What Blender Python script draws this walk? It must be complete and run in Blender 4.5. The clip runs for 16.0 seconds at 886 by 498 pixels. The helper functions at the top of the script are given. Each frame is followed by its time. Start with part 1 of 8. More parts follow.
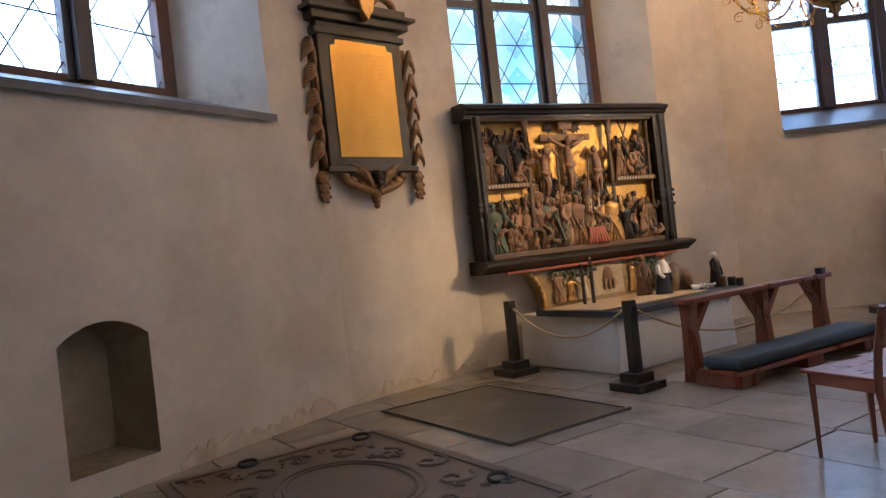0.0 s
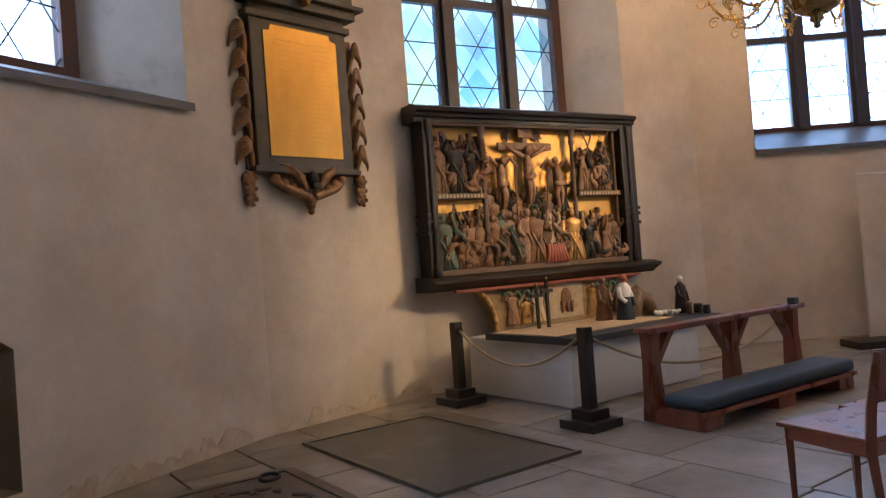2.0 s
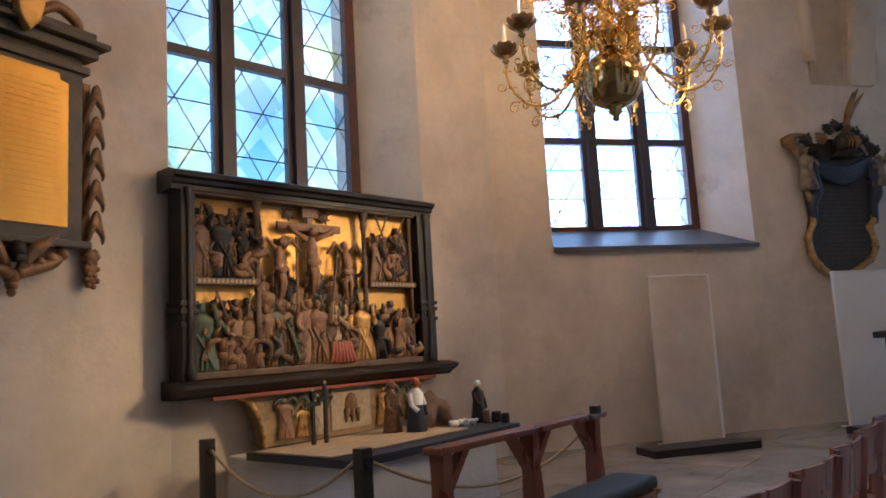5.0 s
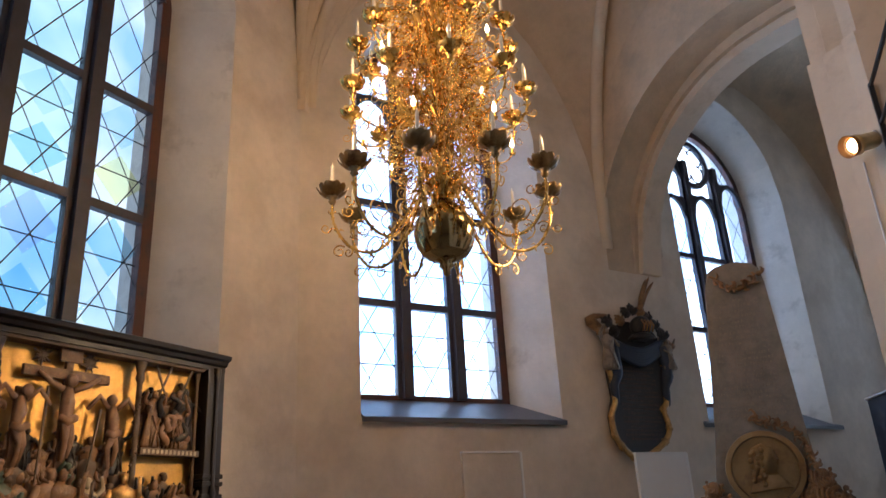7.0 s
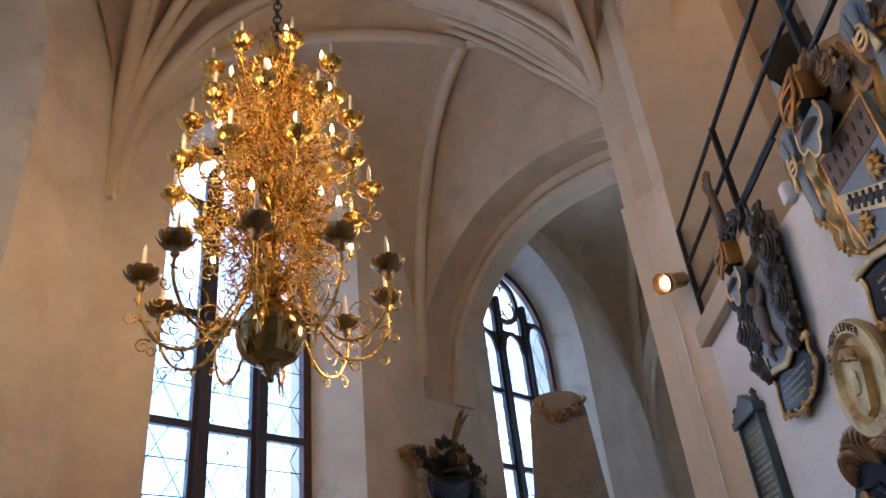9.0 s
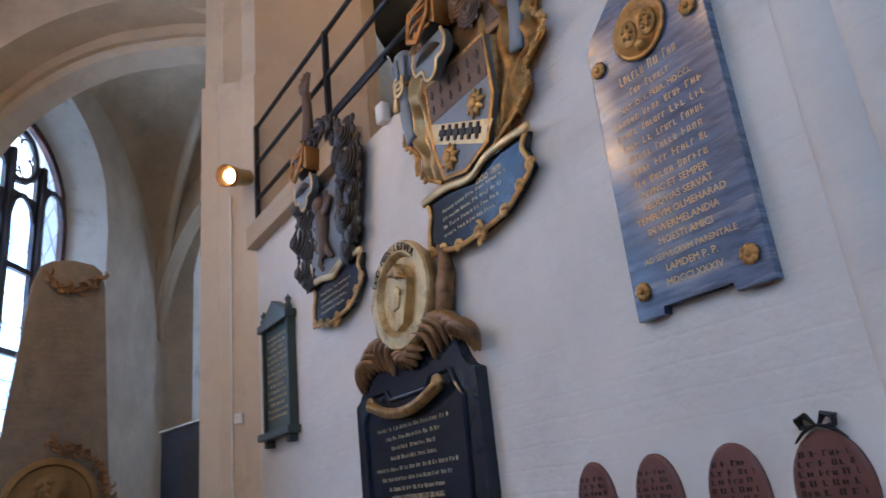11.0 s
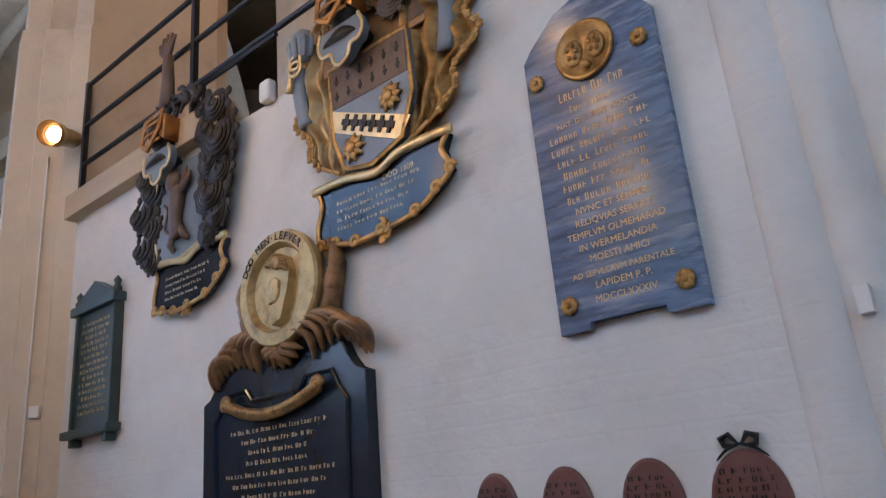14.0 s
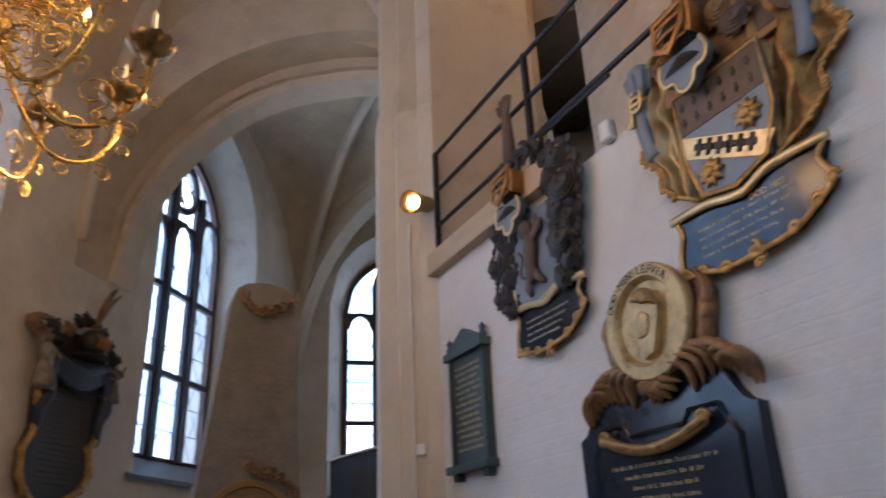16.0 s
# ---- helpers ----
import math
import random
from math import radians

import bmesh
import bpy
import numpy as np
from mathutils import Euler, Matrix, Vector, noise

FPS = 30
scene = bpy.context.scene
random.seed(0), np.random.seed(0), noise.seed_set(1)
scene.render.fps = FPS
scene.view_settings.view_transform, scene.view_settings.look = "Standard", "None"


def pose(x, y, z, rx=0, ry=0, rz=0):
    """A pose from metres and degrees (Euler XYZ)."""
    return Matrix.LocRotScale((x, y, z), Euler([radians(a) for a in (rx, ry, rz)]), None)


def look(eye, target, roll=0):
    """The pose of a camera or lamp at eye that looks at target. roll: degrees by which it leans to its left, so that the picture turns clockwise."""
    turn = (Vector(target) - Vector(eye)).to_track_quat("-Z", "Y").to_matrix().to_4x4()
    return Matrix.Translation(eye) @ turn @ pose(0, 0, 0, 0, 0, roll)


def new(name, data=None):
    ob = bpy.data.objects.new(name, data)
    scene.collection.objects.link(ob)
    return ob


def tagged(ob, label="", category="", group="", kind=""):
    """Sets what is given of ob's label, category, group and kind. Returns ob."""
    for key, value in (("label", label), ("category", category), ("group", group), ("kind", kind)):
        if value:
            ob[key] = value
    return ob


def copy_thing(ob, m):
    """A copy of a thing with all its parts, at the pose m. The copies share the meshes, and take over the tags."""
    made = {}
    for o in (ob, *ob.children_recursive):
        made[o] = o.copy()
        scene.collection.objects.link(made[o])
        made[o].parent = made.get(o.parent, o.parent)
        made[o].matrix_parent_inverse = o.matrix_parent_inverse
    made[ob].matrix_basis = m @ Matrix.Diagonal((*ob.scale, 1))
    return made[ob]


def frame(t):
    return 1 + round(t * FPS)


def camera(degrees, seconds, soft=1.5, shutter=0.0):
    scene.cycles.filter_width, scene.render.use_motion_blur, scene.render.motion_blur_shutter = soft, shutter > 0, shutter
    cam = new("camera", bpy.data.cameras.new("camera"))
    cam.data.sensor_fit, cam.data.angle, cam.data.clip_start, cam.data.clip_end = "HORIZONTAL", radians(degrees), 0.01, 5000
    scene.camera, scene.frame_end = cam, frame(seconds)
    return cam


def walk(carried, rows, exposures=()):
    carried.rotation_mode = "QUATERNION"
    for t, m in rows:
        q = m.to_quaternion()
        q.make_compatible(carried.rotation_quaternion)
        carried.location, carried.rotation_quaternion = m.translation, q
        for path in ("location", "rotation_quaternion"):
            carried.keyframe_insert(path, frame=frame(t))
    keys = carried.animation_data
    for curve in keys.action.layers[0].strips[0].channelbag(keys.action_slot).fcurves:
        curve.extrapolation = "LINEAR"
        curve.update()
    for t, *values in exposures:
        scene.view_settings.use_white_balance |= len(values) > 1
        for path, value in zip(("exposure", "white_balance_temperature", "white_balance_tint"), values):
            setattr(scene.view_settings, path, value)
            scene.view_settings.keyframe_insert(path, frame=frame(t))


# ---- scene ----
import math as _m

# ---- camera and walk ----
cam = camera(62.68, 16.0, 1.3, 0.3)
PATH = [
    (0.0, 0.134, -0.004, 1.332, -33.40, -0.01, -6.29),
    (0.5, 0.296, 0.094, 1.322, -34.21, 0.21, -5.66),
    (1.0, 0.456, 0.191, 1.325, -34.51, 0.16, -4.93),
    (1.5, 0.588, 0.290, 1.324, -34.99, 0.38, -4.80),
    (2.0, 0.725, 0.420, 1.320, -35.79, 0.81, -4.26),
    (2.5, 0.872, 0.545, 1.320, -36.78, 2.01, -4.00),
    (3.0, 1.012, 0.642, 1.321, -37.33, 2.50, -3.83),
    (5.5, 1.708, 1.138, 1.341, -57.14, 10.23, -3.25),
    (6.0, 1.847, 1.264, 1.340, -62.55, 14.07, -3.10),
    (6.5, 1.969, 1.412, 1.341, -65.81, 17.45, -2.90),
    (7.0, 2.074, 1.563, 1.344, -68.64, 19.94, -3.29),
    (7.5, 2.171, 1.704, 1.352, -73.69, 24.29, -4.80),
    (8.0, 2.251, 1.820, 1.350, -78.38, 27.56, -5.94),
    (8.5, 2.350, 1.904, 1.336, -82.04, 29.66, -6.46),
    (9.0, 2.482, 1.955, 1.320, -86.64, 29.37, -6.43),
    (9.5, 2.629, 1.985, 1.307, -92.21, 25.69, -5.72),
    (10.0, 2.775, 2.005, 1.289, -104.11, 22.53, -5.53),
    (12.5, 3.218, 2.194, 1.306, -137.10, 16.87, -5.39),
    (13.0, 3.292, 2.228, 1.312, -138.21, 17.00, -4.35),
    (13.5, 3.375, 2.305, 1.326, -139.88, 16.99, -4.85),
    (14.0, 3.452, 2.383, 1.340, -141.35, 18.04, -5.19),
    (14.5, 3.499, 2.455, 1.345, -141.34, 20.29, -4.75),
    (15.0, 3.521, 2.520, 1.348, -136.85, 22.13, -2.97),
    (15.5, 3.542, 2.579, 1.340, -127.82, 22.85, -2.01),
    (16.0, 3.588, 2.647, 1.329, -116.28, 22.60, -2.47),
]


def cam_pose(x, y, z, yaw, pitch, roll):
    return pose(x, y, z, 0, 0, yaw) @ pose(0, 0, 0, 90 + pitch, 0, 0) @ pose(0, 0, 0, 0, 0, roll)


EXPOSURES = [(0.0, 0.83, 6200, 10), (3.0, 0.59, 6250, 10), (5.5, 0.48, 5950, 10), (6.5, 0.29, 6200, 10), (9.0, 0.14, 6500, 10), (10.0, 0.24, 6200, 10), (12.5, 0.52, 6750, 10), (14.0, 0.42, 6750, 10), (15.0, 0.32, 6750, 10), (16.0, 0.15, 6750, 10)]
walk(cam, [(t, cam_pose(*r)) for t, *r in PATH], EXPOSURES)

# ---- world, sun and lamps ----
world = bpy.data.worlds.new("world")
scene.world = world
world.use_nodes = True
wn = world.node_tree
sky = wn.nodes.new("ShaderNodeTexSky")
sky.sky_type = "NISHITA"
sky.sun_disc = False
sky.sun_elevation, sky.sun_rotation = radians(38), radians(215)
wn.links.new(sky.outputs[0], wn.nodes["Background"].inputs[0])
wn.nodes["Background"].inputs[1].default_value = 0.15
sun = new("sun", bpy.data.lights.new("sun", "SUN"))
sun.data.energy, sun.data.angle, sun.data.color = 1.2, radians(12), (1.0, 0.95, 0.88)
sun.matrix_world = look((0, 0, 20), (6, 11, 0))


def area_lamp(name, centre, aim, w, h, watts, colour):
    lamp = new(name, bpy.data.lights.new(name, "AREA"))
    lamp.data.shape, lamp.data.size, lamp.data.size_y = "RECTANGLE", w, h
    lamp.data.energy, lamp.data.color = watts, colour
    lamp.matrix_world = look(centre, aim)
    return lamp


def spot_lamp(name, eye, aim, watts, degrees, colour, blend=0.6, radius=0.05):
    lamp = new(name, bpy.data.lights.new(name, "SPOT"))
    lamp.data.energy, lamp.data.color = watts, colour
    lamp.data.spot_size, lamp.data.spot_blend, lamp.data.shadow_soft_size = radians(degrees), blend, radius
    lamp.matrix_world = look(eye, aim)
    return lamp


WARM, COOL = (1.0, 0.63, 0.32), (0.78, 0.88, 1.0)
SKY_GLOW, CHANDELIER_W, SPOT_W, SPOT2_W = 4.5, 14.5, 800.0, 45.0

# ---- mesh helpers ----
I4 = Matrix.Identity(4)


def mesh_of(bm, name, mat, smooth=False):
    me = bpy.data.meshes.new(name)
    bmesh.ops.recalc_face_normals(bm, faces=bm.faces[:])
    bm.to_mesh(me)
    bm.free()
    me.materials.append(mat)
    if smooth:
        for p in me.polygons:
            p.use_smooth = True
    return me


def part(name, bm, mat, parent, label="", smooth=False):
    ob = new(name, mesh_of(bm, name, mat, smooth))
    if parent:
        ob.parent = parent
    return tagged(ob, label)


def structure(name, bm, mat, label, smooth=False):
    return tagged(part(name, bm, mat, None, "", smooth), label, name.rstrip("_0123456789").split("_")[0], kind="structure")


def thing(name, label, category, m=I4, group=""):
    ob = new(name)
    ob.empty_display_size = 0.1
    ob.matrix_world = m
    return tagged(ob, label, category, group)


def box(bm, x0, x1, y0, y1, z0, z1, m=I4, bevel=0.0):
    r = bmesh.ops.create_cube(bm, size=1.0)
    vs = r["verts"]
    for v in vs:
        v.co = Vector(((x0 + x1) / 2 + v.co.x * (x1 - x0), (y0 + y1) / 2 + v.co.y * (y1 - y0), (z0 + z1) / 2 + v.co.z * (z1 - z0)))
    if bevel:
        es = list({e for v in vs for e in v.link_edges})
        out = bmesh.ops.bevel(bm, geom=es, offset=bevel, segments=2, affect="EDGES", profile=0.6)
        vs = list({v for f in out["faces"] for v in f.verts} | {v for v in vs if v.is_valid})
    for v in vs:
        v.co = m @ v.co
    return vs


def new_box(*a, **k):
    bm = bmesh.new()
    box(bm, *a, **k)
    return bm


def lathe(bm, profile, seg=16, m=I4, cap=True):
    """profile: rows of (radius, z), bottom to top."""
    rings = []
    for r, z in profile:
        if r < 1e-5:
            rings.append([bm.verts.new(m @ Vector((0, 0, z)))])
        else:
            rings.append([bm.verts.new(m @ Vector((r * _m.cos(2 * _m.pi * k / seg), r * _m.sin(2 * _m.pi * k / seg), z))) for k in range(seg)])
    for a, b in zip(rings, rings[1:]):
        for k in range(seg):
            j = (k + 1) % seg
            if len(a) == 1 and len(b) == 1:
                continue
            if len(a) == 1:
                bm.faces.new((a[0], b[j], b[k]))
            elif len(b) == 1:
                bm.faces.new((a[k], a[j], b[0]))
            else:
                bm.faces.new((a[k], a[j], b[j], b[k]))
    if cap:
        for ring in (rings[0], rings[-1]):
            if len(ring) > 2:
                bm.faces.new(ring)


def tube(bm, pts, r, seg=6, closed=False, m=I4, squash=1.0):
    """A tube along points; r: one radius, or one a point."""
    pts = [Vector(p) for p in pts]
    n = len(pts)
    rr = r if isinstance(r, (list, tuple)) else [r] * n
    rings, side = [], None
    for i, p in enumerate(pts):
        a = pts[(i - 1) % n] if (closed or i > 0) else p
        b = pts[(i + 1) % n] if (closed or i < n - 1) else p
        d = (b - a).normalized() if (b - a).length > 1e-9 else Vector((0, 0, 1))
        if side is None:
            side = d.cross(Vector((0, 0, 1)) if abs(d.z) < 0.9 else Vector((1, 0, 0))).normalized()
        side = (side - d * side.dot(d)).normalized()
        up = d.cross(side)
        rings.append([bm.verts.new(m @ (p + rr[i] * (_m.cos(2 * _m.pi * k / seg) * side + squash * _m.sin(2 * _m.pi * k / seg) * up))) for k in range(seg)])
    pairs = list(zip(rings, rings[1:])) + ([(rings[-1], rings[0])] if closed else [])
    for a, b in pairs:
        for k in range(seg):
            j = (k + 1) % seg
            bm.faces.new((a[k], a[j], b[j], b[k]))
    if not closed:
        bm.faces.new(rings[0])
        bm.faces.new(rings[-1])


def ball(bm, c, r, m=I4, u=10, v=7, squash=(1, 1, 1)):
    bmesh.ops.create_uvsphere(bm, u_segments=u, v_segments=v, radius=1.0,
                              matrix=m @ Matrix.Translation(c) @ Matrix.Diagonal((r * squash[0], r * squash[1], r * squash[2], 1)))


def prism(bm, outline, y0, y1, m=I4, bevel=0.0):
    """An outline in x, z, from y0 to y1."""
    a = [bm.verts.new((x, y0, z)) for x, z in outline]
    b = [bm.verts.new((x, y1, z)) for x, z in outline]
    n = len(a)
    fa = bm.faces.new(a)
    fb = bm.faces.new(b[::-1])
    for k in range(n):
        j = (k + 1) % n
        bm.faces.new((a[k], b[k], b[j], a[j]))
    vs = a + b
    if bevel:
        out = bmesh.ops.bevel(bm, geom=list(fa.edges) + list(fb.edges), offset=bevel, segments=2, affect="EDGES", profile=0.6)
        vs = list({v for f in out["faces"] for v in f.verts} | {v for v in vs if v.is_valid})
    for v in vs:
        v.co = m @ v.co
    return vs


def spin(cx, cz, r, a0, a1, n):
    return [(cx + r * _m.cos(radians(a0 + (a1 - a0) * k / n)), cz + r * _m.sin(radians(a0 + (a1 - a0) * k / n))) for k in range(n + 1)]


def smooth_path(pts, n=6):
    """Catmull-Rom through points."""
    pts = [Vector(p) for p in pts]
    out = []
    for i in range(len(pts) - 1):
        p0, p1, p2, p3 = pts[max(i - 1, 0)], pts[i], pts[i + 1], pts[min(i + 2, len(pts) - 1)]
        for k in range(n):
            t = k / n
            out.append(0.5 * ((2 * p1) + (p2 - p0) * t + (2 * p0 - 5 * p1 + 4 * p2 - p3) * t * t + (3 * p1 - p0 - 3 * p2 + p3) * t ** 3))
    return out + [pts[-1]]


def wall_frame(p, q, z=0.0):
    """Axes on a wall seen from inside: x runs from p to q, y out of the room, z up."""
    d = Vector((q[0] - p[0], q[1] - p[1], 0)).normalized()
    out = Vector((-d.y, d.x, 0))
    return Matrix(((d.x, out.x, 0, p[0]), (d.y, out.y, 0, p[1]), (0, 0, 1, z), (0, 0, 0, 1)))


# ---- materials ----
def material(name, base, rough=0.6, metal=0.0, vary=0.15, scale=4.0, bump=0.15, bump_scale=40.0, stain=None, stain_scale=1.2, stain_at=0.55,
             coat=0.0, island=0.0, spec=0.5, rough_vary=0.15, stretch=(1, 1, 1), turn=(0, 0, 0), bricks=0.0):
    m = bpy.data.materials.new(name)
    m.use_nodes = True
    n, l = m.node_tree.nodes, m.node_tree.links
    b = n["Principled BSDF"]
    tc = n.new("ShaderNodeTexCoord")
    mp = n.new("ShaderNodeMapping")
    mp.inputs["Scale"].default_value = stretch
    mp.inputs["Rotation"].default_value = [radians(a) for a in turn]
    geo = n.new("ShaderNodeNewGeometry")
    l.new(geo.outputs["Position"], mp.inputs[0])

    def noise_of(s, detail=5.0, rough_=0.6):
        t = n.new("ShaderNodeTexNoise")
        t.inputs["Scale"].default_value, t.inputs["Detail"].default_value, t.inputs["Roughness"].default_value = s, detail, rough_
        l.new(mp.outputs[0], t.inputs["Vector"])
        return t

    n1, n2 = noise_of(scale), noise_of(scale * 7.3)
    mix = n.new("ShaderNodeMix")
    mix.data_type = "RGBA"
    lo = tuple(max(0, c * (1 - vary)) for c in base)
    hi = tuple(min(1, c * (1 + vary)) for c in base)
    mix.inputs[6].default_value, mix.inputs[7].default_value = (*lo, 1), (*hi, 1)
    add = n.new("ShaderNodeMath")
    add.operation = "MULTIPLY_ADD"
    add.inputs[1].default_value = 0.45
    l.new(n2.outputs[0], add.inputs[0])
    half = n.new("ShaderNodeMath")
    half.operation = "MULTIPLY_ADD"
    half.inputs[1].default_value, half.inputs[2].default_value = 1.6, -0.52
    l.new(n1.outputs[0], half.inputs[0])
    l.new(half.outputs[0], add.inputs[2])
    l.new(add.outputs[0], mix.inputs[0])
    col = mix.outputs[2]
    if stain:
        n3 = noise_of(stain_scale, 6.0, 0.65)
        ramp = n.new("ShaderNodeMapRange")
        ramp.inputs[1].default_value, ramp.inputs[2].default_value = stain_at, stain_at + 0.2
        l.new(n3.outputs[0], ramp.inputs[0])
        mx = n.new("ShaderNodeMix")
        mx.data_type = "RGBA"
        mx.inputs[7].default_value = (*stain, 1)
        l.new(ramp.outputs[0], mx.inputs[0])
        l.new(col, mx.inputs[6])
        col = mx.outputs[2]
    if island:
        info = n.new("ShaderNodeObjectInfo")
        hsv = n.new("ShaderNodeHueSaturation")
        mr = n.new("ShaderNodeMapRange")
        mr.inputs[3].default_value, mr.inputs[4].default_value = 1 - island, 1 + island
        l.new(info.outputs["Random"], mr.inputs[0])
        l.new(mr.outputs[0], hsv.inputs["Value"])
        l.new(col, hsv.inputs["Color"])
        col = hsv.outputs[0]
    l.new(col, b.inputs["Base Color"])
    rv = n.new("ShaderNodeMapRange")
    rv.inputs[3].default_value, rv.inputs[4].default_value = max(0.02, rough - rough_vary), min(1, rough + rough_vary)
    l.new(n1.outputs[0], rv.inputs[0])
    l.new(rv.outputs[0], b.inputs["Roughness"])
    b.inputs["Metallic"].default_value = metal
    b.inputs["Coat Weight"].default_value = coat
    b.inputs["Specular IOR Level"].default_value = spec
    if bump:
        n4 = noise_of(bump_scale)
        n5 = noise_of(bump_scale / 9)
        sm = n.new("ShaderNodeMath")
        sm.operation = "MULTIPLY_ADD"
        sm.inputs[1].default_value = 0.35
        l.new(n4.outputs[0], sm.inputs[0])
        l.new(n5.outputs[0], sm.inputs[2])
        bp = n.new("ShaderNodeBump")
        bp.inputs["Strength"].default_value, bp.inputs["Distance"].default_value = bump, 0.02
        height = sm.outputs[0]
        if bricks:
            sp = n.new("ShaderNodeSeparateXYZ")
            cb = n.new("ShaderNodeCombineXYZ")
            wob = n.new("ShaderNodeVectorMath")
            wob.operation = "SCALE"
            wob.inputs[3].default_value = 0.05
            l.new(noise_of(2.5).outputs[1], wob.inputs[0])
            ad2 = n.new("ShaderNodeVectorMath")
            l.new(geo.outputs["Position"], sp.inputs[0])
            l.new(sp.outputs[0], cb.inputs[0])
            l.new(sp.outputs[2], cb.inputs[1])
            l.new(cb.outputs[0], ad2.inputs[0])
            l.new(wob.outputs[0], ad2.inputs[1])
            br = n.new("ShaderNodeTexBrick")
            br.inputs["Scale"].default_value = 1.0
            br.inputs["Brick Width"].default_value, br.inputs["Row Height"].default_value = 0.29, 0.10
            br.inputs["Mortar Size"].default_value, br.inputs["Mortar Smooth"].default_value = 0.012, 1.0
            l.new(ad2.outputs[0], br.inputs["Vector"])
            hb = n.new("ShaderNodeMath")
            hb.operation = "MULTIPLY_ADD"
            hb.inputs[1].default_value = -bricks
            l.new(br.outputs["Fac"], hb.inputs[0])
            l.new(height, hb.inputs[2])
            height = hb.outputs[0]
        l.new(height, bp.inputs["Height"])
        l.new(bp.outputs[0], b.inputs["Normal"])
    return m


def lamp_glow(name, colour, strength):
    m = bpy.data.materials.new(name)
    m.use_nodes = True
    b = m.node_tree.nodes["Principled BSDF"]
    b.inputs["Base Color"].default_value = (*colour, 1)
    b.inputs["Emission Color"].default_value = (*colour, 1)
    b.inputs["Emission Strength"].default_value = strength
    return m


def glass_mat(name, tint):
    m = bpy.data.materials.new(name)
    m.use_nodes = True
    n, l = m.node_tree.nodes, m.node_tree.links
    b = n["Principled BSDF"]
    b.inputs["Base Color"].default_value = (*tint, 1)
    b.inputs["Transmission Weight"].default_value = 1.0
    b.inputs["Roughness"].default_value = 0.06
    b.inputs["IOR"].default_value = 1.1
    return m


PLASTER = material("lime_plaster", (0.64, 0.55, 0.45), 0.85, vary=0.22, scale=1.3, bump=0.4, bump_scale=26, stain=(0.52, 0.42, 0.32), stain_scale=0.8, stain_at=0.53)
PLASTER_GREY = material("grey_lime_plaster", (0.70, 0.655, 0.60), 0.85, vary=0.16, scale=1.6, bump=0.5, bump_scale=22, stain=(0.42, 0.38, 0.34), stain_scale=1.7, stain_at=0.55)
VAULT = material("vault_plaster", (0.56, 0.43, 0.30), 0.9, vary=0.2, scale=1.6, bump=1.0, bump_scale=30, stain=(0.40, 0.33, 0.25), stain_scale=0.9, stain_at=0.52)
RIB = material("rib_plaster", (0.62, 0.51, 0.385), 0.85, vary=0.1, scale=2.0, bump=0.3, bump_scale=30, stain=(0.48, 0.38, 0.28), stain_scale=1.5)
LIMEWASH = material("white_limewash", (0.70, 0.685, 0.655), 0.72, vary=0.12, scale=1.4, bump=1.0, bump_scale=13, stain=(0.58, 0.55, 0.52), stain_scale=1.3, stain_at=0.56, bricks=0.042)
# dirty niche plaster; the shade of the recess is put into its dark base
NICHE_SHADE = material("shaded_dirty_niche_plaster", (0.32, 0.26, 0.18), 0.9, vary=0.3, scale=3.0, bump=0.4, bump_scale=26, stain=(0.13, 0.10, 0.065), stain_scale=2.2, stain_at=0.5)
STONE = material("limestone_floor", (0.30, 0.265, 0.225), 0.19, vary=0.28, rough_vary=0.09, scale=2.2, bump=0.22, bump_scale=38, stain=(0.18, 0.155, 0.13), stain_scale=1.4, stain_at=0.55, island=0.22)
STONE_DARK = material("dark_slab", (0.105, 0.092, 0.072), 0.38, vary=0.16, scale=2.5, bump=0.12, bump_scale=30, stain=(0.24, 0.22, 0.18), stain_scale=2.0, stain_at=0.58)
STONE_RED = material("brown_carved_slab", (0.13, 0.095, 0.075), 0.45, vary=0.22, scale=4.0, bump=0.35, bump_scale=40, stain=(0.12, 0.085, 0.07), stain_scale=2.4, stain_at=0.55)
BLACKWOOD = material("black_painted_wood", (0.022, 0.019, 0.018), 0.38, vary=0.4, scale=9, bump=0.15, bump_scale=60, stain=(0.05, 0.035, 0.028), stain_scale=6)
IRON = material("dark_iron", (0.035, 0.038, 0.045), 0.45, metal=0.6, vary=0.3, scale=20, bump=0.1, bump_scale=90)
FRAME_RED = material("oxblood_window_frame", (0.10, 0.035, 0.024), 0.6, vary=0.35, scale=8, bump=0.2, bump_scale=50, stain=(0.04, 0.03, 0.035), stain_scale=4, stain_at=0.45)
FRAME_DARK = material("blue_black_mullion_paint", (0.045, 0.042, 0.055), 0.45, vary=0.35, scale=8, bump=0.2, bump_scale=50, stain=(0.07, 0.03, 0.024), stain_scale=5, stain_at=0.56)
LEAD = material("lead", (0.10, 0.11, 0.12), 0.55, metal=0.5, vary=0.2, scale=20, bump=0.0)
SLATE = material("slate_sill", (0.10, 0.105, 0.12), 0.45, vary=0.25, scale=6, bump=0.2, bump_scale=50)
PANE = glass_mat("clear_glass", (0.76, 0.84, 0.96))
PANE_BLUE = glass_mat("pale_blue_glass", (0.56, 0.79, 0.92))
PANE_PALE = glass_mat("faint_blue_glass", (0.80, 0.90, 0.96))
PANE_YELLOW = glass_mat("pale_yellow_glass", (0.95, 0.92, 0.55))
PANE_LILAC = glass_mat("pale_lilac_glass", (0.80, 0.79, 0.95))
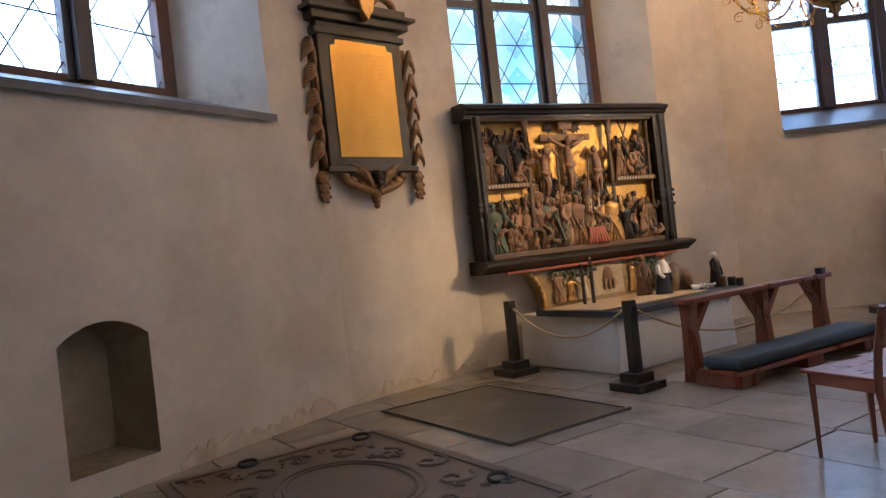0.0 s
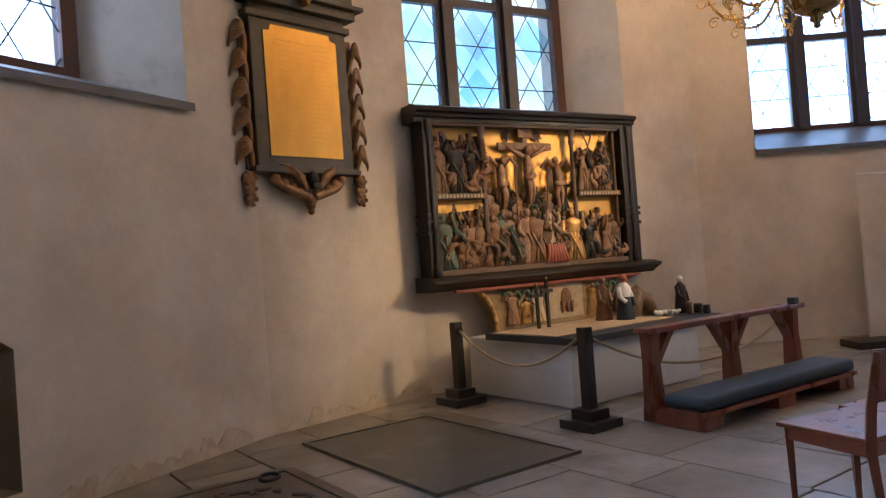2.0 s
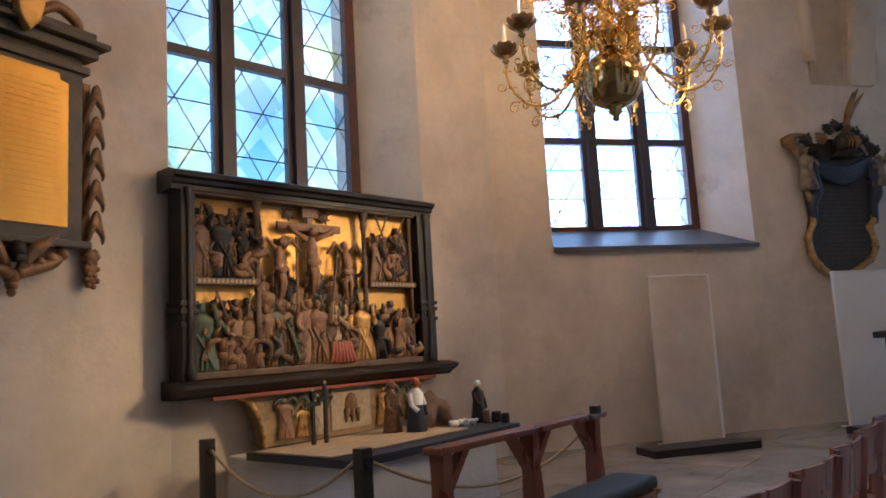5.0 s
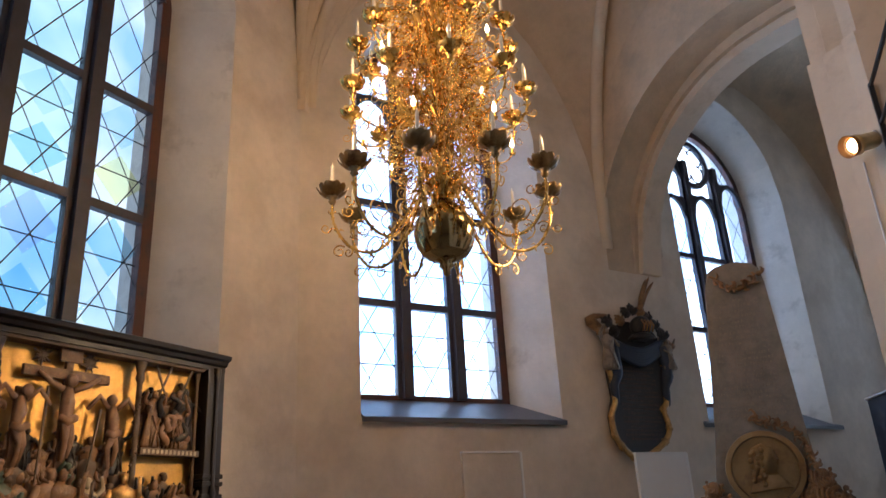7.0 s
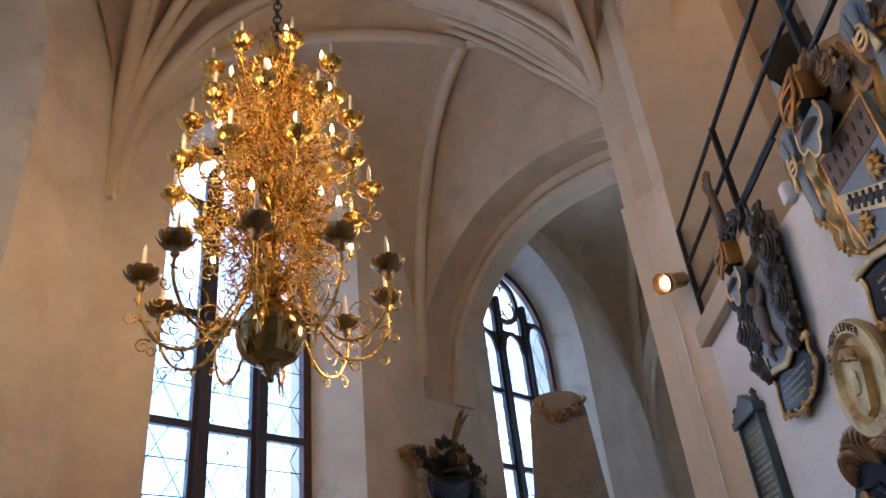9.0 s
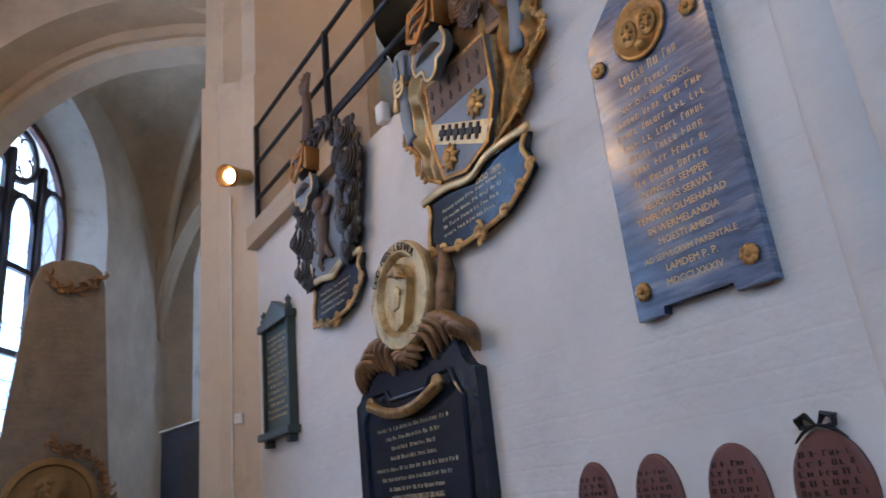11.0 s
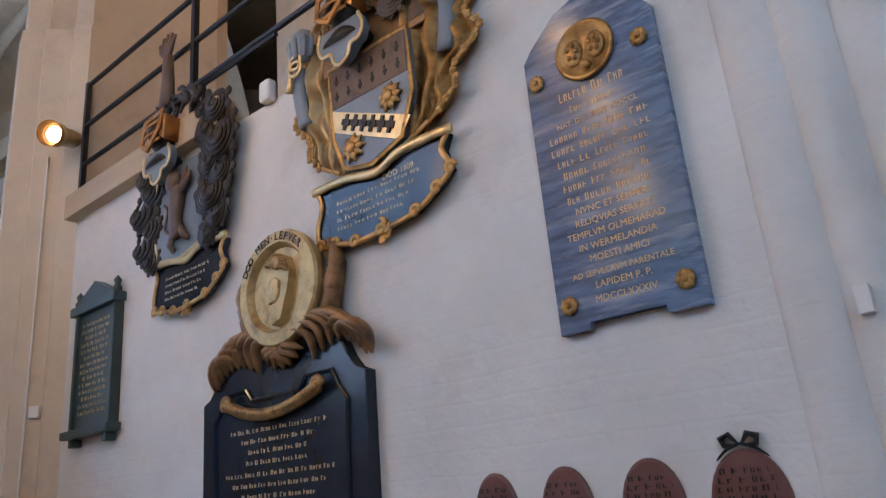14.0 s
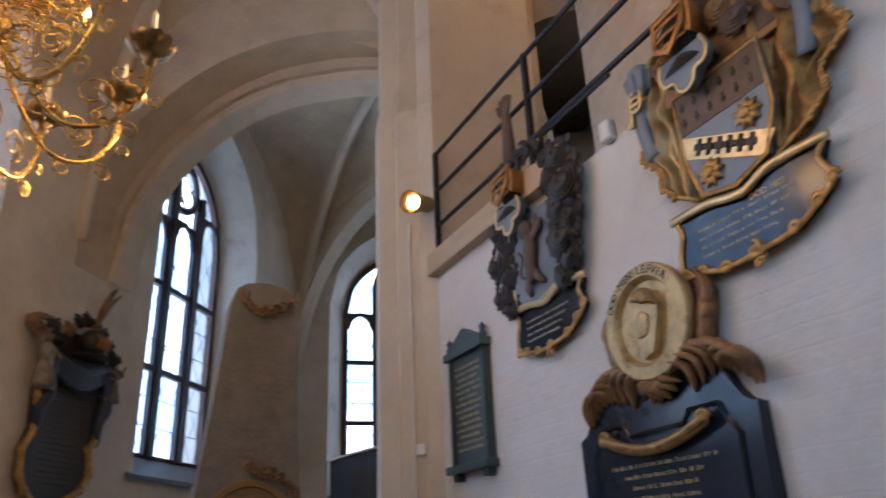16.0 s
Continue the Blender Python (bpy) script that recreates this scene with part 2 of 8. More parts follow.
WHITE_PAINT = material("white_paint", (0.78, 0.76, 0.73), 0.5, vary=0.04, scale=2, bump=0.05, bump_scale=60)

# ---- plan ----
A0, AB, BK, BC = (-5.0, 2.40), (2.983, 6.085), (4.75, 6.40), (8.65, 5.88)
UC, NC = Vector((0.808, -0.589, 0)), Vector((-0.589, -0.808, 0))


def on_c(u, v=0.0, z=0.0):
    """A place by the long window wall: u along it from its corner, v into the room."""
    return Vector((BC[0], BC[1], 0)) + u * UC + v * NC + Vector((0, 0, z))


DE = on_c(12.3)
TOP = 10.6
THICK = 1.0


def arch_z(x, hw, spring, rise):
    """Height of a pointed arch at x from its middle."""
    r = (hw * hw + rise * rise) / (2 * hw)
    ax = min(abs(x), hw)
    return spring + _m.sqrt(max(0.0, r * r - (ax + r - hw) ** 2))


def outline(c, hw, sill, spring, rise, n=10):
    xs = [c - hw + 2 * hw * k / (2 * n) for k in range(2 * n + 1)]
    return xs, [arch_z(x - c, hw, spring, rise) for x in xs]


def window_wall(name, p, q, label, wins, mat, top=TOP, reveal=None, niche=None):
    """A wall from p to q with splayed pointed openings through it. wins: (c_in, hw_in, sill_in, c_out, hw_out, sill_out, spring, rise_in, rise_out)."""
    m = wall_frame(p, q)
    length = (Vector((*q, 0)) - Vector((*p, 0))).length
    bm, rv, nb = bmesh.new(), bmesh.new(), bmesh.new()

    def face(b, pts):
        b.faces.new([b.verts.new(m @ Vector(t)) for t in pts])

    for y, inner in ((0.0, True), (THICK, False)):
        x = 0.0
        for w in wins:
            ci, hwi, si, co, hwo, so, sp, ri, ro = w
            c, hw, s, rise = (ci, hwi, si, ri) if inner else (co, hwo, so, ro)
            face(bm, [(x, y, -0.1), (c - hw, y, -0.1), (c - hw, y, top), (x, y, top)])
            xs, zs = outline(c, hw, s, sp, rise)
            for a, b, za, zb in zip(xs, xs[1:], zs, zs[1:]):
                if not (inner and niche):
                    face(bm, [(a, y, -0.1), (b, y, -0.1), (b, y, s), (a, y, s)])
                face(bm, [(a, y, za), (b, y, zb), (b, y, top), (a, y, top)])
            if inner and niche:
                n0, n1, nz, nsp, nri = niche
                for a, b in ((c - hw, n0), (n1, c + hw)):
                    face(bm, [(a, y, -0.1), (b, y, -0.1), (b, y, s), (a, y, s)])
                face(bm, [(n0, y, -0.1), (n1, y, -0.1), (n1, y, nz), (n0, y, nz)])
                nx = [n0 + (n1 - n0) * k / 10 for k in range(11)]
                na = [nsp + nri * _m.sin(_m.pi * k / 10) ** 0.8 for k in range(11)]
                for a, b, za, zb in zip(nx, nx[1:], na, na[1:]):
                    face(bm, [(a, y, za), (b, y, zb), (b, y, s), (a, y, s)])
                ring = [(n0, nz)] + list(zip(nx, na)) + [(n1, nz)]
                deep = [(n0 + 0.10, nz + 0.05)] + [(n0 + 0.10 + (x_ - n0) * (n1 - n0 - 0.2) / (n1 - n0), z_ - 0.04) for x_, z_ in zip(nx, na)] + [(n1 - 0.10, nz + 0.05)]
                for k in range(len(ring)):
                    j = (k + 1) % len(ring)
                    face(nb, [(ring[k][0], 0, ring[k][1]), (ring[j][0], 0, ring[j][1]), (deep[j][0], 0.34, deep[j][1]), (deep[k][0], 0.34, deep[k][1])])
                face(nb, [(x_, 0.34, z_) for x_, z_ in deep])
            x = c + hw
        face(bm, [(x, y, -0.1), (length, y, -0.1), (length, y, top), (x, y, top)])
    face(bm, [(0, 0, top), (length, 0, top), (length, THICK, top), (0, THICK, top)])
    for w in wins:
        ci, hwi, si, co, hwo, so, sp, ri, ro = w
        xi, zi = outline(ci, hwi, si, sp, ri)
        xo, zo = outline(co, hwo, so, sp, ro)
        ring_i = [(xi[0], 0, si)] + [(x, 0, z) for x, z in zip(xi, zi)] + [(xi[-1], 0, si)]
        ring_g = [(xo[0], 0.6, so)] + [(x, 0.6, z) for x, z in zip(xo, zo)] + [(xo[-1], 0.6, so)]
        ring_o = [(x, THICK, z) for x, _, z in ring_g]
        for ra, rb in ((ring_i, ring_g), (ring_g, ring_o)):
            for k in range(len(ra)):
                j = (k + 1) % len(ra)
                face(rv, [ra[k], ra[j], rb[j], rb[k]])
    bmesh.ops.remove_doubles(bm, verts=bm.verts[:], dist=1e-4)
    bmesh.ops.remove_doubles(rv, verts=rv.verts[:], dist=1e-4)
    ob = structure(name, bm, mat, label)
    if wins:
        part("reveal", rv, reveal or PLASTER_GREY, ob, "grey plastered splayed window reveals", smooth=False)
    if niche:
        part("niche", nb, NICHE_SHADE, ob, "deep arched niche with dirty brown plaster, darkened for recess shade")
    return ob, m


def window(name, label, m, c, hw, sill, spring, rise, lip, bars, tints, quarrel=0.42, lip_z=None, heads=None, wheel=None):
    """A three-light window with tracery in its opening; the glass stands 0.6 m out."""
    ob = tagged(new(name), label, "window", kind="structure")
    ob.matrix_world = m @ pose(c, 0.6, 0)
    fw, mw = 0.12, 0.115
    xs, zs = outline(0, hw, sill, spring, rise)

    def add(pname, bm, mat, plabel="", smooth=False):
        o = new(pname, mesh_of(bm, pname, mat, smooth))
        o.parent = ob
        return tagged(o, plabel)

    bm = bmesh.new()
    ring = [(xs[0], sill)] + list(zip(xs, zs)) + [(xs[-1], sill)]
    xin, zin = outline(0, hw - fw, sill, spring, rise - fw * 1.1)
    inner = [(xin[0], sill + 0.07)] + list(zip(xin, zin)) + [(xin[-1], sill + 0.07)]
    for y0, y1 in ((-0.04, 0.06),):
        v = [[bm.verts.new((x, y, z)) for x, z in r] for r, y in ((ring, y0), (inner, y0), (inner, y1), (ring, y1))]
        for a, b in zip(v, v[1:]):
            for k in range(len(a)):
                j = (k + 1) % len(a)
                bm.faces.new((a[k], a[j], b[j], b[k]))
    add("window_frame", bm, FRAME_RED, "dark oxblood painted frame")
    lw = (2 * (hw - fw) - 2 * 2 * mw) / 3
    lights = [-(hw - fw) + k * (lw + 2 * mw) for k in range(3)]
    for x in (lights[0] + lw + mw, lights[1] + lw + mw):
        bm = bmesh.new()
        top = arch_z(x, hw - fw, spring, rise) - 0.55
        prism(bm, [(x - mw, sill + 0.03), (x - 0.05, sill + 0.03), (x - 0.05, top), (x - mw, top)], -0.05, 0.03)
        prism(bm, [(x + 0.05, sill + 0.03), (x + mw, sill + 0.03), (x + mw, top), (x + 0.05, top)], -0.05, 0.03)
        prism(bm, [(x - 0.055, sill + 0.03), (x + 0.055, sill + 0.03), (x + 0.055, top), (x - 0.055, top)], -0.11, 0.02)
        add("mullion", bm, FRAME_DARK)
    # tracery: pointed heads of the lights and a cusped wheel above
    head = spring - 0.05
    tops = heads or [head + lw * 0.75] * 3
    for x, tz in zip(lights, tops):
        bm = bmesh.new()
        pts = [(x + lw * k / 10, -0.02, arch_z(lw * k / 10 - lw / 2, lw / 2, tz - lw * 0.62, lw * 0.62)) for k in range(11)]
        tube(bm, pts, 0.05, 6)
        add("light_head", bm, FRAME_DARK)
        # the solid spandrels above the head of the light
        for side in (pts[:6], pts[5:]):
            bm = bmesh.new()
            top = tz + 0.02
            prism(bm, [(p[0], p[2]) for p in side] + [(side[-1][0], top), (side[0][0], top)], -0.035, 0.02)
            add("spandrel", bm, FRAME_DARK)
    wx, cz, cr = wheel or (0.0, spring + rise - min(0.47, hw * 0.4) * 1.45 - fw, min(0.47, hw * 0.4))
    bm = bmesh.new()
    tube(bm, [(wx + cr * _m.cos(a * _m.pi / 14), -0.02, cz + cr * _m.sin(a * _m.pi / 14)) for a in range(28)], 0.06, 6, closed=True)
    add("tracery_wheel", bm, FRAME_DARK)
    for k in range(4):
        bm = bmesh.new()
        a0 = _m.pi / 4 + k * _m.pi / 2
        cx, cc = wx + 0.5 * cr * _m.cos(a0), cz + 0.5 * cr * _m.sin(a0)
        tube(bm, [(cx + 0.42 * cr * _m.cos(a0 + b), -0.02, cc + 0.42 * cr * _m.sin(a0 + b)) for b in [(-2.1 + 4.2 * i / 12) for i in range(13)]], 0.016, 5)
        add("tracery_lobe", bm, FRAME_DARK)
    for z in bars:
        bm = new_box(-(hw - fw), hw - fw, -0.045, 0.035, z - 0.045, z + 0.045)
        add("transom", bm, FRAME_DARK)
    # one pane of leaded glass to each field
    edges = [sill + 0.07] + list(bars) + [spring + rise * 0.98]
    for li, x in enumerate(lights):
        for k, (za, zb) in enumerate(zip(edges, edges[1:])):
            if k == len(edges) - 2:
                bm = bmesh.new()
                n_ = 8
                x0, x1 = x, x + lw
                pr = [(x0, za)] + [(x1, za)] + [(x1 + (x0 - x1) * i / n_, min(zb, arch_z(x1 + (x0 - x1) * i / n_, hw - fw, spring, rise) - 0.05)) for i in range(n_ + 1)]
                prism(bm, pr, 0.0, 0.006)
            else:
                bm = new_box(x, x + lw, 0.0, 0.006, za, zb)
            tint = tints[(li * 7 + k * 3) % len(tints)]
            o = add("pane", bm, tint)
            o.visible_shadow = False
            if len(tints) > 1 and k < len(edges) - 2:
                zm, hh = (za + zb) / 2, (zb - za) / 2
                for q, (oz, tn) in enumerate(((-0.45, 5), (0.5, 3))):
                    bm = bmesh.new()
                    prism(bm, [(x + 0.02, zm + oz * hh), (x + lw / 2, zm + oz * hh - 0.42 * hh), (x + lw - 0.02, zm + oz * hh), (x + lw / 2, zm + oz * hh + 0.42 * hh)], -0.005, -0.002)
                    o = add("quarry", bm, (PANE_YELLOW, PANE_PALE, PANE_BLUE, PANE_LILAC, PANE_PALE, PANE_BLUE, PANE_PALE)[(li * 2 + k * 3 + q) % 7])
                    o.visible_shadow = False
    if hw > 0.5:
        bm = bmesh.new()
        for s in (-1, 1):
            x0 = -hw - ((spring + rise - sill) / 1.6 if s > 0 else 0)
            while x0 < hw + (spring + rise - sill):
                # slanting leads, cut to each light
                for x in lights:
                    for i in range(1):
                        za, zb = sill + 0.07, spring + rise * 0.6
                        slope = 1.6
                        p0x, p1x = x, x + lw
                        z0 = za + (s * (p0x - x0)) * slope
                        z1 = za + (s * (p1x - x0)) * slope
                        lo, hi = min(z0, z1), max(z0, z1)
                        if hi > za + 0.02 and lo < zb:
                            q0, q1 = (p0x, z0), (p1x, z1)
                            if q0[1] > q1[1]:
                                q0, q1 = q1, q0
                            if q0[1] < za:
                                f = (za - q0[1]) / (q1[1] - q0[1])
                                q0 = (q0[0] + f * (q1[0] - q0[0]), za)
                            if q1[1] > zb:
                                f = (zb - q0[1]) / (q1[1] - q0[1])
                                q1 = (q0[0] + f * (q1[0] - q0[0]), zb)
                            tube(bm, [(q0[0], -0.006, q0[1]), (q1[0], -0.006, q1[1])], 0.0065, 4)
                x0 += quarrel
        add("leading", bm, LEAD, "thin lead cames in diamonds")
        bm = bmesh.new()
        for x in lights:
            for za, zb in zip(edges, edges[1:-1]):
                for f in (0.33, 0.67):
                    zz = za + (zb - za) * f
                    tube(bm, [(x, 0.02, zz), (x + lw, 0.02, zz)], 0.007, 4)
        add("saddle_bar", bm, IRON)
    if lip:
        lo, hi = lip
        lz = lip_z if lip_z is not None else sill - 0.34
        bm = bmesh.new()
        pts = [(lo, -0.66, lz), (hi, -0.66, lz), (hw, -0.03, sill + 0.015), (-hw, -0.03, sill + 0.015)]
        dn = [(x, y, z - 0.06) for x, y, z in pts]
        v = [bm.verts.new(p) for p in pts] + [bm.verts.new(p) for p in dn]
        for f in ((0, 1, 2, 3), (7, 6, 5, 4), (0, 4, 5, 1), (1, 5, 6, 2), (2, 6, 7, 3), (3, 7, 4, 0)):
            bm.faces.new([v[k] for k in f])
        add("window_sill", bm, SLATE, "sloping dark slate sill")
    return ob


TINT_CLEAR = [PANE]
TINT_MIX = [PANE_BLUE, PANE_BLUE, PANE_PALE]

# the polygonal choir wall
wall_a, ma = window_wall("wall_north", A0, AB, "warm beige lime-plastered wall with a deep window", [(6.44, 1.70, 2.60, 6.44, 1.24, 2.80, 6.6, 2.4, 1.9)], PLASTER, niche=(6.12, 6.76, 0.18, 0.99, 0.12))
window("window_1", "leaded three-light window with dark oxblood frame", ma, 6.44, 1.24, 2.80, 6.6, 1.9, (-1.72, 1.72), [4.2, 5.45], [PANE], lip_z=2.60)
wall_k, mk = window_wall("wall_northeast", AB, BK, "beige lime-plastered wall segment", [], PLASTER)
BK2 = (BK[0] - 0.5948, BK[1] + 0.0793)
wall_b, mb = window_wall("wall_altar", BK2, BC, "warm beige plastered wall with a tall tinted window", [(1.85, 1.57, 2.4, 1.80, 1.21, 2.72, 6.75, 1.85, 1.55)], PLASTER)
window("window_2", "tall leaded window with pale blue and yellow panes", mb, 1.80, 1.21, 2.72, 6.75, 1.55, None, [4.19, 5.42], TINT_MIX, quarrel=0.46)
wall_c, mc = window_wall("wall_east", BC, tuple(DE)[:2], "long warm beige plastered wall with two tall windows",
                         [(2.18, 1.44, 2.385, 2.02, 1.19, 2.66, 6.5, 1.85, 1.5), (8.06, 1.60, 2.385, 8.06, 1.24, 2.72, 6.55, 1.9, 1.5)], PLASTER)
window("window_3", "tall leaded clear window with oxblood frame", mc, 2.02, 1.19, 2.66, 6.5, 1.5, (-1.28, 1.62), [3.89, 5.25], TINT_CLEAR, lip_z=2.385, quarrel=0.44)
window("window_4", "tall pointed tracery window with oxblood frame", mc, 8.06, 1.24, 2.72, 6.5, 1.5, (-1.78, 1.8), [4.03, 5.37], TINT_CLEAR, lip_z=2.385, heads=(6.50, 6.60, 6.98), wheel=(-0.17, 7.25, 0.44))

EW = (17.75, -7.2)
wall_e, me_ = window_wall("wall_southeast", tuple(DE)[:2], EW, "beige plastered wall with a tall tracery window", [(2.1, 1.6, 2.4, 2.1, 1.2, 2.72, 6.5, 1.95, 1.5)], PLASTER)
window("window_5", "tall pointed tracery window at the far end", me_, 2.1, 1.2, 2.72, 6.5, 1.5, (-1.62, 1.62), [4.01, 5.36], TINT_CLEAR, lip_z=2.4, heads=(6.50, 6.60, 6.60), wheel=(0.0, 7.25, 0.44))

# floor bed under the slabs, and the closing walls of the nave side
bm = new_box(-7, 20, -9, 9, -0.3, -0.035)
floor = structure("floor", bm, STONE_DARK, "worn grey limestone slab floor")
structure("wall_west", new_box(-6.2, -5.2, -7.4, 3.2, -0.1, TOP), PLASTER, "plain beige plastered nave wall")
structure("wall_south", new_box(-6, 18.6, -8.2, -7.2, -0.1, TOP), PLASTER, "plain beige plastered far wall")

# white memorial wall below the gallery, with its pilaster bundle
bm = new_box(4.0, 9.28, -0.7, -0.1, -0.1, 3.68)
wall_m = structure("wall_memorial", bm, LIMEWASH, "white limewashed brick wall hung with memorials")
bm = bmesh.new()
for px_, py, r in ((3.97, -0.15, 0.115), (3.80, -0.14, 0.10), (3.62, -0.20, 0.13), (3.42, -0.34, 0.10)):
    lathe(bm, [(r * (1 + 0.012 * _m.sin(k * 1.7 + px_ * 9)), -0.1 + k * (TOP + 0.1) / 24) for k in range(25)], 20, Matrix.Translation((px_, py, 0)))
structure("trim_shafts", bm, LIMEWASH, "whitewashed bundle of slim wall shafts", smooth=True)
structure("trim_pilaster", new_box(3.30, 4.25, -1.3, -0.19, -0.1, TOP), LIMEWASH, "whitewashed pilaster behind the wall shafts")
structure("wall_upper", new_box(4.2, 5.05, -0.72, -0.102, 3.6, TOP), LIMEWASH, "white limewashed wall above the memorials")
structure("wall_pier_side", new_box(2.2, 3.32, -1.3, -0.5, -0.1, TOP), LIMEWASH, "whitewashed pier face")

# gallery behind the railing
structure("floor_gallery", new_box(4.2, 9.28, -7.2, -0.7, 3.45, 3.66), BLACKWOOD, "dark gallery floor edge")
# great pier
PIER = [(9.28, -0.1), (9.40, 0.0), (9.46, -0.02), (9.60, 0.16), (9.66, 0.15), (9.75, 0.30), (10.05, 0.22), (10.75, -0.35), (10.9, -1.25), (9.9, -1.9), (9.28, -1.4)]


def pillar(name, plan, z0, z1, mat, label):
    b = bmesh.new()
    lo = [b.verts.new((x, y, z0)) for x, y in plan]
    hi = [b.verts.new((x, y, z1)) for x, y in plan]
    b.faces.new(lo)
    b.faces.new(hi)
    for k in range(len(plan)):
        j = (k + 1) % len(plan)
        b.faces.new((lo[k], lo[j], hi[j], hi[k]))
    return structure(name, b, mat, label)


pillar("pier", PIER, -0.1, 5.6, RIB, "tall beige plastered compound pier")
pillar("pier_upper", [(x + (0.06 if x < 9.5 else 0.0), y - 0.04) for x, y in PIER], 5.6, TOP, RIB, "upper part of the compound pier")


# ---- vaults ----
def hump(s):
    return (arch_z(s - 0.5, 0.5, 0.0, 0.62)) / 0.62


def rise(w):
    return _m.sqrt(max(0.0, 1 - (1 - w) ** 2))


def cell_z(ci, cj, cc, s, w, crown):
    zs = ci[2] * (1 - s) + cj[2] * s
    edge = zs + (crown - zs) * hump(s)
    return edge + (cc[2] - edge) * rise(w)


VAULT_BM = bmesh.new()
RIBS = []


def vault_cell(corners, centre, crowns, rib_r=0.11, n=16):
    for i in range(len(corners)):
        ci, cj = corners[i], corners[(i + 1) % len(corners)]
        crown = crowns[i]
        grid = []
        for a in range(n + 1):
            w = 1 - _m.cos(a / n * _m.pi / 2)
            row = []
            for b in range(n + 1):
                s = 0.5 - 0.5 * _m.cos(b / n * _m.pi)
                ex, ey = ci[0] * (1 - s) + cj[0] * s, ci[1] * (1 - s) + cj[1] * s
                row.append(VAULT_BM.verts.new((ex + (centre[0] - ex) * w, ey + (centre[1] - ey) * w, cell_z(ci, cj, centre, s, w, crown))))
            grid.append(row)
        for a in range(n):
            for b in range(n):
                if a == n - 1:
                    VAULT_BM.faces.new((grid[a][b], grid[a][b + 1], grid[n][0]))
                else:
                    VAULT_BM.faces.new((grid[a][b], grid[a][b + 1], grid[a + 1][b + 1], grid[a + 1][b]))
        RIBS.append([(ci[0] + (centre[0] - ci[0]) * w, ci[1] + (centre[1] - ci[1]) * w, ci[2] + (centre[2] - ci[2]) * rise(w) - rib_r * 0.6)
                     for w in [1 - _m.cos(k / 24 * _m.pi / 2) for k in range(25)]])


def edge_arch(ci, cj, crown, n=28):
    out = []
    for k in range(n + 1):
        s = 0.5 - 0.5 * _m.cos(k / n * _m.pi)
        zs = ci[2] * (1 - s) + cj[2] * s
        out.append((ci[0] * (1 - s) + cj[0] * s, ci[1] * (1 - s) + cj[1] * s, zs + (crown - zs) * hump(s)))
    return out


cBC = (BC[0], BC[1], 6.6)
cCD = (*tuple(on_c(4.84))[:2], 5.0)
cDE = (*tuple(on_c(11.9))[:2], 5.0)
cP = (9.85, 0.15, 6.9)
cP2 = (13.4, -5.0, 6.0)
cEW = (EW[0], EW[1], 5.0)
BOSS = (10.45, 1.75, 9.3)
vault_cell([cBC, cCD, (10.45, -0.25, 6.9)], BOSS, [9.0, 7.7, 9.6])
vault_cell([(*tuple(on_c(5.9))[:2], 5.0), cDE, cP2, (10.6, -1.2, 6.2)], (14.0, -1.4, 9.4), [8.9, 8.9, 8.9, 8.6])
vault_cell([cDE, cEW, (13.4, -7.2, 6.0), cP2], (15.8, -4.5, 9.4), [8.9, 8.9, 8.9, 8.9])
cAB = (3.05, 6.0, 6.35)
cAW = (-5.1, 2.4, 6.35)
vault_cell([cBC, cP, (3.6, -0.4, 6.9), (-5.1, -0.4, 6.9), cAW, cAB], (4.2, 2.6, 10.3), [9.6, 9.6, 9.6, 9.4, 9.4, 9.4])
vault_cell([cP, (10.6, -1.2, 6.2), (9.9, -7.2, 6.2), (3.6, -7.2, 6.2), (3.6, -0.4, 6.9)], (7.0, -3.6, 9.8), [8.6, 9.0, 9.0, 9.0, 9.6])
bmesh.ops.remove_doubles(VAULT_BM, verts=VAULT_BM.verts[:], dist=1e-4)
structure("ceiling", VAULT_BM, VAULT, "brownish plastered gothic rib vault", smooth=True)
bm = new_box(-6.5, 20, -8.5, 9, TOP, TOP + 0.3)
structure("ceiling_roof", bm, VAULT, "roof above the vaults")


def rib(points, r=0.10, label="moulded plaster vault rib"):
    b = bmesh.new()
    tube(b, points, r, 8, squash=1.0)
    ob = structure("trim_rib", b, RIB, label, smooth=True)
    return ob


for r in RIBS[:3] + RIBS[3:7]:
    rib(r, 0.095)
for r in RIBS[7:16]:
    rib(r, 0.09)
# fan of ribs at the choir corner
for tx, ty, tz, rr in ((7.2, 4.2, 9.6, 0.07), (7.6, 3.2, 9.7, 0.07), (8.1, 3.0, 9.55, 0.07)):
    rib([(cBC[0] + (tx - cBC[0]) * w, cBC[1] + (ty - cBC[1]) * w, 6.2 + (tz - 6.2) * rise(w) - 0.05) for w in [1 - _m.cos(k / 20 * _m.pi / 2) for k in range(21)]], rr)


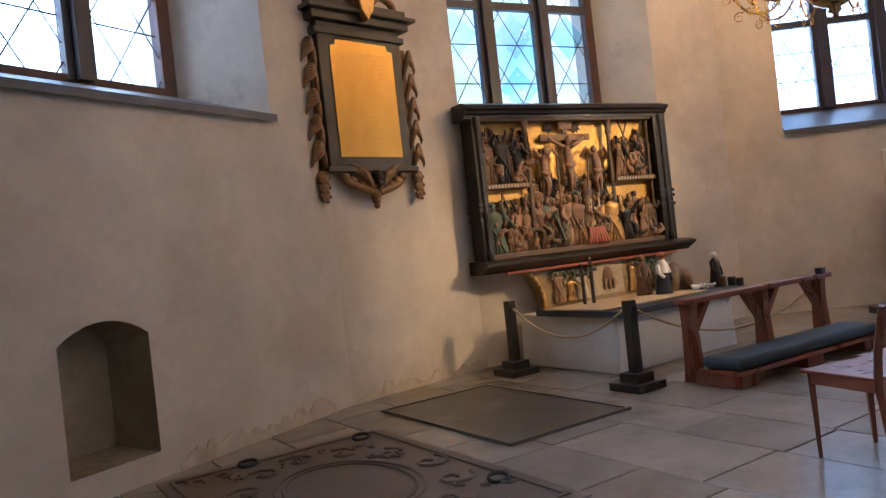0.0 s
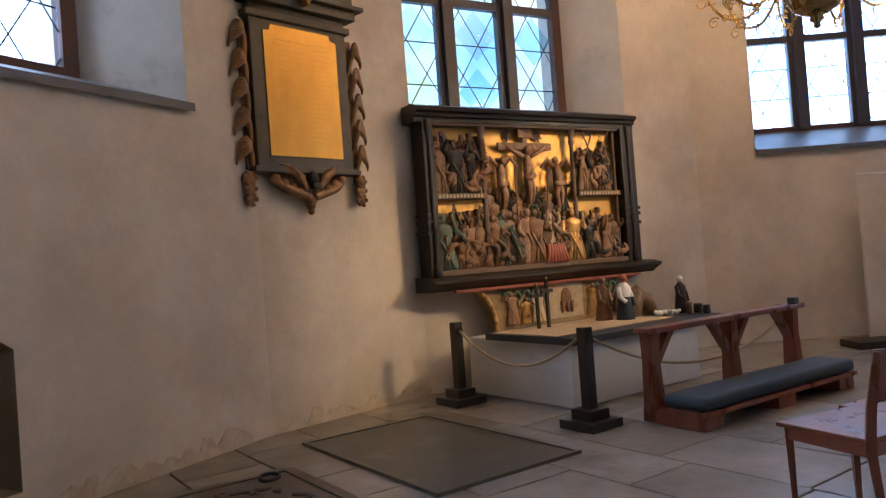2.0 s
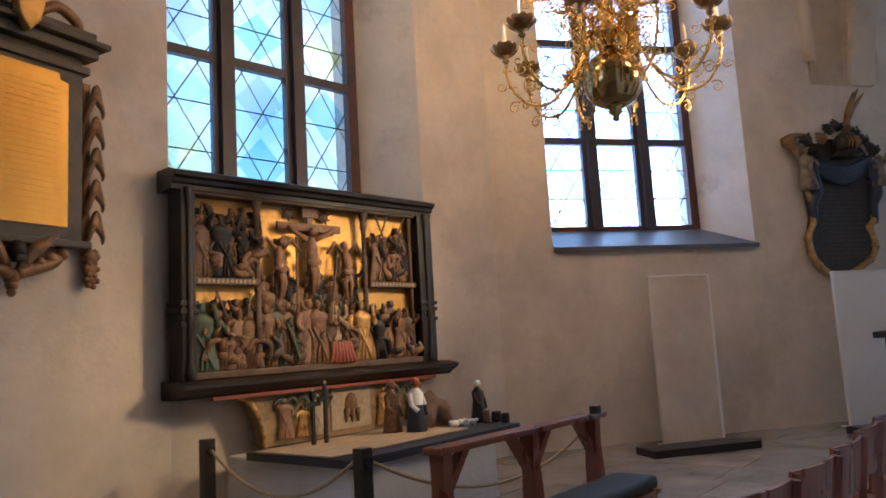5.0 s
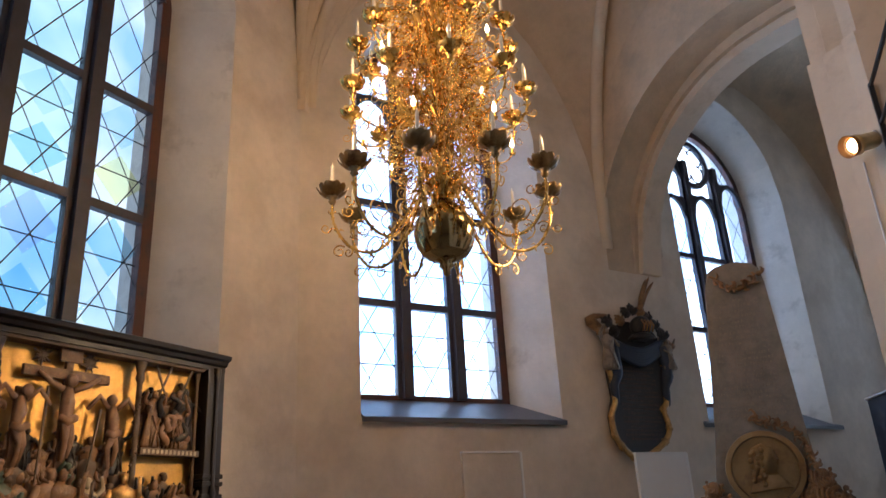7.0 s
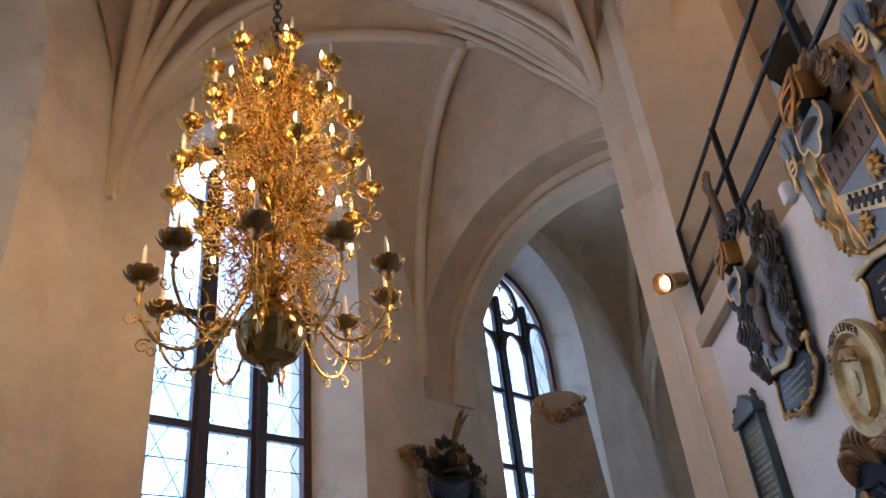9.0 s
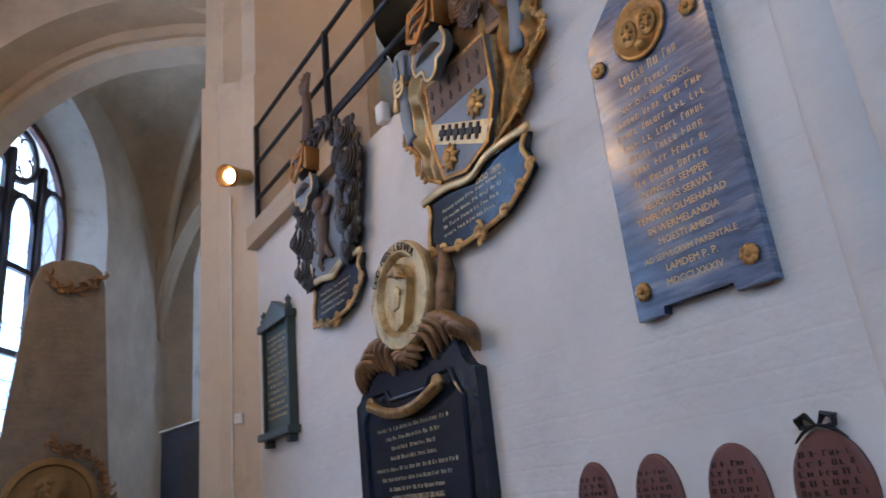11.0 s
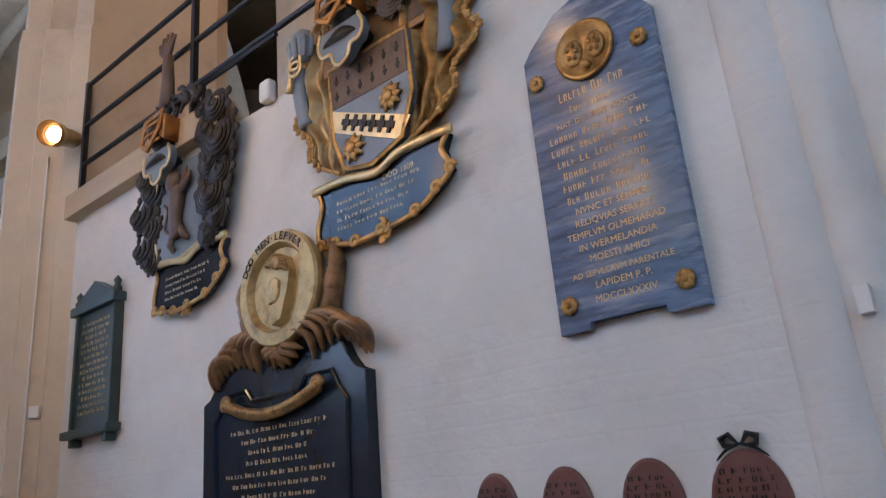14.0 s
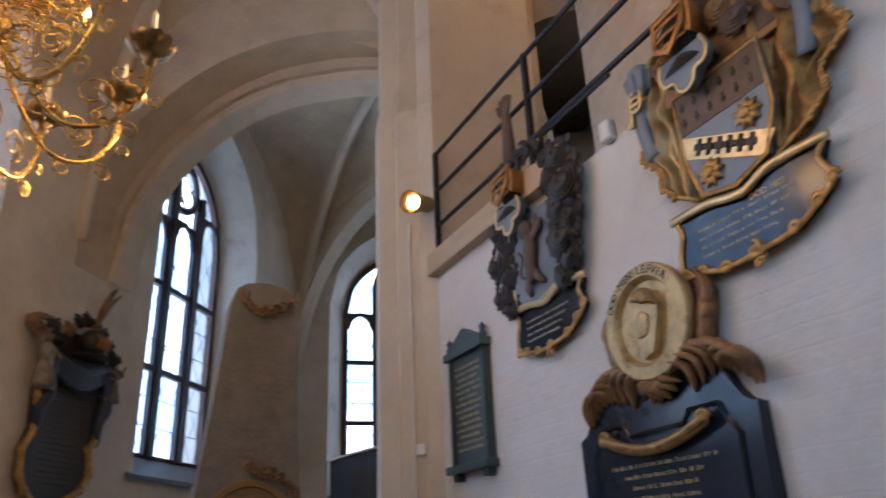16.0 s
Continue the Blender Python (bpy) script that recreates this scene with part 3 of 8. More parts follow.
def band_arch(points, half, thick, mat, label):
    """A flat-soffited arch along points, square in section."""
    b = bmesh.new()
    p0, p1 = Vector(points[0]), Vector(points[-1])
    across = (p1 - p0).cross(Vector((0, 0, 1))).normalized()
    rows = []
    for i, p in enumerate(points):
        p = Vector(p)
        a, c = Vector(points[max(i - 1, 0)]), Vector(points[min(i + 1, len(points) - 1)])
        out = (c - a).cross(across).normalized()
        if out.dot(p - (p0 + p1) / 2) < 0:
            out = -out
        rows.append([b.verts.new(p + across * half), b.verts.new(p - across * half), b.verts.new(p - across * half + out * thick), b.verts.new(p + across * half + out * thick)])
    for ra, rb in zip(rows, rows[1:]):
        for k in range(4):
            j = (k + 1) % 4
            b.faces.new((ra[k], ra[j], rb[j], rb[k]))
    return structure("trim_arch", b, mat, label)


CROSS = Matrix(((NC.x, -UC.x, 0, BC[0]), (NC.y, -UC.y, 0, BC[1]), (0, 0, 1, 0), (0, 0, 0, 1)))


def diaphragm(u0, u1, v0, v1, c, hw, spring, rise_, top, label, mat=RIB):
    """A wall across the aisle from the window wall to the pier, over a low pointed arch."""
    b = bmesh.new()
    xs = [c - hw + 2 * hw * k / 32 for k in range(33)]
    arc = [(x, arch_z(x - c, hw, spring, rise_)) for x in xs]
    out = [(v0, spring), *([] if c - hw <= v0 + 0.01 else [(c - hw, spring)]), *[p for p in arc if p[0] > v0 + 0.005 and p[0] < v1], (v1, arc[-1][1] if arc[-1][0] < v1 else arch_z(v1 - c, hw, spring, rise_)), (v1, top), (v0, top)]
    prism(b, out, -u1, -u0, CROSS)
    return structure("trim_arch", b, mat, label)


diaphragm(5.45, 5.85, 0.0, 5.2, 2.78, 2.70, 4.6, 2.5, 9.4, "pale pointed transverse arch")
diaphragm(5.37, 5.45, 0.0, 5.2, 2.78, 2.80, 4.6, 2.64, 9.4, "moulded order of the transverse arch", VAULT)
diaphragm(4.82, 5.37, 0.0, 5.2, 2.78, 2.90, 4.6, 2.80, 9.4, "outer moulded order of the transverse arch", VAULT)
CHOIR = edge_arch((BC[0] + 0.12, BC[1] - 0.05, 6.1), (10.05, -0.2, 6.4), 9.6)
band_arch([(x, y, z - 0.10) for x, y, z in CHOIR], 0.17, 0.5, RIB, "wide moulded choir arch")
for off, rr_ in ((-0.26, 0.075), (0.26, 0.075), (-0.44, 0.06), (-0.62, 0.06)):
    ax = Vector((10.05 - BC[0], -0.2 - BC[1], 0)).normalized().cross(Vector((0, 0, 1)))
    k_ = len(CHOIR) - 1
    rib([(x + ax.x * off * min(1, 4 * i / k_, 4 * (k_ - i) / k_), y + ax.y * off * min(1, 4 * i / k_, 4 * (k_ - i) / k_), z - 0.02 + 0.12 * abs(off)) for i, (x, y, z) in enumerate(CHOIR)], rr_)
band_arch([(x, y, z - 0.15) for x, y, z in edge_arch(cDE, cP2, 8.9)], 0.2, 0.5, RIB, "pale pointed transverse arch far away")
band_arch([(x, y, z - 0.15) for x, y, z in edge_arch((9.9, -0.5, 6.4), (3.6, -0.6, 6.4), 9.6)], 0.3, 0.6, RIB, "wide pointed arch above the gallery")

# bright clouded sky outside each window
def sky_mat(name, low, glow):
    m = bpy.data.materials.new(name)
    m.use_nodes = True
    n, l = m.node_tree.nodes, m.node_tree.links
    geo = n.new("ShaderNodeNewGeometry")
    t1 = n.new("ShaderNodeTexNoise")
    t1.inputs["Scale"].default_value, t1.inputs["Detail"].default_value = 0.55, 4
    t2 = n.new("ShaderNodeTexNoise")
    t2.inputs["Scale"].default_value, t2.inputs["Detail"].default_value = 3.2, 8
    l.new(geo.outputs["Position"], t1.inputs["Vector"])
    l.new(geo.outputs["Position"], t2.inputs["Vector"])
    cr = n.new("ShaderNodeValToRGB")
    cr.color_ramp.elements[0].position, cr.color_ramp.elements[0].color = 0.40, (0.34, 0.58, 1.0, 1)
    cr.color_ramp.elements[1].position, cr.color_ramp.elements[1].color = 0.62, (0.86, 0.93, 1.0, 1)
    l.new(t1.outputs[0], cr.inputs[0])
    sep = n.new("ShaderNodeSeparateXYZ")
    l.new(geo.outputs["Position"], sep.inputs[0])
    ad = n.new("ShaderNodeMath")
    ad.operation = "MULTIPLY_ADD"
    ad.inputs[1].default_value = -2.2
    l.new(t2.outputs[0], ad.inputs[0])
    l.new(sep.outputs[2], ad.inputs[2])
    mr = n.new("ShaderNodeMapRange")
    mr.inputs[1].default_value, mr.inputs[2].default_value = low - 0.15, low + 0.15
    l.new(ad.outputs[0], mr.inputs[0])
    mx = n.new("ShaderNodeMix")
    mx.data_type = "RGBA"
    mx.inputs[6].default_value = (0.50, 0.60, 0.74, 1)
    l.new(mr.outputs[0], mx.inputs[0])
    l.new(cr.outputs[0], mx.inputs[7])
    em = n.new("ShaderNodeEmission")
    em.inputs["Strength"].default_value = glow
    l.new(mx.outputs[2], em.inputs[0])
    l.new(em.outputs[0], n["Material Output"].inputs[0])
    return m


SKY_CARD = sky_mat("bright_clouded_sky", 2.1, SKY_GLOW)
SKY_BLUE = sky_mat("shaded_blue_sky", 0.5, SKY_GLOW * 0.27)
for n_, c in ((ma, 6.44), (mb, 1.80), (mc, 2.02), (mc, 8.06), (me_, 2.1)):
    bm = bmesh.new()
    bm.faces.new([bm.verts.new(n_ @ Vector(p)) for p in ((c - 2.2, 1.5, 1.2), (c + 2.2, 1.5, 1.2), (c + 2.2, 1.5, 9.5), (c - 2.2, 1.5, 9.5))])
    structure("backdrop", bm, SKY_BLUE if n_ is mb else SKY_CARD, "bright clouded daylight sky outside the window")

# warm light: chandelier bulbs, the spotlight on the gallery rail, two added unseen lamps
CH = Vector((6.99, 3.465, 0))
for z, r, a in [(z, r, a + 20 * k) for k, (z, r) in enumerate(((4.0, 1.0), (4.75, 0.86), (5.5, 0.68))) for a in (30, 150, 270)]:
    lamp = new("chandelier_light", bpy.data.lights.new("chandelier_light", "POINT"))
    lamp.data.energy, lamp.data.color, lamp.data.shadow_soft_size = CHANDELIER_W, WARM, 0.12
    lamp.matrix_world = Matrix.Translation((CH.x + r * _m.cos(radians(a)), CH.y + r * _m.sin(radians(a)), z))
spot_lamp("spotlight_beam", (9.06, 0.38, 4.25), (5.85, 6.0, 1.75), SPOT_W, 36, (1.0, 0.70, 0.38), 0.9, 0.4)
# unseen point lamp, added to brighten the wall behind the gallery railing
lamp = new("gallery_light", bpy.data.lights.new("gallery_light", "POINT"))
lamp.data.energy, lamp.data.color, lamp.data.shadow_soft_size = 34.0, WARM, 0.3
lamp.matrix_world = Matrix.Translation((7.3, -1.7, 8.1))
# extra spot with no fixture, added to warm the wall round the brass plate
spot_lamp("gallery_beam", (5.0, 0.05, 3.75), (3.4, 6.0, 2.6), SPOT2_W, 70, (1.0, 0.72, 0.42), 0.8)

# ---- choir furniture ----
OAK = material("aged_oak", (0.13, 0.075, 0.042), 0.5, vary=0.35, scale=9, bump=0.25, bump_scale=60, stain=(0.05, 0.03, 0.022), stain_scale=7, stain_at=0.5)
OAK_DARK = material("dark_stained_oak", (0.014, 0.009, 0.008), 0.42, vary=0.35, scale=9, bump=0.2, bump_scale=60, stain=(0.015, 0.011, 0.011), stain_scale=5)
CARVED = material("carved_brown_wood", (0.20, 0.10, 0.048), 0.42, vary=0.45, scale=14, bump=0.7, bump_scale=55, stain=(0.40, 0.225, 0.085), stain_scale=15, stain_at=0.56)
GILT = material("gilded_panel", (0.66, 0.38, 0.115), 0.42, metal=0.75, vary=0.2, scale=5, bump=0.5, bump_scale=40, stain=(0.42, 0.22, 0.07), stain_scale=4, stain_at=0.54)
GOLD = material("old_gold", (0.56, 0.33, 0.12), 0.42, metal=0.75, vary=0.35, scale=16, bump=0.35, bump_scale=60, stain=(0.20, 0.105, 0.045), stain_scale=12, stain_at=0.5)
BRASS = material("polished_brass", (0.46, 0.265, 0.065), 0.40, metal=1.0, vary=0.12, scale=6, bump=0.16, bump_scale=6, stain=(0.41, 0.23, 0.055), stain_scale=4, stain_at=0.45, stretch=(1, 1, 0.6))
FLESH = material("painted_flesh", (0.30, 0.165, 0.095), 0.5, vary=0.3, scale=18, bump=0.2, bump_scale=60, stain=(0.20, 0.10, 0.06), stain_scale=10, stain_at=0.52)
P_GREEN = material("faded_green_paint", (0.085, 0.12, 0.085), 0.5, vary=0.35, scale=16, bump=0.2, bump_scale=60, stain=(0.10, 0.06, 0.04), stain_scale=10)
P_RED = material("faded_red_paint", (0.33, 0.085, 0.05), 0.5, vary=0.35, scale=16, bump=0.2, bump_scale=60, stain=(0.12, 0.05, 0.03), stain_scale=10)
P_WHITE = material("old_white_paint", (0.46, 0.36, 0.24), 0.5, vary=0.25, scale=16, bump=0.2, bump_scale=60, stain=(0.25, 0.17, 0.10), stain_scale=10)
P_BLUE = material("dark_blue_paint", (0.020, 0.027, 0.042), 0.45, vary=0.3, scale=12, bump=0.15, bump_scale=60)
MAHOG = material("red_brown_varnished_wood", (0.20, 0.055, 0.028), 0.3, vary=0.3, scale=7, bump=0.08, bump_scale=60, coat=0.3, stain=(0.10, 0.028, 0.016), stain_scale=5, stretch=(1, 1, 0.3))
CUSHION = material("blue_grey_upholstery", (0.035, 0.055, 0.075), 0.75, vary=0.2, scale=12, bump=0.2, bump_scale=160)
ROPE = material("pale_hemp_rope", (0.50, 0.38, 0.24), 0.9, vary=0.2, scale=40, bump=0.5, bump_scale=160)
WAX = material("ivory_wax", (0.78, 0.70, 0.56), 0.45, vary=0.05, scale=10, bump=0.0)
SANDY = material("pale_sand_cloth", (0.55, 0.40, 0.24), 0.9, vary=0.25, scale=8, bump=0.4, bump_scale=60)


def figure_bm(h, seed, pose_="stand", seat=0.0):
    """A small carved figure in high relief, feet at the origin, facing -y."""
    rnd = random.Random(seed)
    b = bmesh.new()
    w = h * rnd.uniform(0.17, 0.22)
    lean = rnd.uniform(-0.06, 0.06) * h
    prof = [(w * 1.15, 0), (w * 1.2, h * 0.06), (w * 0.95, h * 0.3), (w * 0.72, h * 0.52), (w * 0.95, h * 0.68), (w * 1.0, h * 0.76), (w * 0.45, h * 0.82), (w * 0.3, h * 0.85)]
    seg = 12
    rings = []
    ph = rnd.uniform(0, 6)
    for k, (r, z) in enumerate(prof):
        fold = 0.16 if z < h * 0.55 else 0.04
        rings.append([b.verts.new((lean * z / h + r * (1 + fold * _m.cos(5 * a + ph)) * _m.cos(a), 0.62 * r * (1 + fold * _m.cos(5 * a + ph)) * _m.sin(a), z))
                      for a in [2 * _m.pi * i / seg for i in range(seg)]])
    for a, c in zip(rings, rings[1:]):
        for k in range(seg):
            j = (k + 1) % seg
            b.faces.new((a[k], a[j], c[j], c[k]))
    b.faces.new(rings[0])
    b.faces.new(rings[-1])
    ball(b, (lean, -0.01, h * 0.915), h * 0.072, u=8, v=6, squash=(0.85, 0.95, 1.15))
    if rnd.random() < 0.6:
        ball(b, (lean, 0.004, h * 0.955), h * 0.078, u=8, v=5, squash=(1.0, 1.0, 0.55))
    for s in (-1, 1):
        sh = (lean + s * w * 0.85, 0, h * 0.76)
        up = rnd.random()
        hand = (lean + s * w * rnd.uniform(0.6, 1.7), -w * rnd.uniform(0.5, 1.0), h * (rnd.uniform(0.5, 0.62) if up < 0.7 else rnd.uniform(0.85, 1.05)))
        tube(b, smooth_path([sh, ((sh[0] + hand[0]) / 2 + s * w * 0.3, -w * 0.3, (sh[2] + hand[2]) / 2 - h * 0.03), hand], 3), [w * 0.27, w * 0.25, w * 0.24, w * 0.22, w * 0.2, w * 0.17, w * 0.15], 6)
    tube(b, [(lean - w * 0.5, -w * 0.55, h * 0.55), (lean * 0.6 + w * 0.1, -w * 0.72, h * 0.3), (w * 0.5, -w * 0.7, h * 0.03)], w * 0.12, 5)
    tube(b, [(lean + w * 0.5, -w * 0.5, h * 0.5), (lean * 0.6 - w * 0.2, -w * 0.75, h * 0.22), (-w * 0.4, -w * 0.7, h * 0.02)], w * 0.1, 5)
    return b


def crucified_bm(h, bent):
    b = bmesh.new()
    tube(b, [(0, 0, 0), (bent * h * 0.05, -0.02, h * 0.25), (-bent * h * 0.04, -0.01, h * 0.45), (0, -0.02, h * 0.62), (0, 0, h * 0.78)],
         [h * 0.035, h * 0.05, h * 0.075, h * 0.085, h * 0.05], 8)
    tube(b, [(h * 0.05, 0, 0.02), (h * 0.07, -0.03, h * 0.24), (h * 0.03, 0, h * 0.45)], [h * 0.03, h * 0.045, h * 0.06], 6)
    ball(b, (bent * h * 0.05, -0.03, h * 0.86), h * 0.075, u=8, v=6)
    for s in (-1, 1):
        tube(b, [(s * h * 0.07, 0, h * 0.76), (s * h * 0.22, -0.01, h * 0.82 if abs(bent) < 0.5 else h * 0.9), (s * h * 0.38, 0, h * 0.92 if abs(bent) < 0.5 else h * 0.72)], [h * 0.04, h * 0.035, h * 0.025], 6)
    tube(b, [(-h * 0.1, -0.03, h * 0.45), (0, -0.06, h * 0.41), (h * 0.1, -0.03, h * 0.46)], h * 0.05, 6)
    return b


MALT = wall_frame((4.5, 6.165), (4.5 + 0.9963, 6.165 - 0.093)) @ Matrix.Translation((0.165, 0, -0.078)) @ Matrix.Diagonal((0.995, 0.7, 1.025, 1))
altarpiece = thing("altarpiece", "carved gothic altarpiece with gilded ground and dark oak frame", "altarpiece", MALT)
FRONT, BACK = -0.02, 0.27
part("back_board", new_box(0.03, 2.78, 0.2, BACK, 1.18, 2.68), OAK_DARK, altarpiece, "dark oak back board")
part("gilded_ground", new_box(0.10, 2.62, 0.15, 0.2, 1.20, 2.66), GILT, altarpiece, "gleaming gilded back panel")
for x0, x1, pl in ((0.02, 0.14, "dark moulded side post"), (2.60, 2.80, "dark moulded side post")):
    b = new_box(x0, x1, FRONT - 0.04, BACK, 1.17, 2.70, bevel=0.012)
    xm = (x0 + x1) / 2
    for zc in (1.62, 1.72, 1.78):
        box(b, x0 - 0.018, x1 + 0.018, FRONT - 0.06, BACK, zc - 0.018, zc + 0.018, bevel=0.006)
    part("side_post", b, OAK_DARK, altarpiece, pl)
    b = bmesh.new()
    lathe(b, [(0.035, 1.2), (0.045, 1.26), (0.025, 1.32), (0.025, 1.6), (0.04, 1.64), (0.025, 1.7), (0.02, 2.5), (0.035, 2.6), (0.04, 2.68)], 10, Matrix.Translation((xm, FRONT - 0.05, 0)))
    part("turned_column", b, OAK_DARK, altarpiece, "slim dark turned column", smooth=True)
b = bmesh.new()
prism(b, [(y, z) for y, z in ((0.29, 2.66), (-0.06, 2.66), (-0.06, 2.70), (-0.10, 2.71), (-0.11, 2.74), (-0.16, 2.755), (-0.17, 2.79), (0.0, 2.83), (0.29, 2.83))], -0.06, 2.80, Matrix(((0, 1, 0, 0), (1, 0, 0, 0), (0, 0, 1, 0), (0, 0, 0, 1))))
part("cornice", b, OAK_DARK, altarpiece, "projecting dark moulded cornice")
b = new_box(0.05, 2.57, FRONT - 0.02, 0.15, 2.635, 2.665, bevel=0.008)
part("top_rail", b, OAK, altarpiece)
b = bmesh.new()
prism(b, [(y, z) for y, z in ((0.29, 1.06), (-0.08, 1.06), (-0.12, 1.085), (-0.24, 1.13), (-0.27, 1.14), (-0.27, 1.165), (-0.1, 1.19), (0.29, 1.20))], -0.04, 2.95, Matrix(((0, 1, 0, 0), (1, 0, 0, 0), (0, 0, 1, 0), (0, 0, 0, 1))))
part("shelf", b, OAK_DARK, altarpiece, "dark projecting shelf below the carvings")
part("red_strip", new_box(0.25, 2.72, -0.11, -0.04, 1.035, 1.062), P_RED, altarpiece, "narrow red painted strip")
for x in (0.71, 1.83):
    b = bmesh.new()
    lathe(b, [(0.035, 1.24), (0.05, 1.27), (0.03, 1.31), (0.026, 1.6), (0.04, 1.63), (0.026, 1.67), (0.024, 2.42), (0.04, 2.46), (0.03, 2.5), (0.055, 2.58), (0.055, 2.61)], 10, Matrix.Translation((x, 0.02, 0)))
    for k in range(26):
        a = k * 0.8
        ball(b, (x + 0.028 * _m.cos(a), 0.02 + 0.028 * _m.sin(a), 1.3 + k * 0.044), 0.012, u=5, v=4)
    part("column", b, OAK, altarpiece, "slim twisted oak column", smooth=True)
for x in (0.17, 2.43):
    b = bmesh.new()
    lathe(b, [(0.025, 1.24), (0.018, 1.3), (0.018, 2.5), (0.03, 2.56), (0.03, 2.6)], 8, Matrix.Translation((x, 0.06, 0)))
    part("column", b, OAK, altarpiece, smooth=True)
for x0, x1 in ((0.16, 0.70), (1.86, 2.44)):
    b = new_box(x0, x1, -0.03, 0.15, 1.905, 1.955, bevel=0.006)
    part("ledge", b, OAK, altarpiece, "carved ledge between the scenes")
    b = bmesh.new()
    for k in range(13):
        xx = x0 + 0.02 + k * (x1 - x0 - 0.04) / 13
        box(b, xx, xx + (x1 - x0) / 13 * 0.55, -0.036, -0.03, 1.915, 1.945)
    part("lettering", b, P_WHITE, altarpiece)
part("floor_ledge", new_box(0.13, 2.47, -0.05, 0.15, 1.2, 1.25, bevel=0.006), OAK, altarpiece)
for x, top, w, mt in ((1.25, 2.60, 0.33, CARVED), (0.92, 2.30, 0.0, CARVED), (1.62, 2.30, 0.0, CARVED)):
    b = new_box(x - 0.028, x + 0.028, 0.05, 0.09, 1.26 if w else 1.75, top, bevel=0.004)
    if w:
        box(b, x - w, x + w, 0.05, 0.09, 2.38, 2.45, bevel=0.004)
        box(b, x - 0.085, x + 0.085, 0.03, 0.06, 2.5, 2.62, bevel=0.004)
    part("cross", b, mt, altarpiece, "carved brown wooden cross")
b = crucified_bm(0.62, 0.2)
for v in b.verts:
    v.co = v.co + Vector((1.25, 0.03, 1.84))
part("figure", b, FLESH, altarpiece, "painted crucified figure", smooth=True)
for x, bt in ((0.92, 1), (1.62, -1)):
    b = crucified_bm(0.55, bt)
    for v in b.verts:
        v.co = v.co + Vector((x, 0.03, 1.80))
    part("figure", b, FLESH, altarpiece, "painted bound figure", smooth=True)
for x, z, n_ in ((1.06, 2.53, 12), (1.43, 2.53, 16)):
    b = bmesh.new()
    for k in range(n_):
        a = 2 * _m.pi * k / n_
        r = 0.075 if k % 2 else 0.05
        tube(b, [(x, 0.12, z), (x + r * _m.cos(a), 0.11, z + r * _m.sin(a))], [0.02, 0.006], 4)
    ball(b, (x, 0.12, z), 0.045, u=8, v=5, squash=(1, 0.5, 1))
    part("rosette", b, OAK, altarpiece)
crowd = []
rr = random.Random(5)
for k in range(11):
    crowd.append((0.80 + k * 0.098, 1.25, rr.uniform(0.42, 0.56), rr.uniform(0.02, 0.09), (CARVED, P_GREEN, CARVED, OAK, FLESH, CARVED, OAK, P_WHITE, CARVED, OAK, GOLD)[k]))
for k in range(8):
    crowd.append((0.84 + k * 0.13, 1.50, rr.uniform(0.34, 0.46), 0.11, (CARVED, OAK, FLESH, CARVED, P_GREEN, OAK, CARVED, OAK)[k]))
for k, mt in enumerate((P_GREEN, CARVED, FLESH, CARVED)):
    crowd.append((0.26 + k * 0.125, 1.25, rr.uniform(0.44, 0.52), rr.uniform(0.0, 0.07), mt))
for k, mt in enumerate((CARVED, OAK, OAK_DARK, CARVED, OAK_DARK, CARVED)):
    crowd.append((0.24 + k * 0.085, 1.955 + 0.06 * (k % 2), rr.uniform(0.42, 0.52), 0.04 + 0.05 * (k % 2), mt))
for k, mt in enumerate((CARVED, OAK, CARVED, OAK_DARK)):
    crowd.append((1.97 + k * 0.12, 1.955, rr.uniform(0.42, 0.54), 0.03 + 0.05 * (k % 2), mt))
for k, mt in enumerate((OAK_DARK, FLESH, CARVED, OAK)):
    crowd.append((1.97 + k * 0.125, 1.25, rr.uniform(0.42, 0.52), 0.02 + 0.05 * (k % 2), mt))
for k in range(9):
    crowd.append((0.80 + k * 0.115, 1.66 + 0.05 * (k % 3), rr.uniform(0.26, 0.36), 0.12, (CARVED, OAK, OAK_DARK)[k % 3]))
for k in range(7):
    crowd.append((0.22 + k * 0.075, 2.12 + 0.05 * (k % 2), rr.uniform(0.30, 0.40), 0.11, (OAK_DARK, CARVED, OAK)[k % 3]))
    crowd.append((1.93 + k * 0.075, 2.05 + 0.05 * (k % 2), rr.uniform(0.28, 0.40), 0.11, (CARVED, OAK_DARK, OAK)[k % 3]))
for k in range(5):
    crowd.append((0.24 + k * 0.10, 1.38, rr.uniform(0.34, 0.44), 0.11, (CARVED, OAK, OAK_DARK)[k % 3]))
    crowd.append((1.96 + k * 0.10, 1.36, rr.uniform(0.34, 0.46), 0.11, (OAK_DARK, CARVED, OAK)[k % 3]))
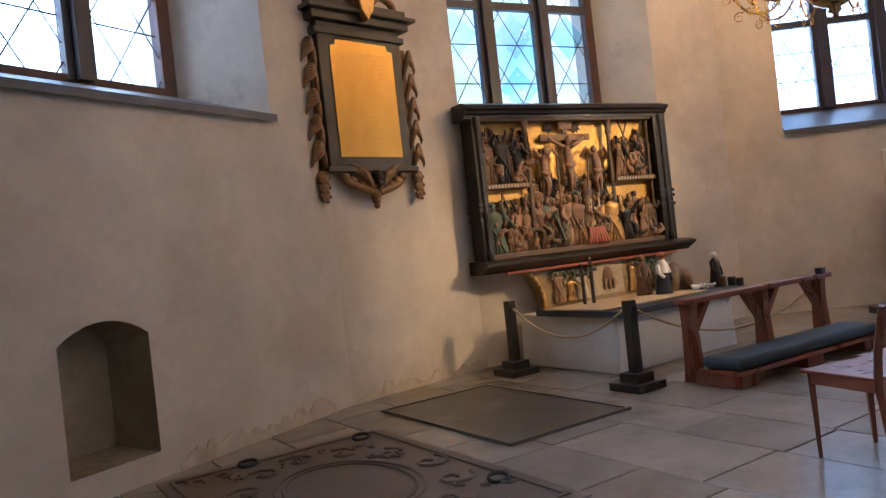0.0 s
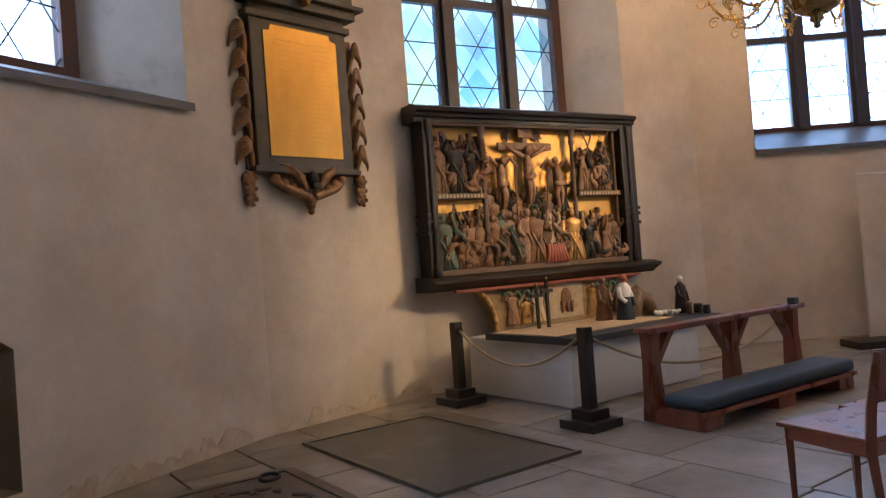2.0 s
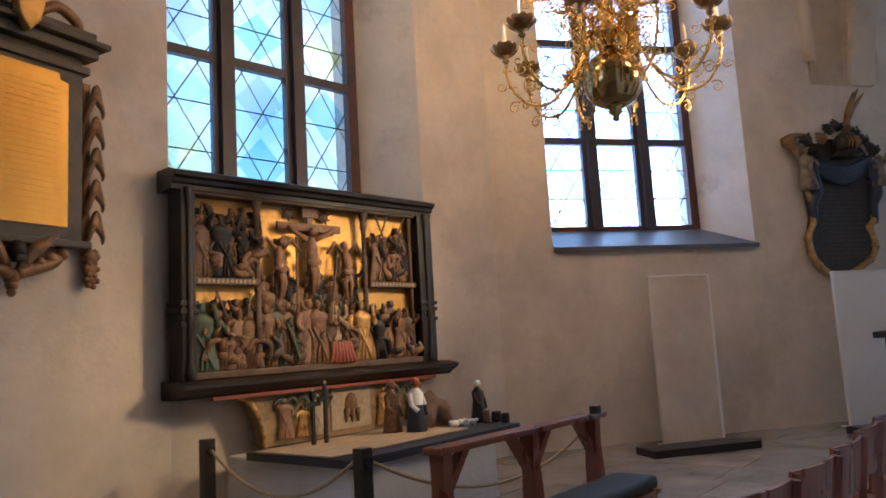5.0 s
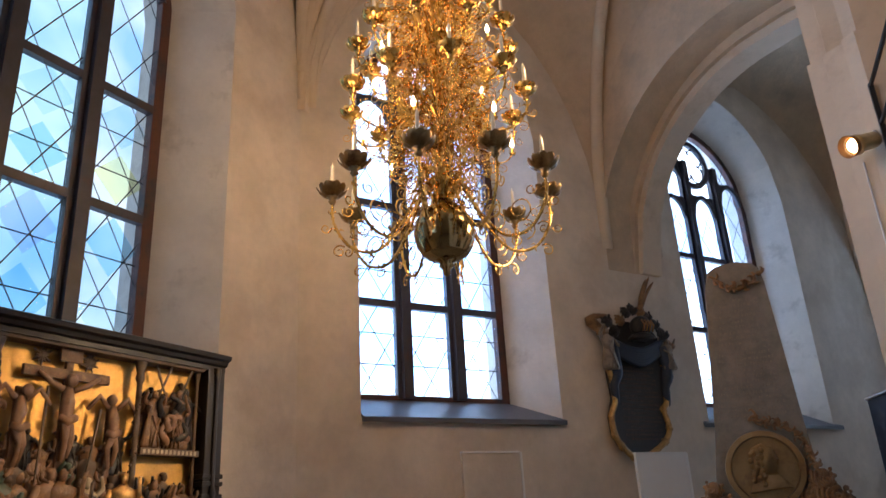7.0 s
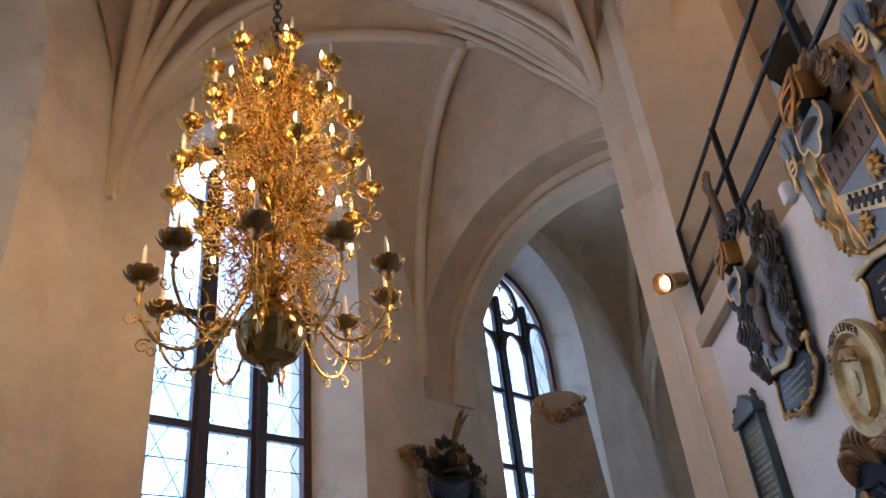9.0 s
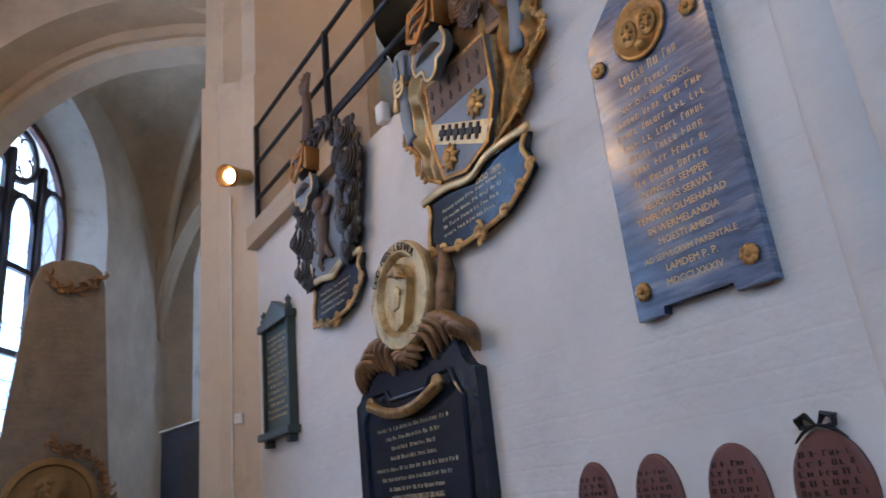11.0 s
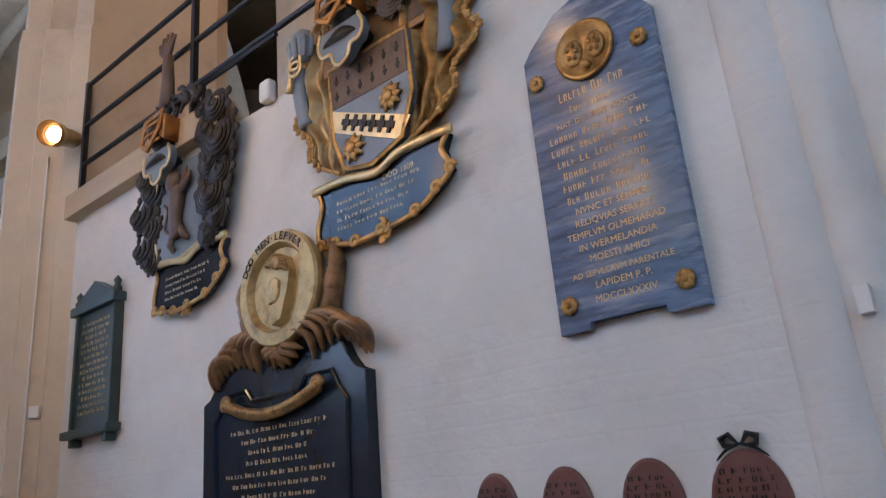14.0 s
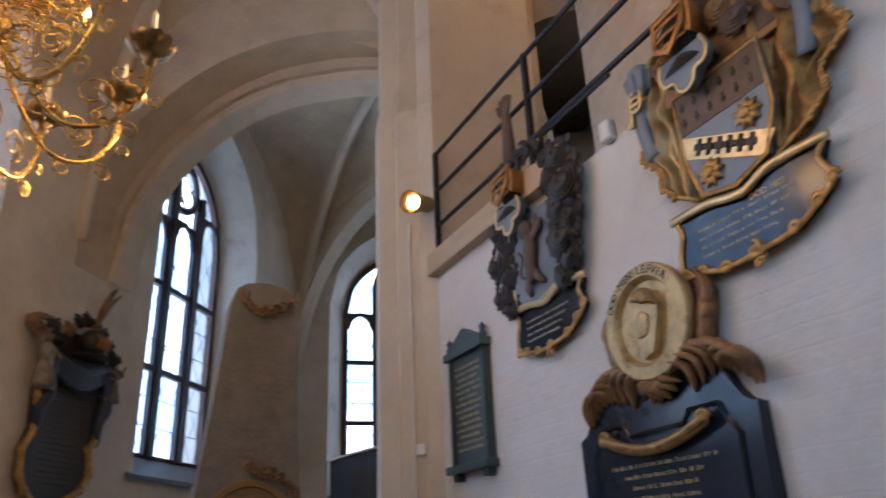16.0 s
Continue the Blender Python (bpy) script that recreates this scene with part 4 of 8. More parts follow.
for i, (x, z, h, y, mt) in enumerate(crowd):
    b = figure_bm(h, 100 + i)
    w = h * 0.125
    for q in range(5):
        a = -1.2 + 0.6 * q + rr.uniform(-0.15, 0.15)
        tube(b, [(w * 0.55 * _m.sin(a), -w * 0.55 * _m.cos(a), h * 0.58), (w * 0.95 * _m.sin(a + 0.15), -w * 0.95 * _m.cos(a), h * 0.3), (w * 1.2 * _m.sin(a), -w * 1.2 * _m.cos(a), h * 0.02)], [h * 0.016, h * 0.024, h * 0.028], 5)
    sg = rr.choice((-1, 1))
    tube(b, [(sg * w * 0.8, -0.01, h * 0.72), (sg * w * 1.7, -0.05, h * rr.uniform(0.55, 0.75)), (sg * w * rr.uniform(0.6, 2.2), -0.08, h * rr.uniform(0.6, 1.0))], [h * 0.045, h * 0.038, h * 0.026], 6)
    turn = Matrix.Translation((x, y, z)) @ Matrix.Rotation(rr.uniform(-0.5, 0.5), 4, "Z")
    for v in b.verts:
        v.co = turn @ v.co
    part("figure", b, mt, altarpiece, smooth=True)
# spears and clubs over the crowd
for x, z0, dx, l in ((0.3, 1.6, 0.06, 0.26), (0.45, 1.62, -0.1, 0.24), (0.6, 1.62, 0.05, 0.22), (1.08, 1.7, 0.02, 0.62), (1.44, 1.7, 0.08, 0.5), (2.0, 2.3, 0.14, 0.3), (2.2, 2.3, 0.16, 0.3), (2.1, 2.32, -0.12, 0.28)):
    b = bmesh.new()
    tube(b, [(x, 0.02, z0), (x + dx, 0.03, z0 + l)], [0.008, 0.013], 5)
    part("staff", b, OAK, altarpiece)
# robes' light folds on the two near mourners
for k in range(6):
    b = bmesh.new()
    tube(b, smooth_path([(0.93 + 0.012 * k, -0.06, 1.62 - 0.03 * k), (0.98 + 0.01 * k, -0.075, 1.5 - 0.03 * k), (1.05, -0.06, 1.44 - 0.03 * k)], 4), 0.009, 5)
    part("drapery", b, P_GREEN, altarpiece, "pale green painted drapery fold", smooth=True)
for k in range(7):
    b = bmesh.new()
    tube(b, smooth_path([(1.40 + 0.03 * k, -0.05, 1.42), (1.38 + 0.035 * k, -0.08, 1.33), (1.36 + 0.045 * k, -0.07, 1.25)], 4), 0.022, 6)
    part("drapery", b, P_RED, altarpiece, "faded red painted drapery fold", smooth=True)
# predella with curved ends
b = bmesh.new()
left = [(0.38 + 0.27 * _m.sin(t), 1.04 - 0.42 * (1 - _m.cos(t))) for t in [k * _m.pi / 16 for k in range(9)]]
right = [(2.98 - x, z) for x, z in left]
prism(b, left + right[::-1], 0.02, 0.22)
PREDELLA = material("brown_gold_painted_board", (0.30, 0.20, 0.095), 0.5, vary=0.4, scale=9, bump=0.4, bump_scale=50, stain=(0.09, 0.07, 0.045), stain_scale=6, stain_at=0.5)
predella = part("predella", b, PREDELLA, altarpiece, "painted predella with curved ends")
predella.location.x = 0.10
for edge in (left, right):
    b = bmesh.new()
    tube(b, [(x, 0.0, z) for x, z in edge], 0.024, 6)
    for k, (x, z) in enumerate(edge):
        ball(b, (x, -0.015, z), 0.02, u=6, v=4)
    part("gilded_scroll", b, GOLD, predella, smooth=True)
b = new_box(1.34, 1.80, 0.0, 0.02, 0.67, 1.03)
part("veil", b, P_WHITE, predella, "pale painted cloth with a dark bearded mask")
b = bmesh.new()
ball(b, (1.57, 0.0, 0.87), 0.1, u=10, v=8, squash=(0.8, 0.3, 1.1))
for s in (-1, 0, 1):
    tube(b, [(1.57 + s * 0.06, -0.02, 0.84), (1.57 + s * 0.07, -0.02, 0.72)], [0.035, 0.01], 6)
part("mask", b, CARVED, predella, smooth=True)
for i, (x, h, mt) in enumerate(((0.85, 0.34, FLESH), (1.02, 0.26, GOLD), (1.18, 0.34, P_WHITE), (1.93, 0.34, GOLD), (2.12, 0.3, CARVED), (2.3, 0.28, OAK))):
    b = figure_bm(h, 300 + i)
    for v in b.verts:
        v.co = v.co + Vector((x, 0.0, 0.66))
    part("figure", b, mt, predella, smooth=True)
for k in range(14):
    x = 0.75 + k * 0.12
    if 1.3 < x < 1.84:
        continue
    b = bmesh.new()
    tube(b, smooth_path([(x, 0.01, 0.95), (x + 0.05, -0.01, 0.99), (x + 0.1, 0.0, 0.93), (x + 0.06, 0.0, 0.88)], 4), 0.02, 5)
    part("wing", b, P_GREEN, predella, "dark green painted wing", smooth=True)
# rocks, shields and bent limbs filling the scenes between the figures
for i in range(46):
    col = i % 3
    x = (rr.uniform(0.2, 0.68), rr.uniform(0.76, 1.8), rr.uniform(1.88, 2.42))[col]
    z = rr.uniform(1.27, 1.42) if col == 1 else rr.choice((1.27, 1.3, 1.36, 1.97, 2.02, 2.1, 2.2)) + rr.uniform(0, 0.06)
    b = bmesh.new()
    a = rr.uniform(0, 6.28)
    l_ = rr.uniform(0.05, 0.12)
    tube(b, smooth_path([(x, rr.uniform(-0.03, 0.06), z), (x + l_ * _m.cos(a), -0.04, z + l_ * abs(_m.sin(a))), (x + l_ * 1.4 * _m.cos(a + 0.7), 0.0, z + l_ * 1.5 * abs(_m.sin(a + 0.5)))], 3), [0.035, 0.034, 0.03, 0.026, 0.022, 0.02, 0.014], 6)
    ball(b, (x, 0.0, z), 0.04, u=7, v=5, squash=(1.1, 0.8, 0.9))
    part("carved_limb", b, (CARVED, OAK, OAK_DARK, CARVED, OAK, FLESH)[i % 6], altarpiece, smooth=True)

# the carved scenes fill the frame to its posts
for ob in list(altarpiece.children):
    if ob.name.split(".")[0] in ("figure", "column", "ledge", "lettering", "cross", "rosette", "staff", "drapery", "carved_limb", "floor_ledge"):
        ob.matrix_local = Matrix.Translation((1.365, 0, 1.20)) @ Matrix.Diagonal((1.06, 1, 1.035, 1)) @ Matrix.Translation((-1.31, 0, -1.20))

# altar block and its top
altar = thing("altar_table", "whitewashed masonry altar block with a dark top slab", "altar")
b = new_box(5.07, 6.77, 4.73, 6.12, 0.0, 0.54, bevel=0.02)
for v in b.verts:
    if v.co.z < 0.3:
        v.co.x += -0.02 if v.co.x < 6 else 0.03
part("masonry_block", b, LIMEWASH, altar, "whitewashed masonry block")
part("top_slab", new_box(4.97, 7.00, 4.61, 5.74, 0.54, 0.60, bevel=0.008), P_BLUE, altar, "dark blue-black top slab")
b = new_box(4.97, 6.5, 4.80, 5.62, 0.601, 0.613, bevel=0.004)
for v in b.verts:
    v.co.z += 0.006 * _m.sin(7 * v.co.x + 5 * v.co.y)
cloth = tagged(new("altar_cloth", mesh_of(b, "altar_cloth", SANDY)), "pale sand coloured cloth lying on the altar slab", "cloth")


def little_cross(x, y, h):
    ob = thing("standing_cross", "slim black standing cross on the altar", "cross", Matrix.Translation((x, y, 0.613)), "crosses on the altar")
    part("upright", new_box(-0.014, 0.014, -0.012, 0.012, 0, h, bevel=0.002), BLACKWOOD, ob)
    part("crossbar", new_box(-0.075, 0.075, -0.011, 0.011, h * 0.72, h * 0.72 + 0.035, bevel=0.002), BLACKWOOD, ob)
    b = bmesh.new()
    ball(b, (0, 0, h + 0.012), 0.014, u=8, v=6)
    part("finial", b, P_WHITE, ob)


little_cross(5.36, 5.42, 0.40)
little_cross(5.47, 5.40, 0.45)


def doll(name, label, x, y, h, robe, seed, mats):
    rnd = random.Random(seed)
    b = bmesh.new()
    lathe(b, [(h * 0.2, 0), (h * 0.19, h * 0.1), (h * 0.13, h * 0.5), (h * 0.15, h * 0.7), (h * 0.06, h * 0.8), (h * 0.05, h * 0.84)], 12)
    ball(b, (0, 0, h * 0.9), h * 0.09, u=8, v=6)
    tube(b, [(-h * 0.14, 0, h * 0.7), (-h * 0.18, -h * 0.06, h * 0.5), (-h * 0.12, -h * 0.16, h * 0.4)], h * 0.045, 6)
    tube(b, [(h * 0.14, 0, h * 0.7), (h * 0.2, -h * 0.04, h * 0.48), (h * 0.16, -h * 0.1, h * 0.3)], h * 0.045, 6)
    me = mesh_of(b, name, mats[0], True)
    for mt in mats[1:]:
        me.materials.append(mt)
    for p in me.polygons:
        z = p.center.z / h
        p.material_index = 0 if z < 0.42 else (min(1, len(mats) - 1) if z < 0.82 else len(mats) - 1)
    ob = new(name, me)
    ob.matrix_world = Matrix.Translation((x, y, 0.60))
    return tagged(ob, label, "statuette")


doll("statuette", "small statuette in white shirt and blue skirt on the altar", 6.22, 5.12, 0.46, None, 1, (P_BLUE, WHITE_PAINT, P_RED))
doll("statuette", "small statuette in a brown robe on the altar", 6.14, 5.32, 0.44, None, 2, (CARVED, CARVED, CARVED))
doll("statuette", "small statuette in a dark robe with pale hood", 7.0, 5.05, 0.38, None, 3, (OAK_DARK, OAK_DARK, WHITE_PAINT))
b = bmesh.new()
bmesh.ops.create_icosphere(b, subdivisions=3, radius=1.0)
rc = random.Random(8)
lump = [(rc.uniform(0, 6), rc.uniform(3, 9)) for _ in range(6)]
for v in b.verts:
    bulge = 1 + 0.05 * sum(_m.sin(f * (v.co.x + 0.7 * v.co.y * (-1) ** k + v.co.z) + ph) for k, (ph, f) in enumerate(lump))
    mouth = max(0.0, 1 - ((v.co.x + 0.05) / 0.42) ** 2 - ((v.co.z - 0.05) / 0.62) ** 2) if v.co.y < 0 else 0.0
    v.co = Vector((6.62 + 0.25 * v.co.x * bulge, 5.28 + 0.16 * v.co.y * bulge * (1 - 1.1 * mouth), 0.601 + 0.30 * max(0.0, v.co.z * bulge)))
tagged(new("model_cave", mesh_of(b, "model_cave", OAK, True)), "small brown model cave standing on the altar", "model")
for i, (x, y, s) in enumerate(((6.55, 4.98, 1.0), (6.68, 4.95, 0.9), (6.80, 4.98, 0.8), (6.74, 5.07, 0.8))):
    b = bmesh.new()
    ball(b, (0, 0, 0.035 * s), 0.035 * s, u=8, v=6, squash=(1.5, 0.9, 0.9))
    ball(b, (-0.055 * s, 0, 0.055 * s), 0.02 * s, u=6, v=5)
    for dx in (-0.03, 0.03):
        for dy in (-0.012, 0.012):
            tube(b, [(dx * s, dy, 0.0), (dx * s, dy, 0.03)], 0.006, 4)
    ob = new("toy_lamb", mesh_of(b, "toy_lamb", WHITE_PAINT, True))
    ob.matrix_world = Matrix.Translation((x, y, 0.60)) @ Matrix.Rotation(i * 0.9, 4, "Z")
    tagged(ob, "tiny white lamb figure lying on the altar", "figurine", "toy lambs")
for x, y, r, h, mt, lb in ((7.03, 4.88, 0.045, 0.09, BLACKWOOD, "small black cup on the altar slab"), (7.0, 4.76, 0.038, 0.08, BLACKWOOD, "small dark pot on the altar slab"), (6.94, 4.92, 0.03, 0.11, OAK, "small brown jar on the altar slab")):
    b = bmesh.new()
    lathe(b, [(r * 0.9, 0), (r, h * 0.2), (r * 0.95, h * 0.8), (r * 1.05, h), (r * 0.8, h), (r * 0.8, h * 0.8), (0.0, h * 0.75)], 14, Matrix.Translation((x, y, 0.60)))
    tagged(new("cup", mesh_of(b, "cup", mt, True)), lb, "cup")


# rope barrier
def stanchion(x, y):
    ob = thing("rope_stanchion", "black wooden rope post on a stepped square base", "stanchion", Matrix.Translation((x, y, 0)), "rope stanchions")
    part("base_plate", new_box(-0.165, 0.165, -0.165, 0.165, 0, 0.065, bevel=0.006), BLACKWOOD, ob)
    part("base_step", new_box(-0.1, 0.1, -0.1, 0.1, 0.065, 0.14, bevel=0.006), BLACKWOOD, ob)
    part("post", new_box(-0.042, 0.042, -0.042, 0.042, 0.14, 0.74, bevel=0.005), BLACKWOOD, ob)
    b = bmesh.new()
    tube(b, [(0.03 * _m.cos(a), -0.052, 0.66 + 0.03 * _m.sin(a)) for a in [k * _m.pi / 6 for k in range(12)]], 0.006, 5, closed=True)
    part("eye_ring", b, IRON, ob)


stanchion(4.70, 4.225)
stanchion(4.66, 5.77)


def rope(p, q, sag, label):
    p, q = Vector(p), Vector(q)
    pts = []
    for k in range(25):
        t = k / 24
        c = p.lerp(q, t)
        pts.append((c.x, c.y, c.z - sag * 4 * t * (1 - t)))
    b = bmesh.new()
    tube(b, pts, 0.012, 7)
    tagged(new("barrier_rope", mesh_of(b, "barrier_rope", ROPE, True)), label, "rope")


rope((4.66, 5.71, 0.66), (4.69, 4.285, 0.66), 0.26, "pale hemp rope hanging between two black posts")
rope((4.75, 4.22, 0.66), (7.02, 3.96, 0.60), 0.30, "pale hemp rope hanging behind the kneeling rail")

# kneeling rail with cushion
kneeler = thing("kneeling_rail", "red-brown wooden communion rail with a padded kneeling bench", "kneeler", pose(5.06, 3.99, 0, 0, 0, -1.8) @ Matrix.Diagonal((0.95, 1, 1, 1)))
part("top_rail", new_box(-0.04, 2.16, -0.10, 0.05, 0.655, 0.70, bevel=0.012), MAHOG, kneeler)
for x in (0.06, 1.08, 2.02):
    b = bmesh.new()
    prism(b, [(-0.10, 0.0), (0.08, 0.0), (0.065, 0.1), (0.05, 0.45), (0.06, 0.655), (-0.06, 0.655), (-0.05, 0.45), (-0.075, 0.1)], x - 0.045, x + 0.045, Matrix(((0, 1, 0, 0), (1, 0, 0, -0.02), (0, 0, 1, 0), (0, 0, 0, 1))), bevel=0.006)
    part("post", b, MAHOG, kneeler)
    for s in ((1,) if x < 0.5 else (-1,) if x > 1.5 else (1, -1)):
        b = bmesh.new()
        prism(b, [(x + s * 0.04, 0.38), (x + s * 0.04, 0.46), (x + s * 0.2, 0.655), (x + s * 0.27, 0.655)], -0.05, 0.02)
        part("brace", b, MAHOG, kneeler)
part("bench_board", new_box(-0.02, 2.12, -0.53, -0.13, 0.10, 0.135, bevel=0.008), MAHOG, kneeler)
for x in (0.1, 1.06, 1.98):
    part("bench_foot", new_box(x - 0.12, x + 0.12, -0.50, -0.1, 0.0, 0.10, bevel=0.008), MAHOG, kneeler)
b = new_box(-0.01, 2.11, -0.52, -0.15, 0.135, 0.235, bevel=0.045)
part("cushion", b, CUSHION, kneeler, "blue-grey upholstered kneeling cushion", smooth=True)
b = new_box(-0.035, 0.035, -0.035, 0.035, 0.0, 0.06, bevel=0.006)
ob = new("small_box", mesh_of(b, "small_box", BLACKWOOD))
ob.matrix_world = pose(6.93, 3.84, 0.70)
tagged(ob, "small black box on the end of the rail", "box")

# chairs
chair = thing("chair", "red-brown varnished wooden chair with a flat seat", "chair", pose(4.02, 1.98, 0, 0, 0, -12.5), "row of chairs")
b = bmesh.new()
prism(b, [(-0.225, -0.20), (0.225, -0.20), (0.245, 0.23), (-0.245, 0.23)], 0.455, 0.475, Matrix(((1, 0, 0, 0), (0, 0, 1, 0), (0, 1, 0, 0), (0, 0, 0, 1))), bevel=0.005)
part("seat", b, MAHOG, chair, "glossy flat wooden seat")
for x0, x1, y0, y1 in ((-0.215, 0.215, 0.185, 0.205), (-0.205, 0.205, -0.205, -0.185), (-0.225, -0.205, -0.19, 0.2), (0.205, 0.225, -0.19, 0.2)):
    part("apron", new_box(x0, x1, y0, y1, 0.40, 0.455, bevel=0.003), MAHOG, chair)
for sx in (-1, 1):
    b = bmesh.new()
    tube(b, [(sx * 0.205, 0.19, 0.0), (sx * 0.21, 0.195, 0.455)], [0.014, 0.024], 4)
    part("leg", b, MAHOG, chair)
    b = bmesh.new()
    tube(b, [(sx * 0.21, -0.255, 0.0), (sx * 0.208, -0.2, 0.44), (sx * 0.205, -0.215, 0.6), (sx * 0.2, -0.255, 0.83)], [0.016, 0.027, 0.025, 0.018], 4)
    part("back_leg", b, MAHOG, chair)
b = bmesh.new()
arc = [(-0.2 + 0.4 * k / 8, -0.248 - 0.03 * _m.sin(_m.pi * k / 8)) for k in range(9)]
vlo = [[b.verts.new((x, y + dy + (0.03 if z < 0.7 else 0), z)) for x, y in arc] for dy in (0.0, 0.014) for z in (0.62, 0.835)]
for a, c in ((0, 1), (1, 3), (3, 2), (2, 0)):
    for k in range(8):
        b.faces.new((vlo[a][k], vlo[a][k + 1], vlo[c][k + 1], vlo[c][k]))
part("backrest", b, MAHOG, chair, smooth=False)
for k, (x, y, r) in enumerate(((4.50, 1.94, -8), (5.02, 1.93, -5), (5.54, 1.94, -4), (6.06, 1.95, -2))):
    copy_thing(chair, pose(x, y, 0, 0, 0, r))

# floor stones
ledger = thing("ledger_stone", "smooth dark grave slab set in the floor", "grave slab")
part("slab", new_box(3.03, 4.12, 3.83, 5.55, -0.034, 0.012, bevel=0.008), STONE_DARK, ledger)
for x0, x1, y0, y1 in ((3.0, 3.03, 3.80, 5.58), (4.12, 4.15, 3.80, 5.58), (3.03, 4.12, 3.80, 3.83), (3.03, 4.12, 5.55, 5.58)):
    part("border_strip", new_box(x0, x1, y0, y1, -0.034, 0.020, bevel=0.004), STONE_DARK, ledger)
grave = thing("carved_grave_slab", "worn brown carved grave slab with iron rings", "grave slab")
part("slab", new_box(1.05, 2.70, 2.75, 5.10, -0.034, 0.006, bevel=0.01), STONE_RED, grave)
b = bmesh.new()
for rx, ry in ((0.36, 0.5), (0.41, 0.55)):
    tube(b, [(1.9 + rx * _m.cos(a), 3.95 + ry * _m.sin(a), 0.008) for a in [k * _m.pi / 20 for k in range(40)]], 0.012, 5, closed=True)
part("carved_oval", b, STONE_RED, grave)
b = bmesh.new()
for a0 in range(0, 360, 30):
    a = radians(a0)
    c = (1.9 + 0.56 * _m.cos(a), 3.95 + 0.78 * _m.sin(a))
    tube(b, [(c[0] + (0.02 + 0.012 * k) * _m.cos(a + k * 0.7), c[1] + (0.02 + 0.012 * k) * _m.sin(a + k * 0.7), 0.008) for k in range(11)], 0.014, 5)
for k in range(60):
    a = rr.uniform(0, 6.28)
    q = (rr.uniform(1.2, 2.55), rr.uniform(2.95, 4.95))
    if ((q[0] - 1.9) / 0.45) ** 2 + ((q[1] - 3.95) / 0.6) ** 2 < 1.1:
        continue
    tube(b, smooth_path([(q[0], q[1], 0.007), (q[0] + 0.06 * _m.cos(a), q[1] + 0.06 * _m.sin(a), 0.01), (q[0] + 0.09 * _m.cos(a + 0.6), q[1] + 0.09 * _m.sin(a + 0.6), 0.006)], 3), 0.013, 5)
part("carved_ornament", b, STONE_RED, grave)
b = bmesh.new()
for x0, x1, y0, y1 in ((1.12, 2.63, 2.84, 2.87), (1.12, 2.63, 4.98, 5.01), (1.12, 1.15, 2.87, 4.98), (2.60, 2.63, 2.87, 4.98)):
    box(b, x0, x1, y0, y1, 0.004, 0.016, bevel=0.004)
part("carved_border", b, STONE_RED, grave)
for x, y in ((1.63, 4.96), (2.46, 4.89), (2.53, 3.32), (1.25, 3.2)):
    b = bmesh.new()
    tube(b, [(x + 0.065 * _m.cos(a), y + 0.045 * _m.sin(a), 0.022 + 0.012 * _m.sin(a)) for a in [k * _m.pi / 8 for k in range(16)]], 0.012, 6, closed=True)
    part("lifting_ring", b, IRON, grave, "dark iron lifting ring", smooth=True)


# ---- carved ornament ----
def curl(b, c, r, sign, seed):
    """One fat rolled acanthus leaf: nested ridges round an eye, with a lobed rim."""
    rnd = random.Random(seed)
    a0 = rnd.uniform(-0.5, 0.5) + (0.6 if sign > 0 else _m.pi - 0.6)
    for k in range(4):
        q = r * (0.86 - 0.19 * k)
        n = 12
        arc = [(c[0] + sign * 0.10 * r * k + q * _m.cos(a0 - sign * i * 4.6 / n), c[1] - 0.10 * r - 0.16 * r * k - 0.10 * r * _m.sin(_m.pi * i / n), c[2] - 0.06 * r * k + q * _m.sin(a0 - sign * i * 4.6 / n)) for i in range(n + 1)]
        tube(b, arc, [r * (0.05 + 0.13 * _m.sin(_m.pi * (i + 0.6) / (n + 1.2))) for i in range(n + 1)], 6)
    for i in range(8):
        a = a0 - sign * i * 0.62
        ball(b, (c[0] + r * 0.98 * _m.cos(a), c[1] - 0.08 * r, c[2] + r * 0.98 * _m.sin(a)), r * rnd.uniform(0.17, 0.25), u=7, v=5, squash=(1, 0.7, 1))
    ball(b, (c[0] + sign * 0.35 * r, c[1] - 0.55 * r, c[2] - 0.18 * r), r * 0.22, u=8, v=6)
    ball(b, (c[0], c[1] + 0.1 * r, c[2]), r * 0.8, u=10, v=6, squash=(1, 0.35, 1))


# ---- chandelier ----
BRASS_CH = material("chandelier_brass", (0.66, 0.41, 0.12), 0.27, metal=1.0, vary=0.15, scale=8, bump=0.1, bump_scale=50, stain=(0.5, 0.28, 0.08), stain_scale=6, stain_at=0.58)
BULB = lamp_glow("lit_bulb", (1.0, 0.72, 0.36), 26.0)
BRASS_GL = material("polished_dark_brass", (0.36, 0.26, 0.12), 0.12, metal=1.0, vary=0.1, scale=4, bump=0.02, bump_scale=30)
# brass of the lowest cups: shade on their undersides put into the colour
BRASS_SHADED = material("shade_dark_brass", (0.34, 0.22, 0.10), 0.34, metal=0.95, vary=0.3, scale=10, bump=0.15, bump_scale=50, stain=(0.10, 0.07, 0.04), stain_scale=7, stain_at=0.5)
chandelier = thing("chandelier", "large many-tiered gilded brass chandelier with candles and lit bulbs", "chandelier", Matrix.Translation(CH))
b = bmesh.new()
lathe(b, [(0.0, 3.03), (0.03, 3.05), (0.025, 3.08), (0.06, 3.11), (0.05, 3.14), (0.11, 3.17), (0.13, 3.19)], 24)
part("finial", b, BRASS_GL, chandelier, smooth=True)
b = bmesh.new()
